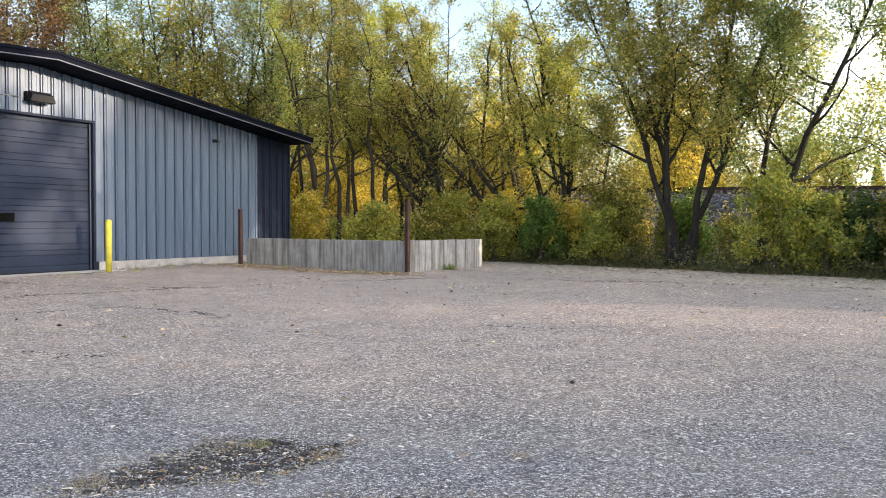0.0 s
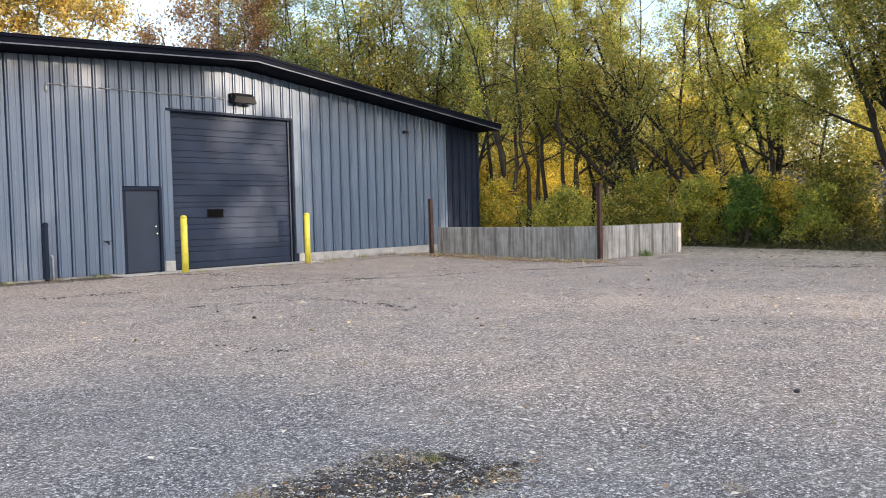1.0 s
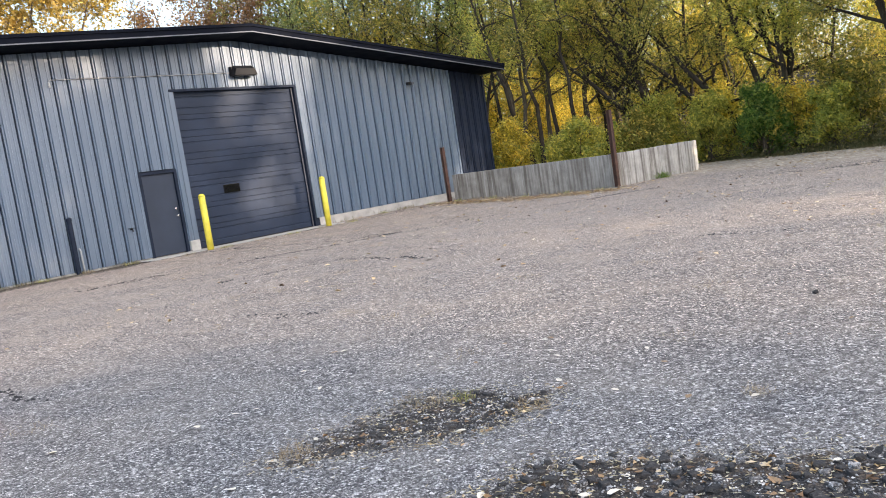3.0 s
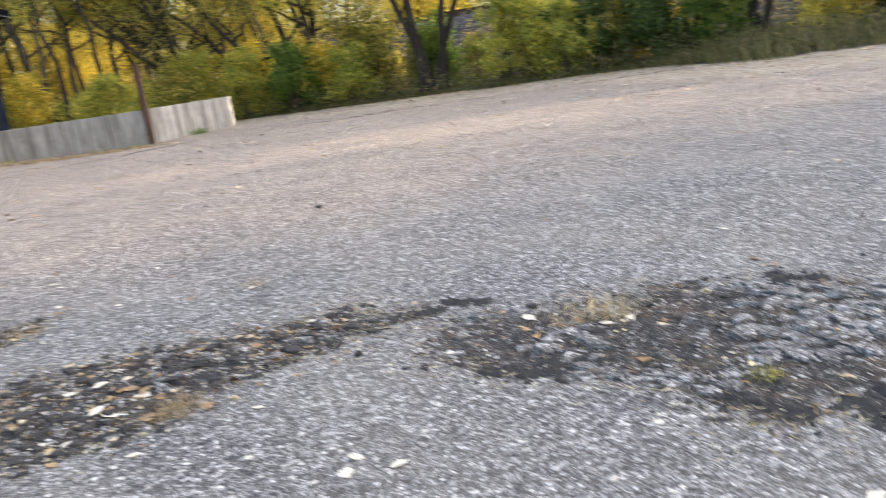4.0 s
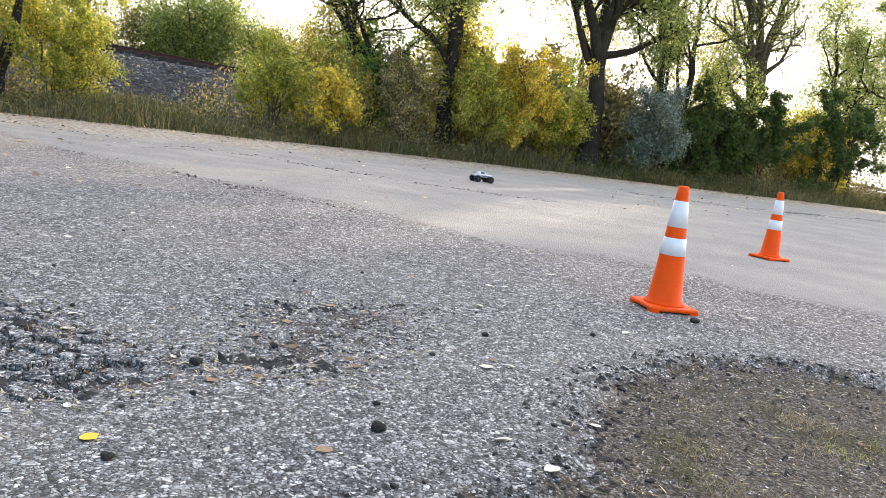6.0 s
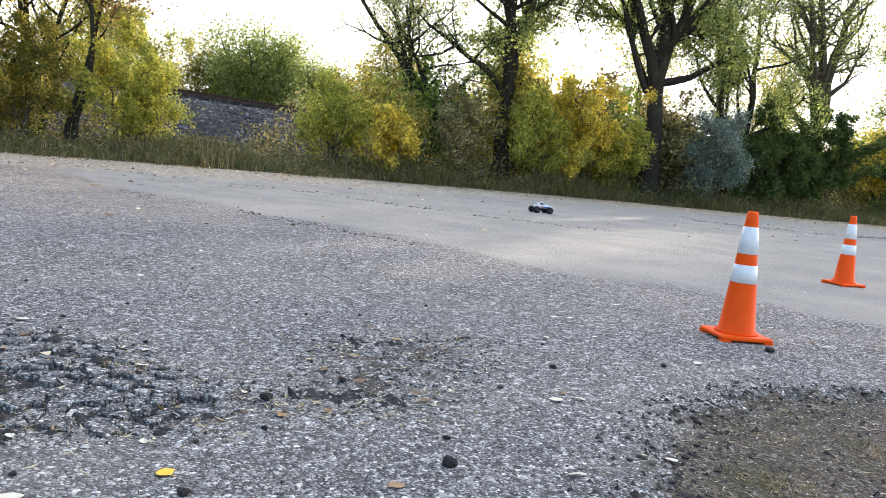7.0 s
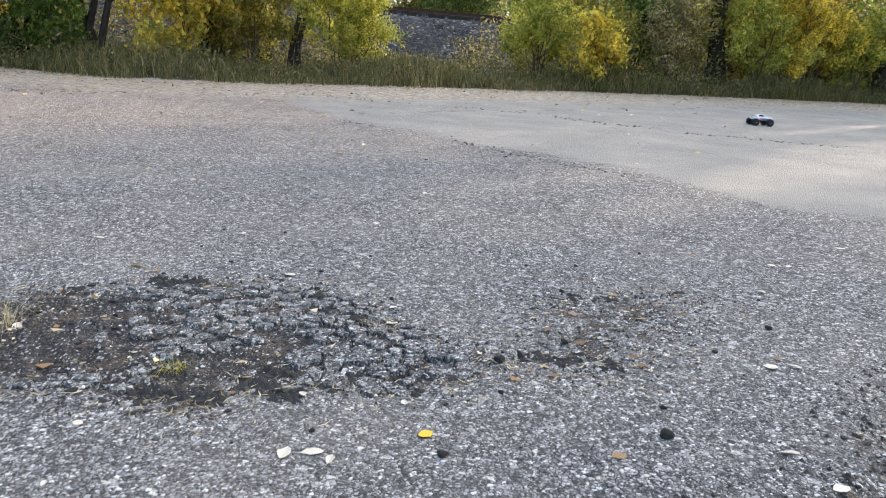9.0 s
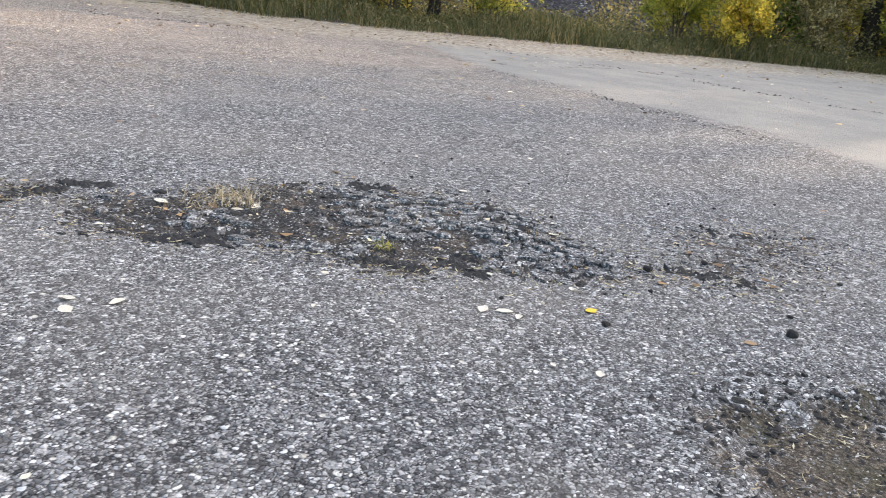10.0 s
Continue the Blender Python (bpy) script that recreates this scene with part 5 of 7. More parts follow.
shrub(9.0, 28.6, 61, "dense green shrub at the lot edge", L_GREEN, 2.3, 9000, 0.085)
shrub(10.6, 26.8, 62, "green shrub with yellow leaf tips", L_LIME, 1.9, 6500, 0.08)
shrub(7.6, 30.2, 63, "yellow-green shrub beside the concrete wall", L_LIME, 2.2, 7000, 0.085)
shrub(13.9, 21.7, 64, "bushy yellow-green sapling at the lot edge", L_LIME, 3.0, 9500, 0.08)
shrub(14.9, 20.6, 65, "yellow shrub at the lot edge", L_LIME, 2.1, 6500, 0.085)
shrub(15.6, 20.6, 66, "dark green shrub at the lot edge", L_DARK, 2.3, 9000, 0.08)
shrub(16.8, 18.9, 67, "dark green shrub below the trees", L_DARK, 2.3, 9000, 0.08)
shrub(19.6, 14.5, 68, "golden yellow shrub with broad leaves", L_YELLOW, 3.2, 6000, 0.12, 0.5)
shrub(21.0, 13.4, 69, "rounded olive shrub by the verge", L_OLIVE, 3.4, 13000, 0.065, 0.45)
shrub(22.6, 11.4, 70, "large rounded yellow-green shrub", L_LIME, 4.1, 15000, 0.065, 0.48)
shrub(22.7, 10.9, 71, "yellow-green shrub at the gap in the trees", L_LIME, 2.5, 10000, 0.06, 0.45)
shrub(26.6, 6.3, 72, "green and yellow shrub by the gap", L_LIME, 2.9, 12000, 0.075, 0.6)
shrub(26.4, 4.3, 73, "bright yellow sapling at the roadside", L_YELLOW, 2.3, 4200, 0.10, 0.5)
shrub(29.4, 2.4, 74, "thin brownish shrub at the roadside", L_BROWN, 3.4, 7000, 0.075, 0.42)
shrub(31.4, -0.4, 75, "yellow and olive shrub below the trees", L_LIME, 3.6, 8000, 0.09, 0.5)
shrub(32.8, -2.2, 76, "tall yellow shrub below the trees", L_YELLOW, 4.4, 11000, 0.09, 0.5)
shrub(34.0, -3.9, 77, "yellow-green shrub below the tall tree", L_LIME, 3.0, 7500, 0.09, 0.5)
shrub(34.9, -7.9, 78, "rounded silver-grey shrub beside the road", L_GREY, 3.7, 20000, 0.075, 0.45, 0.12)
shrub(38.8, -11.2, 79, "broad dark green shrub at the roadside", L_DARK, 4.4, 15000, 0.11, 0.5)
shrub(40.6, -14.4, 80, "dark green shrub at the roadside", L_DARK, 5.0, 15000, 0.11, 0.5)
shrub(28.2, 4.4, 81, "olive shrub in front of the embankment", L_OLIVE, 3.0, 8000, 0.075, 0.42)
shrub(3.0, 31.0, 82, "yellow-green shrub behind the concrete wall", L_LIME, 2.2, 7500, 0.085)
shrub(0.6, 32.5, 83, "yellow shrub beside the building end", L_YELLOW, 2.6, 8000, 0.085)
shrub(5.2, 30.6, 84, "olive shrub behind the concrete wall", L_OLIVE, 2.0, 7500, 0.085)
shrub(18.0, 17.6, 85, "green shrub below the trees", L_GREEN, 2.4, 8000, 0.085)
shrub(37.6, -9.9, 87, "low dark green shrub at the roadside", L_DARK, 3.3, 14000, 0.10, 0.55)
shrub(39.6, -12.6, 88, "dense dark green shrub at the roadside", L_DARK, 3.6, 15000, 0.10, 0.55)
shrub(42.5, -19.0, 86, "dark green roadside shrub", L_DARK, 5.2, 14000, 0.11, 0.5)

PROTO = [shrub(6.2, 31.8, 90, "bushy yellow-green shrub below the trees", L_LIME, 2.8, 5000, 0.085, 0.46, 0.13, 0.03, "shrub", 0), shrub(8.4, 31.6, 91, "bushy yellow shrub below the trees", L_YELLOW, 2.6, 4500, 0.09, 0.46, 0.13, 0.03, "shrub", 0),
         shrub(11.6, 27.0, 92, "bushy olive shrub below the trees", L_OLIVE, 3.0, 5000, 0.085, 0.46, 0.13, 0.03, "shrub", 0), shrub(13.2, 25.6, 93, "bushy green shrub below the trees", L_GREEN, 2.4, 5000, 0.085, 0.46, 0.13, 0.03, "shrub", 0), shrub(10.2, 30.4, 94, "brown thinning shrub below the trees", L_BROWN, 2.6, 5000, 0.085, 0.46, 0.13, 0.03, "shrub", 0)]
rng = np.random.default_rng(17)
for i in range(28):
    u, off = float(rng.uniform(-1.0, 33.0)), float(rng.uniform(1.2, 7.0))
    x, y = vp(u, off)
    m = pose(x, y, 0, 0, 0, float(rng.uniform(0, 360)))
    PROTO[i % 5].scale = [float(rng.uniform(0.55, 0.95))] * 3
    copy_thing(PROTO[i % 5], m)
for i in range(22):
    u, off = float(rng.uniform(-46.0, -14.5)), float(rng.uniform(3.5, 7.5))
    x, y = vp(u, off)
    PROTO[(i * 2) % 5].scale = [float(rng.uniform(1.2, 1.9))] * 3
    copy_thing(PROTO[(i * 2) % 5], pose(x, y, 0, 0, 0, float(rng.uniform(0, 360))))
for i in range(18):
    PROTO[i % 3].scale = [float(rng.uniform(0.5, 0.8))] * 3
    copy_thing(PROTO[i % 3], pose(float(rng.uniform(-0.5, 7.5)), float(rng.uniform(30.5, 44.0)), 0, 0, 0, float(rng.uniform(0, 360))))
for q in PROTO:
    q.scale = (1, 1, 1)

# woods over the tracks and behind the building
FAR = [(-6, 44, L_YELLOW, 11), (1, 58, L_YELLOW, 12), (9, 56, L_LIME, 12), (16, 52, L_YELLOW, 12), (23, 47, L_YELLOW, 11), (28, 40, L_LIME, 10), (34, 37, L_YELLOW, 10), (40, 31, L_OLIVE, 9),
       (47, 27, L_OLIVE, 9), (50, 8, L_OLIVE, 8), (54, 1, L_LIME, 10), (58, -8, L_OLIVE, 10), (60, -18, L_OLIVE, 11), (56, -30, L_WILLOW, 12),
       (-11, 50, L_OLIVE, 12.5), (-7, 47, L_OLIVE, 12), (-2, 43, L_OLIVE, 12), (12, 44, L_YELLOW, 9), (20, 39, L_YELLOW, 8), (5, 48, L_YELLOW, 10)]
for i, (x, y, mt, h) in enumerate(FAR):
    plant("background_tree", x, y, 200 + i, "autumn tree in the woods behind the lot", T, mt, h * 1.08, ((0.04, 0.03, 1.0), (-0.22, 0.12, 0.85), (0.25, -0.15, 0.75), (0.05, 0.25, 0.6)), 0.17, 8, 0.34, 0.12, 7500, 0.15, BARK, 3, 1, 0.05, 0.3, 5, 0.38, "woods behind the lot")
GOLD = plant("background_tree", 3.0, 47.0, 281, "broad golden tree in the woods behind the lot", T, L_YELLOW, 8.0, ((0.04, 0.03, 1.0), (-0.3, 0.12, 0.85), (0.3, -0.15, 0.8), (0.05, 0.3, 0.6)), 0.14, 8, 0.36, 0.06, 9000, 0.13, BARK, 3, 1, 0.05, 0.3, 5, 0.42, "woods behind the lot")
rng = np.random.default_rng(283)
for x, y, k in ((-3, 46, 0.9), (0, 50, 1.1), (6, 51, 1.0), (9.5, 47, 0.9), (13, 50, 1.0), (17, 46, 0.8), (21, 44, 0.9), (25, 43, 0.8), (30, 44, 0.8), (-6, 49, 1.2), (36, 42, 0.7), (42, 37, 0.7), (4, 43, 0.6), (12, 43.5, 0.6)):
    q = copy_thing(GOLD, pose(x, y, 0, 0, 0, float(rng.uniform(0, 360))) @ Matrix.Scale(k, 4))
plant("dome_tree", 59.2, 19.6, 260, "broad grey-green tree beyond the railway", T, L_WILLOW, 9.6, ((0.0, 0.03, 1.0), (-0.22, 0.30, 0.85), (0.2, -0.32, 0.85), (0.05, 0.5, 0.62), (0.0, -0.5, 0.62), (-0.3, 0.05, 0.8)), 0.2, 9, 0.34, 0.12, 18000, 0.16, BARK, 4, 1, 0.05, 0.3, 5, 0.50)
plant("golden_tree", -22.7, 38.2, 263, "dense golden maple behind the building", T, L_GOLD, 14.0, ((0.0, 0.0, 1.0), (-0.3, -0.15, 0.9), (0.3, 0.15, 0.9), (-0.15, -0.1, 0.95), (0.15, 0.1, 0.95)), 0.2, 10, 0.30, 0.25, 34000, 0.15, BARK, 4, 2, 0.05, 0.3, 5, 0.34)
plant("rust_tree", -14.6, 46.3, 264, "rust and pink autumn tree behind the building", T, L_RUST, 14.2, ((0.0, 0.0, 1.0), (-0.2, -0.05, 0.85), (0.2, 0.05, 0.95)), 0.2, 11, 0.30, 0.25, 24000, 0.13, BARK, 4, 2, 0.05, 0.3, 5, 0.34)
plant("bare_tree", -18.0, 42.9, 265, "nearly bare grey tree behind the building", T, L_RUST, 12.8, ((0.05, 0.0, 1.0), (-0.1, 0.0, 0.9)), 0.12, 12, 0.28, 0.3, 250, 0.09, BARK, 5, 4)
plant("background_tree", 60.0, 12.0, 262, "olive tree beyond the railway", T, L_OLIVE, 7.0, ((0.0, 0.03, 1.0), (-0.2, 0.30, 0.85), (0.1, -0.3, 0.8)), 0.18, 9, 0.36, 0.15, 9000, 0.15, BARK, 4, 2, 0.05, 0.3, 5, 0.4, "woods behind the lot")
for i, (x, y, h, mt) in enumerate(((61.0, 24.6, 7.6, L_OLIVE), (62.5, 15.6, 7.2, L_WILLOW), (67.0, 20.5, 8.6, L_WILLOW), (63.0, 21.8, 7.8, L_WILLOW))):
    plant("background_tree", x, y, 270 + i, "grey-green tree in the row beyond the railway", T, mt, h, ((0.0, 0.03, 1.0), (-0.1, 0.34, 0.85), (0.1, -0.34, 0.85), (0.0, 0.15, 0.9), (0.0, -0.15, 0.9)), 0.16, 8, 0.34, 0.12, 9000, 0.16, BARK, 3, 1, 0.05, 0.3, 5, 0.45, "woods behind the lot")
plant("background_tree", 56.0, 27.5, 261, "olive tree beyond the railway", T, L_OLIVE, 8.6, ((0.0, 0.03, 1.0), (-0.12, 0.20, 0.85), (0.1, -0.2, 0.8)), 0.18, 9, 0.36, 0.15, 9000, 0.15, BARK, 4, 2, 0.05, 0.3, 5, 0.4, "woods behind the lot")


def pine(x, y, h, seed):
    rng = np.random.default_rng(seed)
    e = empty("pine_tree", pose(x, y, 0), "distant dark pointed conifer", "tree", "distant conifers")
    link("trunk", mesh_np("trunk", *tubes_np([(np.array([(0, 0, 0), (0, 0, h * 0.5), (0, 0, h)]), np.array([0.2, 0.12, 0.02]), 6)])), BARK_D, e)
    t = rng.uniform(0.08, 1, 2500)
    a = rng.uniform(0, 6.28, 2500)
    r = (1 - t) * h * 0.2 * np.sqrt(rng.uniform(0.1, 1, 2500))
    v, f = leaf_quads(rng, np.stack([r * np.cos(a), r * np.sin(a), t * h - 0.2 * r], 1), 0.5, 0.4, 0.8)
    link("crown", mesh_np("crown", v, f), L_GREEN, e)


for i, (x, y, h) in enumerate(((90.5, 120, 12), (93.5, 117, 13.5), (96, 113, 11), (99, 116, 12.5), (104, 104, 12))):
    pine(x, y, h, 400 + i)


# ---- undergrowth, verge grass, litter ----
def strip_points(rng, n, u0, u1, o0, o1, bent=False):
    u = rng.uniform(u0, u1, n)
    o = rng.uniform(o0, o1, n)
    w = VERGE_D + o
    if bent:
        w = VERGE_D + np.where(o > 0, verge_bend(u) + o * (o1 - verge_bend(u)) / o1, o + verge_bend(u))
    return u, o, np.stack([VERGE_U[0] * u + VERGE_N[0] * w, VERGE_U[1] * u + VERGE_N[1] * w, np.zeros(n)], 1)


def not_at_gap(u):
    return (u < -8.5) | (u > -3.5)


rng = np.random.default_rng(71)
u, o, p = strip_points(rng, 52000, -52, 26, -0.1, 3.2, True)
hh = 0.28 + 0.46 * np.clip(o / 1.0, 0, 1)
keep = o > 0.25 * np.sin(u * 1.7) + 0.15 * np.sin(u * 5.1)
v, f = blades(rng, p[keep], 1.0, 0.022, 0.4)
vz = v.reshape(-1, 6, 3)
vz[:, :, 2] *= (np.interp(u[keep], [4.0, 7.0], [1.0, 0.35]) * hh[keep] * (0.8 + 0.3 * np.sin(u[keep] * 0.9)))[:, None]
tagged(link("verge_grass", mesh_np("verge_grass", vz.reshape(-1, 3), f), WEEDS), "rank green and brown grass along the verge", "grass", kind="stuff")
u, o, p = strip_points(rng, 62000, -52, 30, 0.15, 4.0, True)
lump = 0.55 + 0.35 * np.sin(u * 1.3) * np.sin(o * 2 + u * 0.37) + 0.15 * np.sin(u * 4.1)
p[:, 2] = rng.uniform(0.02, 1, len(u)) ** 1.2 * np.maximum(0.25, lump) * 1.25
v, f = leaf_tris(rng, p, 0.095, 0.5, 0.2)
tagged(link("weeds", mesh_np("weeds", v, f), WEEDS), "tangled weeds under the trees", "weeds", kind="stuff")
u, o, p = strip_points(rng, 62000, -55, 36, 3.0, 8.0)
lump = 1.0 + 0.6 * np.sin(u * 0.8 + 1) * np.sin(o * 1.1 + u * 0.23) + 0.25 * np.sin(u * 2.9)
p[:, 2] = rng.uniform(0.02, 1, len(u)) * np.maximum(0.3, lump) * np.where(not_at_gap(u), 1.75, 0.55)
v, f = leaf_quads(rng, p, 0.13, 0.55, 0.2)
tagged(link("undergrowth", mesh_np("undergrowth", v, f), L_BROWN), "brown and olive undergrowth below the embankment", "undergrowth", kind="stuff")
# bushy ground behind the low wall
n = 16000
p = np.stack([rng.uniform(-1.5, 9.0, n), rng.uniform(28.2, 40.0, n), rng.uniform(0.0, 1.0, n)], 1)
p = p[(p[:, 1] > 28.4 + np.abs(p[:, 0] - 3.4) * 0.4) & ((WALL_N[1] * p[:, 0] - WALL_N[0] * p[:, 1]) > 24.6)]
p[:, 2] *= 1.0 + 0.7 * np.sin(p[:, 0] * 1.7) * np.sin(p[:, 1] * 1.3) + 0.4
v, f = leaf_quads(rng, p, 0.11, 0.55, 0.2)
tagged(link("brush", mesh_np("brush", v, f), L_LIME), "low yellow-green brush behind the concrete wall", "undergrowth", kind="stuff")
# leaf litter: along the verge, by the low wall
u, o, p = strip_points(rng, 14000, -40, 16, -7.0, 0.4, True)
keep = rng.uniform(0, 1, len(u)) < np.exp(o * 0.5) * 0.8 + 0.04
p = p[keep]
q = np.stack([rng.uniform(-2.4, 3.6, 2400), rng.uniform(21.8, 27.4, 2400), np.zeros(2400)], 1)
dd = np.abs((q[:, 0] + 1.45) * 0.64 + (q[:, 1] - 27.45) * 0.768)
q = q[(rng.uniform(0, 1, 2400) < np.exp(-dd * 1.6)) & ((q[:, 0] + 1.45) * 0.64 + (q[:, 1] - 27.45) * 0.768 < -0.05)]
p = np.concatenate([p, q])
p[:, 2] = ground_height(p[:, 0], p[:, 1]) + 0.012
v, f = leaf_quads(rng, p, 0.085, 0.7, 0.0)
v[:, 2] = np.repeat(p[:, 2], 4) + np.abs(v[:, 2] - np.repeat(p[:, 2], 4)) * 0.25
tagged(link("leaf_litter", mesh_np("leaf_litter", v, f), L_BROWN), "brown leaf litter along the edge of the lot", "leaf litter", kind="stuff")
# chips lying loose on the near asphalt
n = 125000
p = np.stack([rng.uniform(-3.4, 7.0, n), rng.uniform(-1.6, 7.6, n), np.zeros(n)], 1)
p[:70000] = np.stack([rng.uniform(0.8, 4.6, 70000), rng.uniform(-1.2, 3.4, 70000), np.zeros(70000)], 1)
dd = sdf(DIRT, p[:, 0], p[:, 1])
p = p[rng.uniform(0, 1, n) < np.interp(dd, [-0.6, -0.25, 0.05], [0.10, 0.35, 1.0])]
for pl in PATCHES:
    p = p[(sdf(pl, p[:, 0], p[:, 1]) > 0.02) | (rng.uniform(0, 1, len(p)) < 0.7)]
n = len(p)
p[:, 2] = ground_height(p[:, 0], p[:, 1])
tet = np.array([(1, 0, -0.2), (-0.5, 0.87, -0.2), (-0.5, -0.87, -0.2), (0.1, 0.1, 0.8)])


def flat_chips(rng, p, lo, hi):
    """Low angular stones, wider than high, one at each place."""
    n = len(p)
    k = np.array([(1, 0.1, -0.25), (0.1, 0.8, -0.25), (-1, -0.1, -0.25), (-0.1, -0.8, -0.25), (0, 0, 0.42)])
    a = rng.uniform(0, 6.28, n)
    w = (k[None] + rng.normal(0, 0.2, (n, 5, 3)) * np.array([1, 1, 0.3])) * (lo + (hi - lo) * rng.uniform(0, 1, (n, 1, 1)) ** 1.6)
    x = w[:, :, 0] * np.cos(a)[:, None] - w[:, :, 1] * np.sin(a)[:, None]
    y = w[:, :, 0] * np.sin(a)[:, None] + w[:, :, 1] * np.cos(a)[:, None]
    v = (p[:, None, :] + np.stack([x, y, w[:, :, 2]], -1)).reshape(-1, 3)
    b = np.arange(n)[:, None] * 5
    return v, np.concatenate([b + np.array([t]) for t in ((0, 1, 4), (1, 2, 4), (2, 3, 4), (3, 0, 4))])


v, f = flat_chips(rng, p, 0.003, 0.0085)


def chip_material():
    mt = Mat("stone_chips", 0.85, 0, 0.35)
    g = mt.n("ShaderNodeNewGeometry")
    return mt.color(mt.ramp(g.outputs["Random Per Island"], (0.0, (0.03, 0.03, 0.032)), (0.45, (0.16, 0.158, 0.158)), (0.75, (0.36, 0.352, 0.342)), (0.94, (0.48, 0.465, 0.44)), (1.0, (0.76, 0.745, 0.715))))


CHIPS = chip_material()
tagged(link("stone_chips", mesh_np("stone_chips", v, f), CHIPS), "loose pale stone chips on the asphalt", "gravel", kind="stuff")


n = 3600
p = np.stack([rng.uniform(0.2, 3.8, n), rng.uniform(-2.6, 0.8, n), np.zeros(n)], 1)
p = p[sdf(DIRT, p[:, 0], p[:, 1]) < rng.uniform(-0.15, 0.12, n)]
p[:, 2] = ground_height(p[:, 0], p[:, 1]) + 0.003
v, f = leaf_quads(rng, p, 0.045, 0.10, 0.0)
v[:, 2] = np.repeat(p[:, 2], 4) + np.abs(v[:, 2] - np.repeat(p[:, 2], 4)) * 0.2
tagged(link("straw", mesh_np("straw", v, f), PALE_STRAW), "scattered bits of pale straw on bare soil", "straw", kind="stuff")


# ---- lumps of broken asphalt ----
def lump_mesh(name, seed, flat=0.5):
    r = np.random.default_rng(seed)
    bm = bmesh.new()
    bmesh.ops.create_icosphere(bm, subdivisions=1 if name == "chunk" else 2, radius=1)
    for w in bm.verts:
        w.co *= 0.80 + 0.16 * math.sin(w.co.x * 3.1 + seed) + 0.14 * math.sin(w.co.y * 4.3 + seed * 2) + (0.45 if name == "chunk" else 0.12) * r.uniform()
        w.co.z *= flat
    me = bpy.data.meshes.new(name)
    bm.to_mesh(me)
    bm.free()
    return me


def clump(x, y):
    return np.sin(x * 9 + 2 * np.sin(y * 7)) * np.sin(y * 11 + 2 * np.sin(x * 5))


def clip(poly, px, py, nx, ny):
    """The part of a convex outline behind the line through (px, py) with that normal."""
    out = []
    for (ax, ay), (bx, by) in zip(poly, poly[1:] + poly[:1]):
        da, db = (ax - px) * nx + (ay - py) * ny, (bx - px) * nx + (by - py) * ny
        if da <= 0:
            out.append((ax, ay))
        if (da < 0) != (db < 0):
            t = da / (da - db)
            out.append((ax + (bx - ax) * t, ay + (by - ay) * t))
    return out


def plate_mesh(outline, thick, rng):
    """A broken piece of paving: crumbled edge, worn rounded rim, uneven top."""
    ring = []
    for (ax, ay), (bx, by) in zip(outline, outline[1:] + outline[:1]):
        for t in (0.0, 0.36, 0.7):
            k = rng.uniform(0.80, 1.06)
            ring.append(((ax + (bx - ax) * t) * k, (ay + (by - ay) * t) * k))
    n = len(ring)
    v = [(x * 1.03, y * 1.03, -0.012) for x, y in ring] + [(x, y, thick * rng.uniform(0.55, 0.85)) for x, y in ring] + [(x * 0.90, y * 0.90, thick * rng.uniform(0.92, 1.08)) for x, y in ring]
    f = [(a + i, a + (i + 1) % n, b + (i + 1) % n, b + i) for a, b in ((0, n), (n, 2 * n)) for i in range(n)] + [tuple(range(2 * n, 3 * n))]
    me = bpy.data.meshes.new("plate")
    me.from_pydata(v, [], f)
    me.attributes.new("zones", "FLOAT_COLOR", "POINT").data.foreach_set("color", [0.0] * (12 * n))
    return me


def lay_plates(pl, c, parent, rng, step, share, thick, gap, mats, most):
    """Cracked paving plates over one patch, with gaps between them."""
    xs, ys = [a for a, b in pl], [b for a, b in pl]
    seeds = []
    for gx in np.arange(min(xs) - step, max(xs) + step, step):
        for gy in np.arange(min(ys) - step, max(ys) + step, step):
            seeds.append((gx + rng.uniform(-0.45, 0.45) * step, gy + rng.uniform(-0.45, 0.45) * step))
    sd = np.array(seeds)
    d = sdf(pl, sd[:, 0], sd[:, 1])
    laid = 0
    for i in rng.permutation(len(sd)):
        x, y = sd[i]
        if laid >= most or d[i] > -0.01 or rng.uniform() > share(x, y, d[i]):
            continue
        cell = [(x - step, y - step), (x + step, y - step), (x + step, y + step), (x - step, y + step)]
        near = np.argsort(np.hypot(sd[:, 0] - x, sd[:, 1] - y))[1:14]
        for j in near:
            nx, ny = sd[j, 0] - x, sd[j, 1] - y
            ln = math.hypot(nx, ny)
            cell = clip(cell, x + nx / 2 - nx / ln * gap, y + ny / 2 - ny / ln * gap, nx / ln, ny / ln)
        if len(cell) < 3:
            continue
        me = plate_mesh([(a - x, b - y) for a, b in cell], thick * rng.uniform(0.6, 1.25), rng)
        link("plate", me, mats[int(rng.uniform() * len(mats))], parent, "", pose(x - c[0], y - c[1], float(ground_height(x, y)), rng.uniform(-5, 5), rng.uniform(-5, 5), 0))
        laid += 1


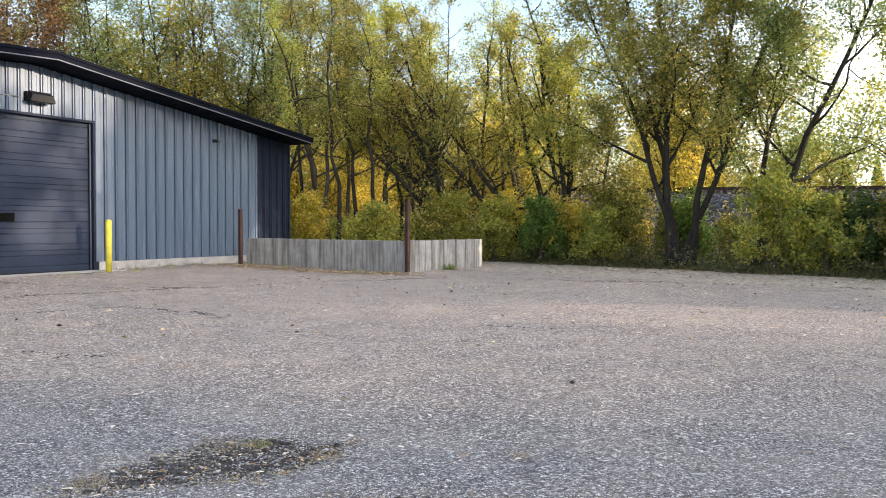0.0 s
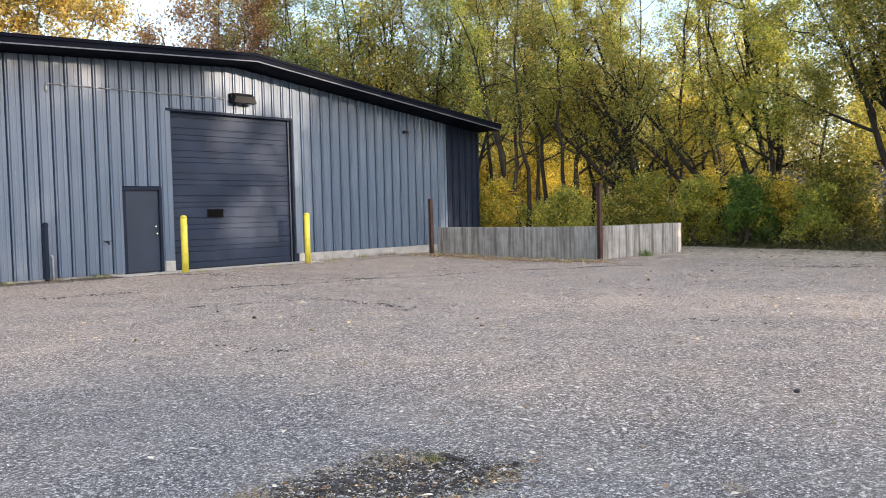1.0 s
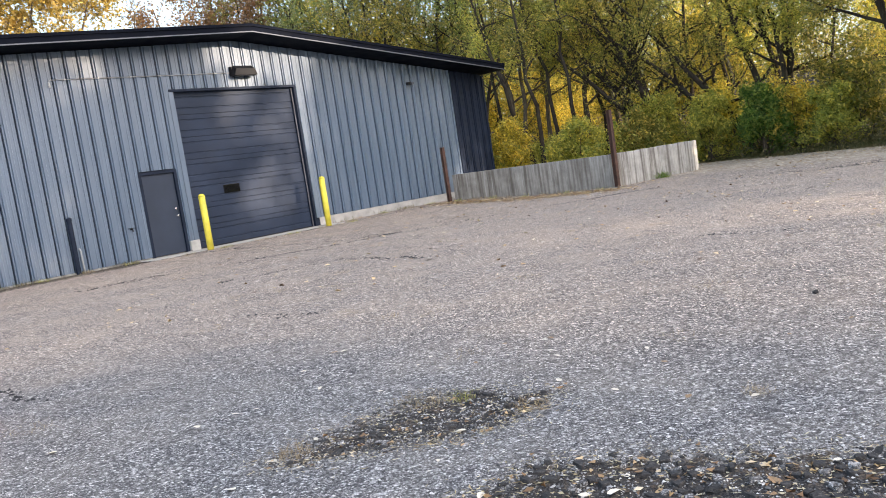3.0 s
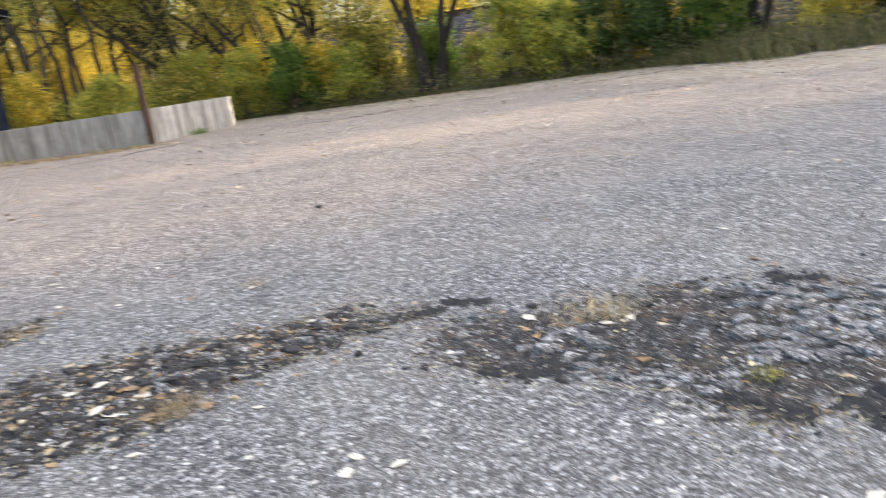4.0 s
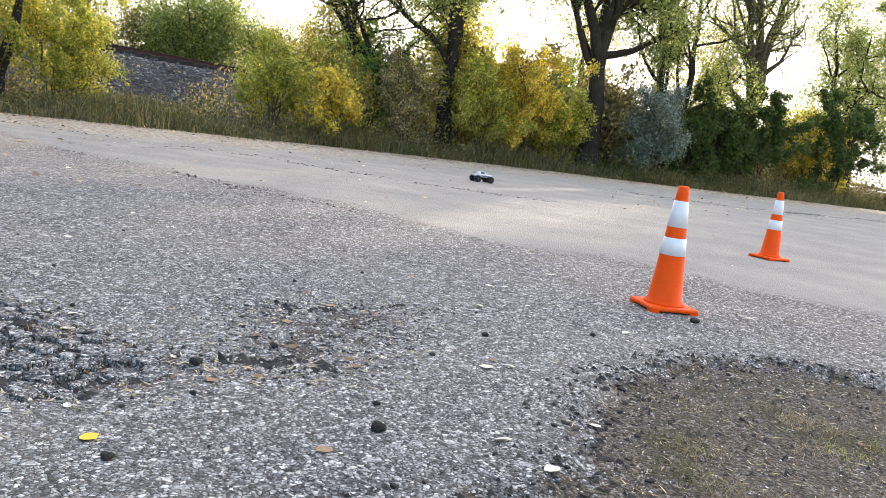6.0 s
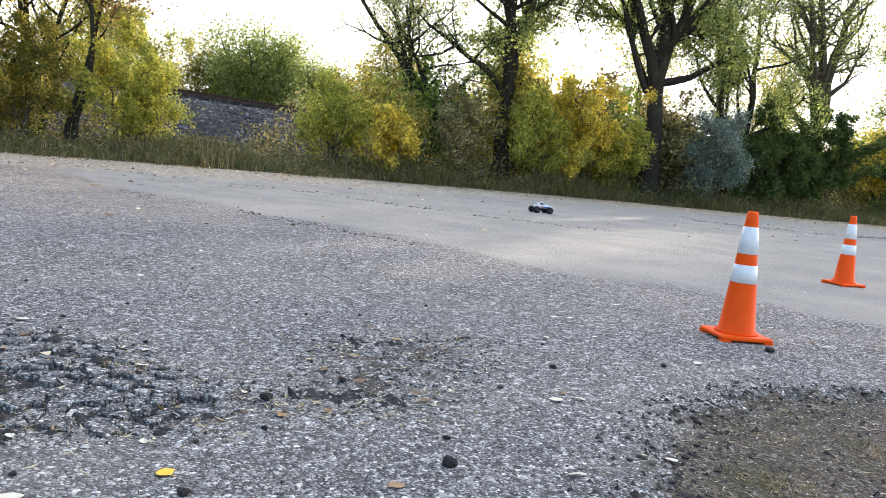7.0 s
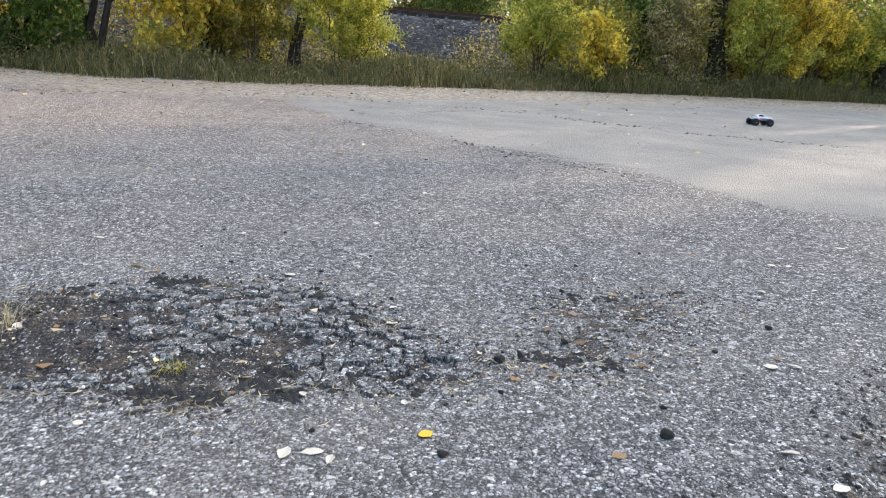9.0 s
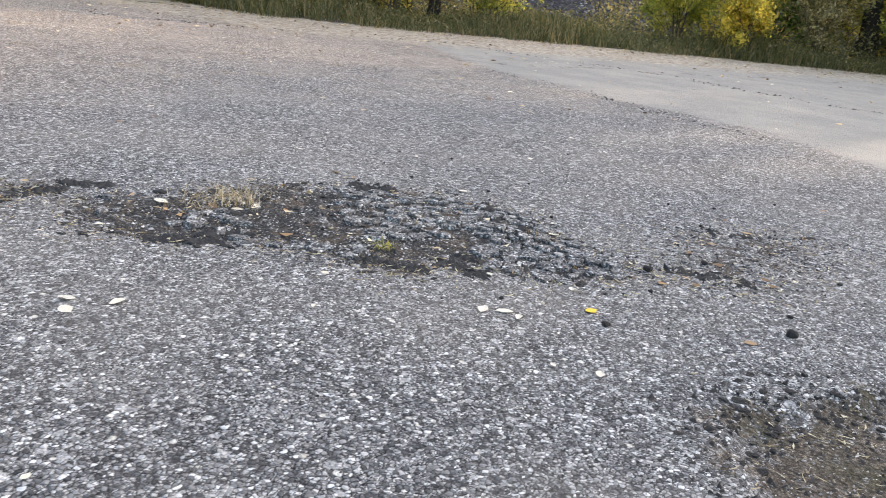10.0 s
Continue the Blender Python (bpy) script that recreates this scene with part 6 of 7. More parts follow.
PLATES = (
    (0.050, lambda x, y, d: 0.30 if clump(x * 0.7, y * 0.7) > -0.1 else 0.10, 0.012, 0.006, 1, 60),
    (0.055, lambda x, y, d: 0.45 if clump(x * 0.7, y * 0.7) > -0.2 else 0.2, 0.014, 0.006, 1, 150),
    (0.068, lambda x, y, d: (0.85 if clump(x * 0.45 + 1.0, y * 0.45) > -0.15 else 0.10) * (1.0 if x - y > 0.3 else 0.5), 0.013, 0.003, 0, 290),
    (0.075, lambda x, y, d: 0.3 if clump(x * 0.6, y * 0.6) > 0.1 else 0.0, 0.004, 0.004, 0, 30),
)
chunk_meshes = [lump_mesh("chunk", 500 + i, 0.18 + 0.05 * i) for i in range(6)]
for me in chunk_meshes:
    me.materials.append(CHUNK)
for n, (pl, count, lab) in enumerate(zip(PATCHES, (120, 200, 150, 40), ("dark patch of crumbled asphalt with dry leaves", "long dark patch of broken asphalt lumps", "wide cracked black patch of broken asphalt", "scuffed dark patch of crumbled asphalt"))):
    rng = np.random.default_rng(90 + n)
    c = np.mean(pl, 0)
    e = empty("broken_patch", pose(c[0], c[1], 0), lab, "broken asphalt", "broken patches in the asphalt")
    got = 0
    while got < count:
        x = rng.uniform(min(a for a, b in pl) - 0.1, max(a for a, b in pl) + 0.1)
        y = rng.uniform(min(b for a, b in pl) - 0.1, max(b for a, b in pl) + 0.1)
        d = float(sdf(pl, np.array([x]), np.array([y]))[0])
        if d > 0.06 or (rng.uniform() < 0.88 and d < -0.06 and clump(x, y) < 0.18):
            continue
        sc = rng.uniform(0.007, 0.022) * (1.75 if rng.uniform() < 0.14 else 1.0) * (0.7, 1.0, 0.85, 0.5)[n]
        z = float(ground_height(x, y)) + sc * 0.08
        m = pose(x - c[0], y - c[1], z, rng.uniform(-14, 14), rng.uniform(-14, 14), rng.uniform(0, 360)) @ Matrix.Diagonal((sc * rng.uniform(0.9, 1.7), sc, sc, 1))
        link("chunk", chunk_meshes[rng.integers(0, 6)], CHUNK, e, "", m)
        got += 1
    step, share, thick, gap, dark, most = PLATES[n]
    lay_plates(pl, c, e, rng, step, share, thick, gap, (CHUNK, CHUNK, G_ASPHALT) if dark else (G_ASPHALT,), most)
    # crumbs between the lumps
    k = (4200, 7000, 8000, 2200)[n]
    x = rng.uniform(min(a for a, b in pl) - 0.2, max(a for a, b in pl) + 0.2, k)
    y = rng.uniform(min(b for a, b in pl) - 0.2, max(b for a, b in pl) + 0.2, k)
    d = sdf(pl, x, y)
    keep = rng.uniform(0, 1, k) < np.clip(0.7 - d * 5, 0, 0.9) * np.where(clump(x, y) > 0.1, 1.0, 0.3)
    p = np.stack([x - c[0], y - c[1], ground_height(x, y)], 1)[keep]
    v = (p[:, None, :] + (tet[None] + rng.normal(0, 0.25, (len(p), 4, 3))) * rng.uniform(0.003, 0.011, (len(p), 1, 1))).reshape(-1, 3)
    q = np.arange(len(p))[:, None] * 4
    f = np.concatenate([q + np.array([a]) for a in ((0, 1, 3), (1, 2, 3), (2, 0, 3))])
    ob = link("crumb", mesh_np("crumb", v, f), STONE_D, e)
    ob["kind"] = "stuff"
    for what, k, mt in (("grit", (6500, 7000, 4500, 2000)[n], CHIPS), ("leaf_flake", (900, 1500, 420, 200)[n], PALE_STRAW), ("leaf_flake", (260, 620, 120, 60)[n], LEAFMIX)):
        x = rng.uniform(min(a for a, b in pl) - 0.2, max(a for a, b in pl) + 0.2, k)
        y = rng.uniform(min(b for a, b in pl) - 0.2, max(b for a, b in pl) + 0.2, k)
        keep = sdf(pl, x, y) < rng.normal(0.02, 0.08, k)
        p = np.stack([x - c[0], y - c[1], ground_height(x, y) + 0.004], 1)[keep]
        if what == "grit":
            v, f = flat_chips(rng, p, 0.003, 0.011)
        else:
            v, f = leaf_quads(rng, p, 0.026 if mt == PALE_STRAW else 0.05, 0.55, 0.0)
            v[:, 2] = np.repeat(p[:, 2], 4) + np.abs(v[:, 2] - np.repeat(p[:, 2], 4)) * 0.6
        ob = link(what, mesh_np(what, v, f), mt, e)
        ob["kind"] = "stuff"

# single stones
stone_meshes = [lump_mesh("stone", 600 + i, 0.75) for i in range(4)]
for me in stone_meshes:
    me.materials.append(STONE_D)
rng = np.random.default_rng(33)
STONES = [(2.41, 0.47, 0.025), (3.03, 0.88, 0.018), (4.47, -0.96, 0.026), (2.03, 1.01, 0.017), (1.36, 3.14, 0.021), (1.26, 3.30, 0.020), (0.28, 5.16, 0.023), (2.44, 6.83, 0.026), (3.86, -0.33, 0.015), (3.6, 0.15, 0.015), (3.2, 0.35, 0.012), (2.75, 1.05, 0.023)]
STONES += [(float(rng.uniform(1.8, 5.0)), float(rng.uniform(-0.4, 3.2)), float(rng.uniform(0.005, 0.012))) for _ in range(46)]
EDGE = DIRT[1:11]
for k in range(55):
    j = int(rng.integers(0, len(EDGE) - 1))
    w = float(rng.uniform(0, 1))
    STONES.append((EDGE[j][0] * (1 - w) + EDGE[j + 1][0] * w + float(rng.normal(0, 0.05)), EDGE[j][1] * (1 - w) + EDGE[j + 1][1] * w + float(rng.normal(-0.03, 0.09)), float(rng.uniform(0.004, 0.011))))
lip = empty("broken_edge", pose(2.6, -0.1, 0), "crumbled black asphalt edge round the bare soil", "broken asphalt", "broken patches in the asphalt")
for k in range(230):
    j = int(rng.integers(0, len(EDGE) - 1))
    w = float(rng.uniform(0, 1))
    x = EDGE[j][0] * (1 - w) + EDGE[j + 1][0] * w + float(rng.normal(0, 0.035))
    y = EDGE[j][1] * (1 - w) + EDGE[j + 1][1] * w + float(rng.normal(-0.03, 0.07))
    r = float(rng.uniform(0.004, 0.013)) * (1.6 if k % 12 == 0 else 1.0)
    link("chunk", chunk_meshes[k % 6], CHUNK, lip, "", pose(x - 2.6, y + 0.1, float(ground_height(x, y)) + 0.2 * r, float(rng.uniform(-18, 18)), float(rng.uniform(-18, 18)), float(rng.uniform(0, 360))) @ Matrix.Diagonal((r * 1.4, r, r, 1)))
for i, (x, y, r) in enumerate(STONES):
    st = link("stone", stone_meshes[i % 4], STONE_D, None, "", pose(x, y, float(ground_height(x, y)) + r * 0.45, 0, 0, i * 47) @ Matrix.Diagonal((r, r * 0.9, r * 0.9, 1)))
    tagged(st, "black lump of loose asphalt on the lot" if r > 0.013 else "small black stone on the lot", "stone", "loose stones on the lot")


# ---- fallen leaves ----
def leaf_mesh(name, seed, curl):
    r = np.random.default_rng(seed)
    bm = bmesh.new()
    out = [(0.0, 0.0), (0.22, 0.30), (0.52, 0.36), (0.8, 0.22), (1.0, 0.0), (0.8, -0.24), (0.5, -0.38), (0.2, -0.28)]
    mid = [bm.verts.new((t - 0.5, 0, 0.05 + curl * 0.3 * (t - 0.5) ** 2)) for t in (0.25, 0.55, 0.8)]
    rim = [bm.verts.new((a - 0.5 + r.normal(0, 0.06), b * 1.15 + r.normal(0, 0.06), curl * (b * b * 1.6 + (a - 0.5) ** 2 * 0.5) + 0.02)) for a, b in out]
    for a, b, c in ((0, 1, 0), (1, 2, 0), (2, 3, 1), (3, 4, 2), (4, 5, 2), (5, 6, 1), (6, 7, 0), (7, 0, 0)):
        bm.faces.new((rim[a], rim[b], mid[c]))
    bm.faces.new((rim[2], mid[1], mid[0]))
    bm.faces.new((mid[0], mid[1], rim[6]))
    bm.faces.new((rim[3], mid[2], mid[1]))
    bm.faces.new((mid[1], mid[2], rim[5]))
    tube(bm, [(-0.5, 0, 0.03), (-0.7, 0.03, 0.04), (-0.85, 0.02, 0.02)], [0.012, 0.010, 0.008], 4)
    me = bpy.data.meshes.new(name)
    bm.to_mesh(me)
    bm.free()
    return me


leaf_sets = {}
for nm, mt in (("cream", CREAM), ("tan", TANLEAF), ("yellow", YLEAF)):
    leaf_sets[nm] = [leaf_mesh("fallen_leaf", 700 + i, (0.15, 0.5, 0.8)[i]) for i in range(3)]
    for me in leaf_sets[nm]:
        me.materials.append(mt)
LEAVES = [(1.90, 1.32, 0.075), (1.86, 1.38, 0.075), (1.88, 1.26, 0.05), (2.23, 0.58, 0.06), (2.30, 0.03, 0.075), (2.45, 0.14, 0.06), (2.77, -0.17, 0.07), (3.12, 1.60, 0.05), (3.10, 2.84, 0.06), (3.45, 3.35, 0.06),
          (1.13, 2.24, 0.07), (1.05, 2.36, 0.06), (1.0, 2.30, 0.07), (-0.39, 4.99, 0.07), (-0.99, 4.80, 0.07), (-0.19, 5.13, 0.07), (-1.16, 4.52, 0.1), (-0.18, 4.68, 0.07), (0.58, 3.59, 0.10), (0.45, 3.41, 0.09)]
LEAVES += [(2.30, 2.70, 0.08), (2.22, 2.74, 0.07), (2.38, 2.82, 0.06), (2.16, 2.83, 0.08), (2.05, 3.02, 0.09), (2.33, 2.92, 0.06)]
LEAVES += [(0.41, 5.95, 0.06), (1.0, 5.87, 0.06), (1.02, 4.76, 0.07), (-1.20, 5.84, 0.07), (-1.68, 5.49, 0.07), (-1.86, 5.30, 0.07), (-2.71, 5.13, 0.07), (1.04, 5.49, 0.06), (1.33, 4.64, 0.08), (-1.45, 6.39, 0.06)]
rng = np.random.default_rng(55)
LEAVES += [(float(rng.normal(2.6, 1.5)), float(rng.normal(-0.6, 0.6)), float(rng.uniform(0.04, 0.08))) for _ in range(26)]
LEAVES += [(float(rng.normal(0.4, 0.35)), float(rng.normal(3.45, 0.22)), float(rng.uniform(0.05, 0.10))) for _ in range(22)]
LEAVES += [(float(rng.normal(2.0, 0.8)), float(rng.normal(2.2, 0.9)), float(rng.uniform(0.03, 0.055))) for _ in range(24)]
LEAVES += [(float(rng.normal(0.1, 0.9)), float(rng.normal(5.4, 0.9)), float(rng.uniform(0.04, 0.07))) for _ in range(24)]
LEAVES += [(float(rng.uniform(-8, 22)), float(rng.uniform(3.5, 21)), float(rng.uniform(0.05, 0.09))) for _ in range(120)]
LEAVES += [(float(rng.uniform(1.0, 14)), float(rng.uniform(0, 9)), float(rng.uniform(0.04, 0.07))) for _ in range(50)]
for i, (x, y, s) in enumerate(LEAVES):
    if VERGE_N[0] * x + VERGE_N[1] * y > VERGE_D or (i > 29 and math.hypot(x - 0.3, y - 0.4) < 0.8):
        continue
    kind = "tan" if (i % 5 == 3 or 56 < i < 78 and i % 2) else "cream"
    ob = link("fallen_leaf", leaf_sets[kind][i % 3], None, None, "", pose(x, y, float(ground_height(x, y)) + 0.002, rng.uniform(-6, 6), rng.uniform(-6, 6), rng.uniform(0, 360)) @ Matrix.Diagonal((s * 0.85, s * rng.uniform(0.5, 0.8), s * 0.8, 1)))
    tagged(ob, "dry cream fallen leaf on the asphalt" if kind == "cream" else "curled tan fallen leaf on the ground", "leaf", "fallen leaves")
ob = link("fallen_leaf", leaf_sets["yellow"][0], None, None, "", pose(2.12, 1.09, float(ground_height(2.12, 1.09)) + 0.003, 0, 0, 60) @ Matrix.Diagonal((0.042, 0.052, 0.05, 1)))
tagged(ob, "bright yellow fallen leaf on the asphalt", "leaf", "fallen leaves")


# ---- dry tufts ----
def tuft(x, y, seed, n, h, spread, mt, label, width=0.004):
    r = np.random.default_rng(seed)
    n, h, width = int(n * 0.9), h * 0.75, width * 0.5
    a = r.uniform(0, 6.28, n)
    d = spread * np.sqrt(r.uniform(0, 1, n))
    v, f = blades(r, np.stack([d * np.cos(a), d * np.sin(a), np.zeros(n)], 1), h, width, 2.1)
    e = link("grass_tuft", mesh_np("grass_tuft", v, f), mt, None, "", pose(x, y, float(ground_height(x, y)) - 0.004))
    tagged(e, label, "grass tuft", kind="stuff")


tuft(2.27, 2.80, 1, 130, 0.15, 0.11, PALE_STRAW, "dry straw-coloured grass tuft in the broken asphalt")
tuft(2.12, 2.90, 2, 50, 0.10, 0.14, PALE_STRAW, "low dry grass tuft in the broken asphalt")
tuft(2.22, 1.98, 3, 50, 0.06, 0.04, L_LIME, "small green weed in the broken asphalt")
tuft(-0.45, 5.28, 4, 160, 0.09, 0.16, STRAW, "dry grass tuft at a crumbled patch")
tuft(-0.20, 5.30, 5, 90, 0.06, 0.10, L_LIME, "low green weed at a crumbled patch")
tuft(0.20, 4.95, 6, 120, 0.07, 0.12, STRAW, "dry grass tuft at a crumbled patch")
tuft(-1.08, 4.6, 7, 120, 0.10, 0.10, STRAW, "dry grass tuft at a crumbled patch")
tuft(-0.05, 3.42, 8, 160, 0.11, 0.10, STRAW, "dry grass tuft beside broken asphalt")
tuft(0.70, 3.15, 9, 160, 0.11, 0.09, STRAW, "dry grass tuft beside broken asphalt")
tuft(1.36, 4.70, 10, 70, 0.07, 0.08, STRAW, "dry grass tuft in the asphalt")
tuft(2.9, 1.55, 11, 60, 0.05, 0.10, STRAW, "thin dry grass in a crack")
rng = np.random.default_rng(77)
for i in range(26):
    x, y = float(rng.uniform(0.8, 3.4)), float(rng.uniform(-2.0, -0.1))
    if sdf(DIRT, np.array([x]), np.array([y]))[0] < -0.05:
        tuft(x, y, 20 + i, 60, 0.055, 0.09, STRAW if i % 3 else L_LIME, "low dry grass on bare soil" if i % 3 else "low green grass on bare soil", 0.003)
for i in range(34):
    x, y = float(rng.uniform(-4, 8)), float(rng.uniform(5.5, 14))
    tuft(x, y, 60 + i, 45, 0.07, 0.16, STRAW, "thin dry grass growing through the asphalt", 0.005)
for i in range(22):
    s = -2 + i * 1.05
    q = B.matrix_world @ Vector((s, -0.25 - 0.9 * (10.0 < s < 16.2), 0))
    tuft(q.x, q.y, 120 + i, 60, 0.14, 0.18, L_LIME if i % 2 else STRAW, "small weed at the foot of the wall", 0.008)
for i in range(14):
    t = i / 13
    tuft(-1.3 + 4.6 * t + 0.2 * math.sin(i), 27.1 - 3.9 * t - 0.3, 150 + i, 40, 0.18, 0.15, L_LIME if i % 3 == 0 else STRAW, "weed at the foot of the low wall", 0.01)
tuft(4.8, 24.6, 180, 120, 0.35, 0.22, L_GREEN, "green weed at the foot of the low wall", 0.02)
tuft(3.18, -0.87, 30, 150, 0.05, 0.10, WEEDS, "low green grass tuft on bare soil", 0.003)
tuft(3.07, -0.94, 31, 150, 0.06, 0.10, STRAW, "low dry grass tuft on bare soil", 0.003)
tuft(2.46, -0.35, 32, 150, 0.07, 0.10, WEEDS, "low green grass tuft on bare soil", 0.003)
tuft(2.68, -0.45, 33, 150, 0.05, 0.10, STRAW, "low dry grass tuft on bare soil", 0.003)
tuft(2.97, -1.04, 34, 150, 0.06, 0.10, WEEDS, "low green grass tuft on bare soil", 0.003)
tuft(2.36, -0.48, 35, 150, 0.07, 0.10, STRAW, "low dry grass tuft on bare soil", 0.003)
tuft(2.73, -0.39, 36, 150, 0.05, 0.10, WEEDS, "low green grass tuft on bare soil", 0.003)


# ---- cracks, scattered leaves and weeds on the lot ----
def crack_points(rng, line, per_metre, width):
    out = []
    for (ax, ay), (bx, by) in zip(line, line[1:]):
        ln = math.hypot(bx - ax, by - ay)
        t = rng.uniform(0, 1, int(ln * per_metre))
        wob = 0.10 * np.sin(t * ln * 2.3 + ax) + 0.05 * np.sin(t * ln * 7.1 + ay)
        keep = np.sin(t * ln * 1.3 + bx) + rng.normal(0, 0.5, len(t)) > -0.6
        off = (wob + rng.normal(0, width, len(t)))[keep]
        t = t[keep]
        out.append(np.stack([ax + (bx - ax) * t - (by - ay) / ln * off, ay + (by - ay) * t + (bx - ax) / ln * off], 1))
    return np.concatenate(out)


n = 38000
p = np.stack([rng.uniform(-9.0, 26.0, n), rng.uniform(-9.0, 22.0, n), np.zeros(n)], 1)
m = 70000
a, r = rng.uniform(-0.6, 2.3, m), 5.0 + 11.0 * rng.uniform(0, 1, m) ** 1.3
p = np.concatenate([p, np.stack([r * np.cos(a), r * np.sin(a), np.zeros(m)], 1)])
p = p[((p[:, 0] > 6.8) | (p[:, 1] > 7.4)) & (WALL_N[0] * p[:, 0] + WALL_N[1] * p[:, 1] < WALL_D - 0.9) & (VERGE_N[0] * p[:, 0] + VERGE_N[1] * p[:, 1] < VERGE_D)]
p = p[rng.uniform(0, 1, len(p)) < np.interp(sdf(ROAD, p[:, 0], p[:, 1]), [-0.5, 0.3], [0.06, 1.0])]
n = len(p)
p[:, 2] = ground_height(p[:, 0], p[:, 1])
v, f = flat_chips(rng, p, 0.004, 0.013)
tagged(link("stone_chips", mesh_np("stone_chips", v, f), CHIPS), "loose chips and grit across the lot", "gravel", kind="stuff")
n = 9000
p = np.stack([rng.uniform(0.3, 3.9, n), rng.uniform(-2.4, 0.8, n), np.zeros(n)], 1)
dd = sdf(DIRT, p[:, 0], p[:, 1])
p = p[(dd < 0.18) & (rng.uniform(0, 1, n) < np.where(dd > -0.25, 1.0, 0.55))]
n = len(p)
p[:, 2] = ground_height(p[:, 0], p[:, 1])
v = (p[:, None, :] + (tet[None] + rng.normal(0, 0.25, (n, 4, 3))) * (0.003 + 0.012 * rng.uniform(0, 1, (n, 1, 1)) ** 2)).reshape(-1, 3)
q = np.arange(n)[:, None] * 4
f = np.concatenate([q + np.array([a]) for a in ((0, 1, 3), (1, 2, 3), (2, 0, 3))])
GRIT = plain("soil_grit", (0.03, 0.027, 0.025), 0.95, vary=0.6, scale=30, bump=0.3, dirt=(0.3, 0.27, 0.23))
tagged(link("soil_grit", mesh_np("soil_grit", v, f), GRIT), "dark grit and clods on bare soil", "grit", kind="stuff")
# flakes of leaf and bark on the bare soil
n = 2600
p = np.stack([rng.uniform(0.4, 3.8, n), rng.uniform(-2.4, 0.7, n), np.zeros(n)], 1)
p = p[sdf(DIRT, p[:, 0], p[:, 1]) < rng.normal(0.0, 0.12, n)]
p[:, 2] = ground_height(p[:, 0], p[:, 1]) + 0.003
v, f = leaf_quads(rng, p, 0.022, 0.5, 0.0)
v[:, 2] = np.repeat(p[:, 2], 4) + np.abs(v[:, 2] - np.repeat(p[:, 2], 4)) * 0.5
SOIL_BITS = leaf_material("soil_flakes", [(0.0, (0.02, 0.016, 0.012)), (0.6, (0.09, 0.06, 0.035)), (0.9, (0.22, 0.16, 0.09)), (1.0, (0.4, 0.34, 0.24))], 0.1)
tagged(link("soil_flakes", mesh_np("soil_flakes", v, f), SOIL_BITS), "dark flakes of leaf and bark on bare soil", "leaf litter", kind="stuff")

CRACKS = [([(10.4, 5.3), (8.8, 2.8), (7.6, 1.2)], 0.03), ([(14.4, 5.1), (14.4, 3.7), (12.9, 1.0), (12.8, -1.3)], 0.04), ([(9.0, 12.0), (11.2, 10.5), (14.7, 8.0), (14.4, 5.1)], 0.05), ([(20.3, -4.0), (20.6, -5.3), (20.9, -7.6), (24.2, -11.5), (26.0, -16.0)], 0.10),
          ([(-9.5, 19.0), (-7.4, 19.9), (-5.1, 18.9), (-2.2, 18.4)], 0.04), ([(-3.1, 9.7), (-1.9, 9.0)], 0.02), ([(-4.5, 13.2), (-3.5, 14.0), (-2.7, 14.5), (-1.2, 12.8)], 0.02), ([(-4.4, 7.0), (-3.5, 6.6)], 0.012), ([(-8.0, 15.0), (-5.0, 16.8), (0.0, 19.5), (4.0, 21.0)], 0.03), ([(2.5, 10.9), (3.6, 10.6)], 0.02), ([(5.0, 20.5), (10.0, 18.0), (15.0, 14.5)], 0.06)]
rng = np.random.default_rng(808)
BREAKS = [[(2.2, 1.65), (2.33, 1.49), (2.37, 1.28), (2.55, 1.19)], [(2.92, 2.61), (3.1, 2.48)], [(3.14, 2.04), (3.07, 1.79), (2.87, 1.57)], [(2.75, 0.97), (2.81, 0.78), (2.87, 0.65)], [(3.67, 1.0), (3.66, 0.85), (3.82, 0.7)], [(1.59, 3.39), (1.85, 3.36), (2.03, 3.29)], [(1.55, 2.55), (1.8, 2.43), (2.01, 2.41)], [(1.91, 1.89), (2.08, 1.7), (2.13, 1.49)]]
p = np.concatenate([crack_points(rng, ln, 26 if k < 3 else 75, wd * 2.4) for k, (ln, wd) in enumerate(CRACKS)] + [crack_points(rng, ln, 220 if k in (3, 4) else 620, 0.03) for k, ln in enumerate(BREAKS)])
p = np.concatenate([p, crack_points(rng, [(-17.0, 8.6), (-14.2, 11.9), (-4.5, 24.0), (-1.0, 27.2)], 70, 0.12)])
n = len(p)
p = np.stack([p[:, 0], p[:, 1], ground_height(p[:, 0], p[:, 1])], 1)
v = (p[:, None, :] + (tet[None] + rng.normal(0, 0.25, (n, 4, 3))) * rng.uniform(0.006, 0.022, (n, 1, 1)) * np.array([1.4, 1.4, 0.8])).reshape(-1, 3)
q = np.arange(n)[:, None] * 4
f = np.concatenate([q + np.array([a]) for a in ((0, 1, 3), (1, 2, 3), (2, 0, 3))])
tagged(link("crack_crumb", mesh_np("crack_crumb", v, f), STONE_D), "black crumbs of binder along cracks in the asphalt", "crumbs", kind="stuff")
n = 24000
u, o, p = strip_points(rng, n, -34, 24, -13.0, 0.1, True)
keep = rng.uniform(0, 1, n) < 0.03 + np.exp(o * 0.8) * 0.95
p = p[keep]
k2 = 700
p2 = np.stack([rng.uniform(-6, 12, k2), rng.uniform(9, 24, k2), np.zeros(k2)], 1)
k3 = 2200
t = rng.uniform(0, 1, k3)
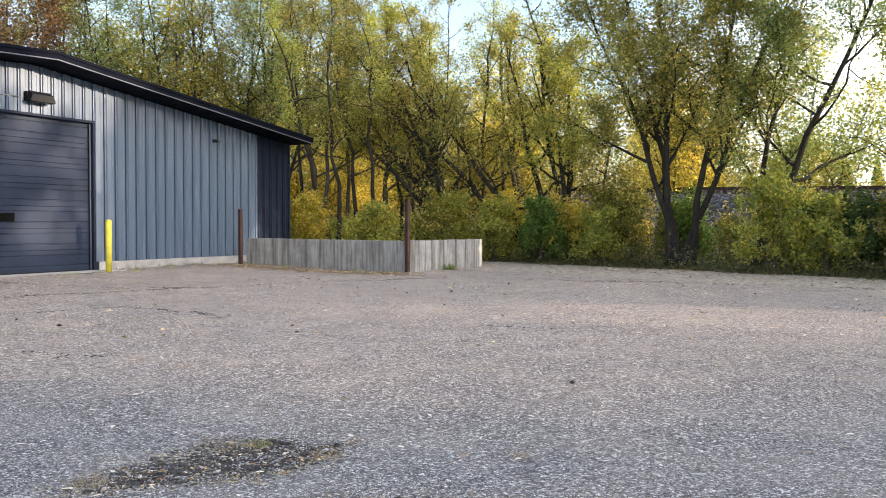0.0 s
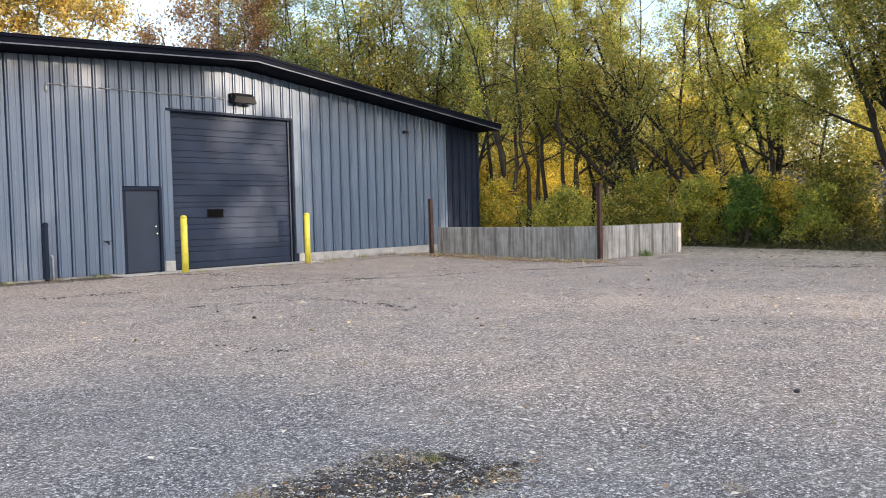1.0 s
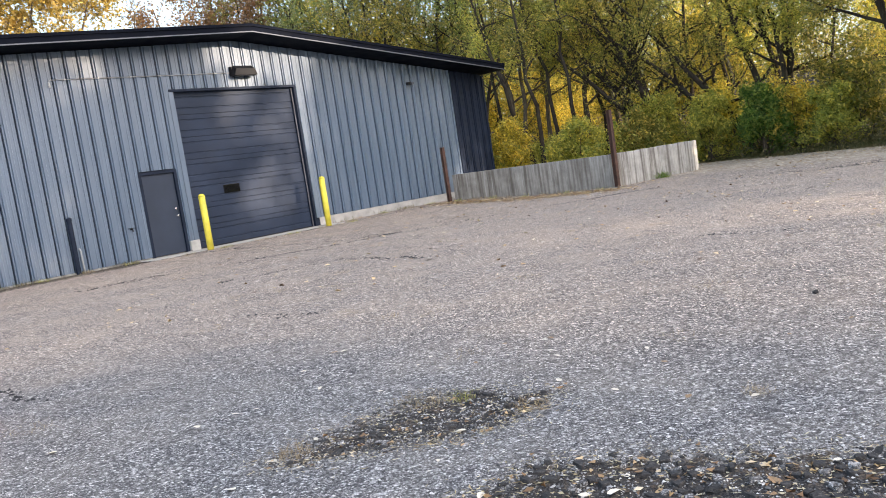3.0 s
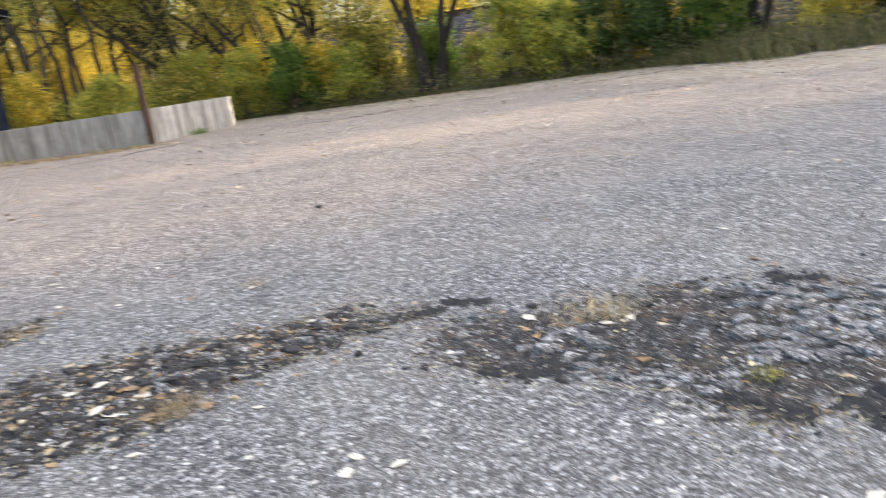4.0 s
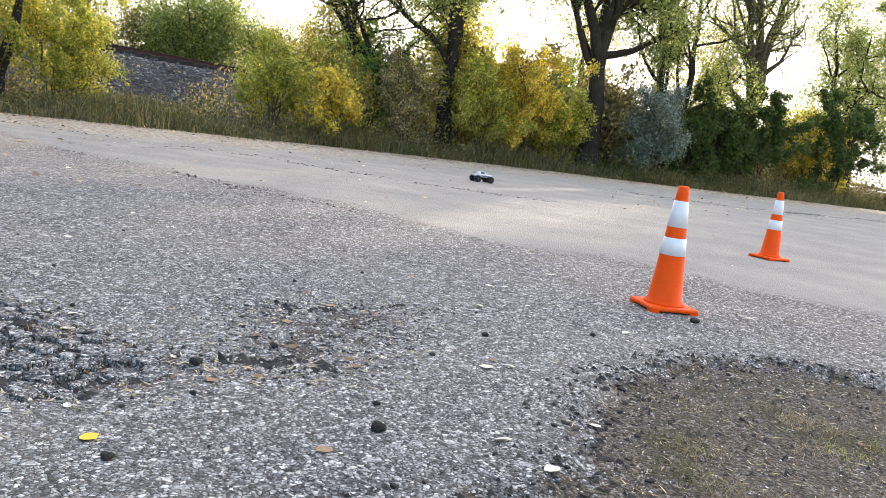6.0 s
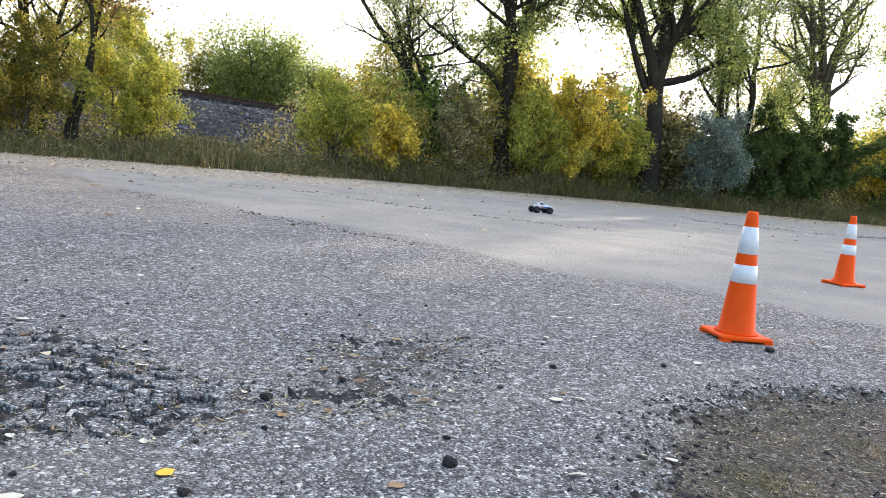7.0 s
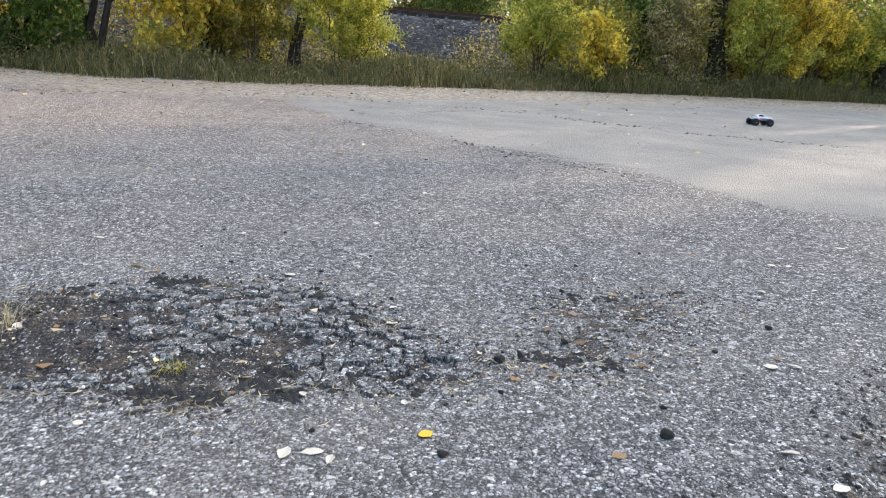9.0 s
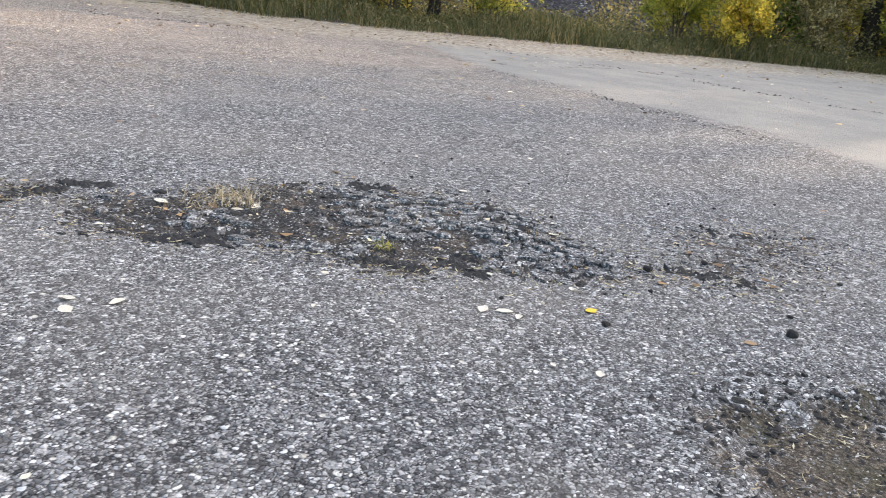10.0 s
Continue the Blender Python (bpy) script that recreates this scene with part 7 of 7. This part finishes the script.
p3 = np.stack([-1.9 + 5.2 * t + rng.normal(0, 0.25, k3), 27.0 - 4.3 * t - np.abs(rng.normal(0, 0.6, k3)) - 0.15, np.zeros(k3)], 1)
p = np.concatenate([p, p2, p3])
p = p[WALL_N[0] * p[:, 0] + WALL_N[1] * p[:, 1] < WALL_D - 0.1]
p[:, 2] = ground_height(p[:, 0], p[:, 1]) + 0.006
v, f = leaf_quads(rng, p, 0.085, 0.7, 0.0)
v[:, 2] = np.repeat(p[:, 2], 4) + np.abs(v[:, 2] - np.repeat(p[:, 2], 4)) * 0.75
tagged(link("scattered_leaves", mesh_np("scattered_leaves", v, f), LEAFMIX), "small tan and brown leaves scattered on the asphalt", "leaves", kind="stuff")
n = 2600
t = rng.uniform(0, 1, n)
sw = -3.0 + 26.0 * t
off = 0.05 + np.abs(rng.normal(0, 0.14, n))
keep = (np.sin(sw * 2.1) + np.sin(sw * 5.3 + 1) + rng.normal(0, 0.6, n) > 0.3) & ((sw < 9.8) | (sw > 16.0))
bx = np.stack([sw, -off], 1)[keep]
ca, sa = math.cos(radians(51.32)), math.sin(radians(51.32))
p = np.stack([-15.055 + ca * bx[:, 0] - sa * bx[:, 1], 12.052 + sa * bx[:, 0] + ca * bx[:, 1], np.zeros(len(bx))], 1)
p[:, 2] = ground_height(p[:, 0], p[:, 1])
v, f = blades(rng, p, 0.13, 0.007, 0.8)
tagged(link("wall_weeds", mesh_np("wall_weeds", v, f), WEEDS), "low weeds along the foot of the metal wall", "weeds", kind="stuff")
# straw and root bits round the broken patches
px = []
for pl, kk in zip(PATCHES, (1100, 1100, 900, 300)):
    m = np.array(pl)
    e = rng.integers(0, len(pl), kk)
    t = rng.uniform(0, 1, (kk, 1))
    px.append(m[e] * t + m[e - 1] * (1 - t) + rng.normal(0, 0.11, (kk, 2)))
px = np.concatenate(px)
p = np.stack([px[:, 0], px[:, 1], ground_height(px[:, 0], px[:, 1]) + 0.004], 1)
v, f = leaf_quads(rng, p, 0.05, 0.10, 0.0)
v[:, 2] = np.repeat(p[:, 2], 4) + np.abs(v[:, 2] - np.repeat(p[:, 2], 4)) * 0.35
tagged(link("straw", mesh_np("straw", v, f), PALE_STRAW), "dry straw and root bits round broken asphalt", "straw", kind="stuff")
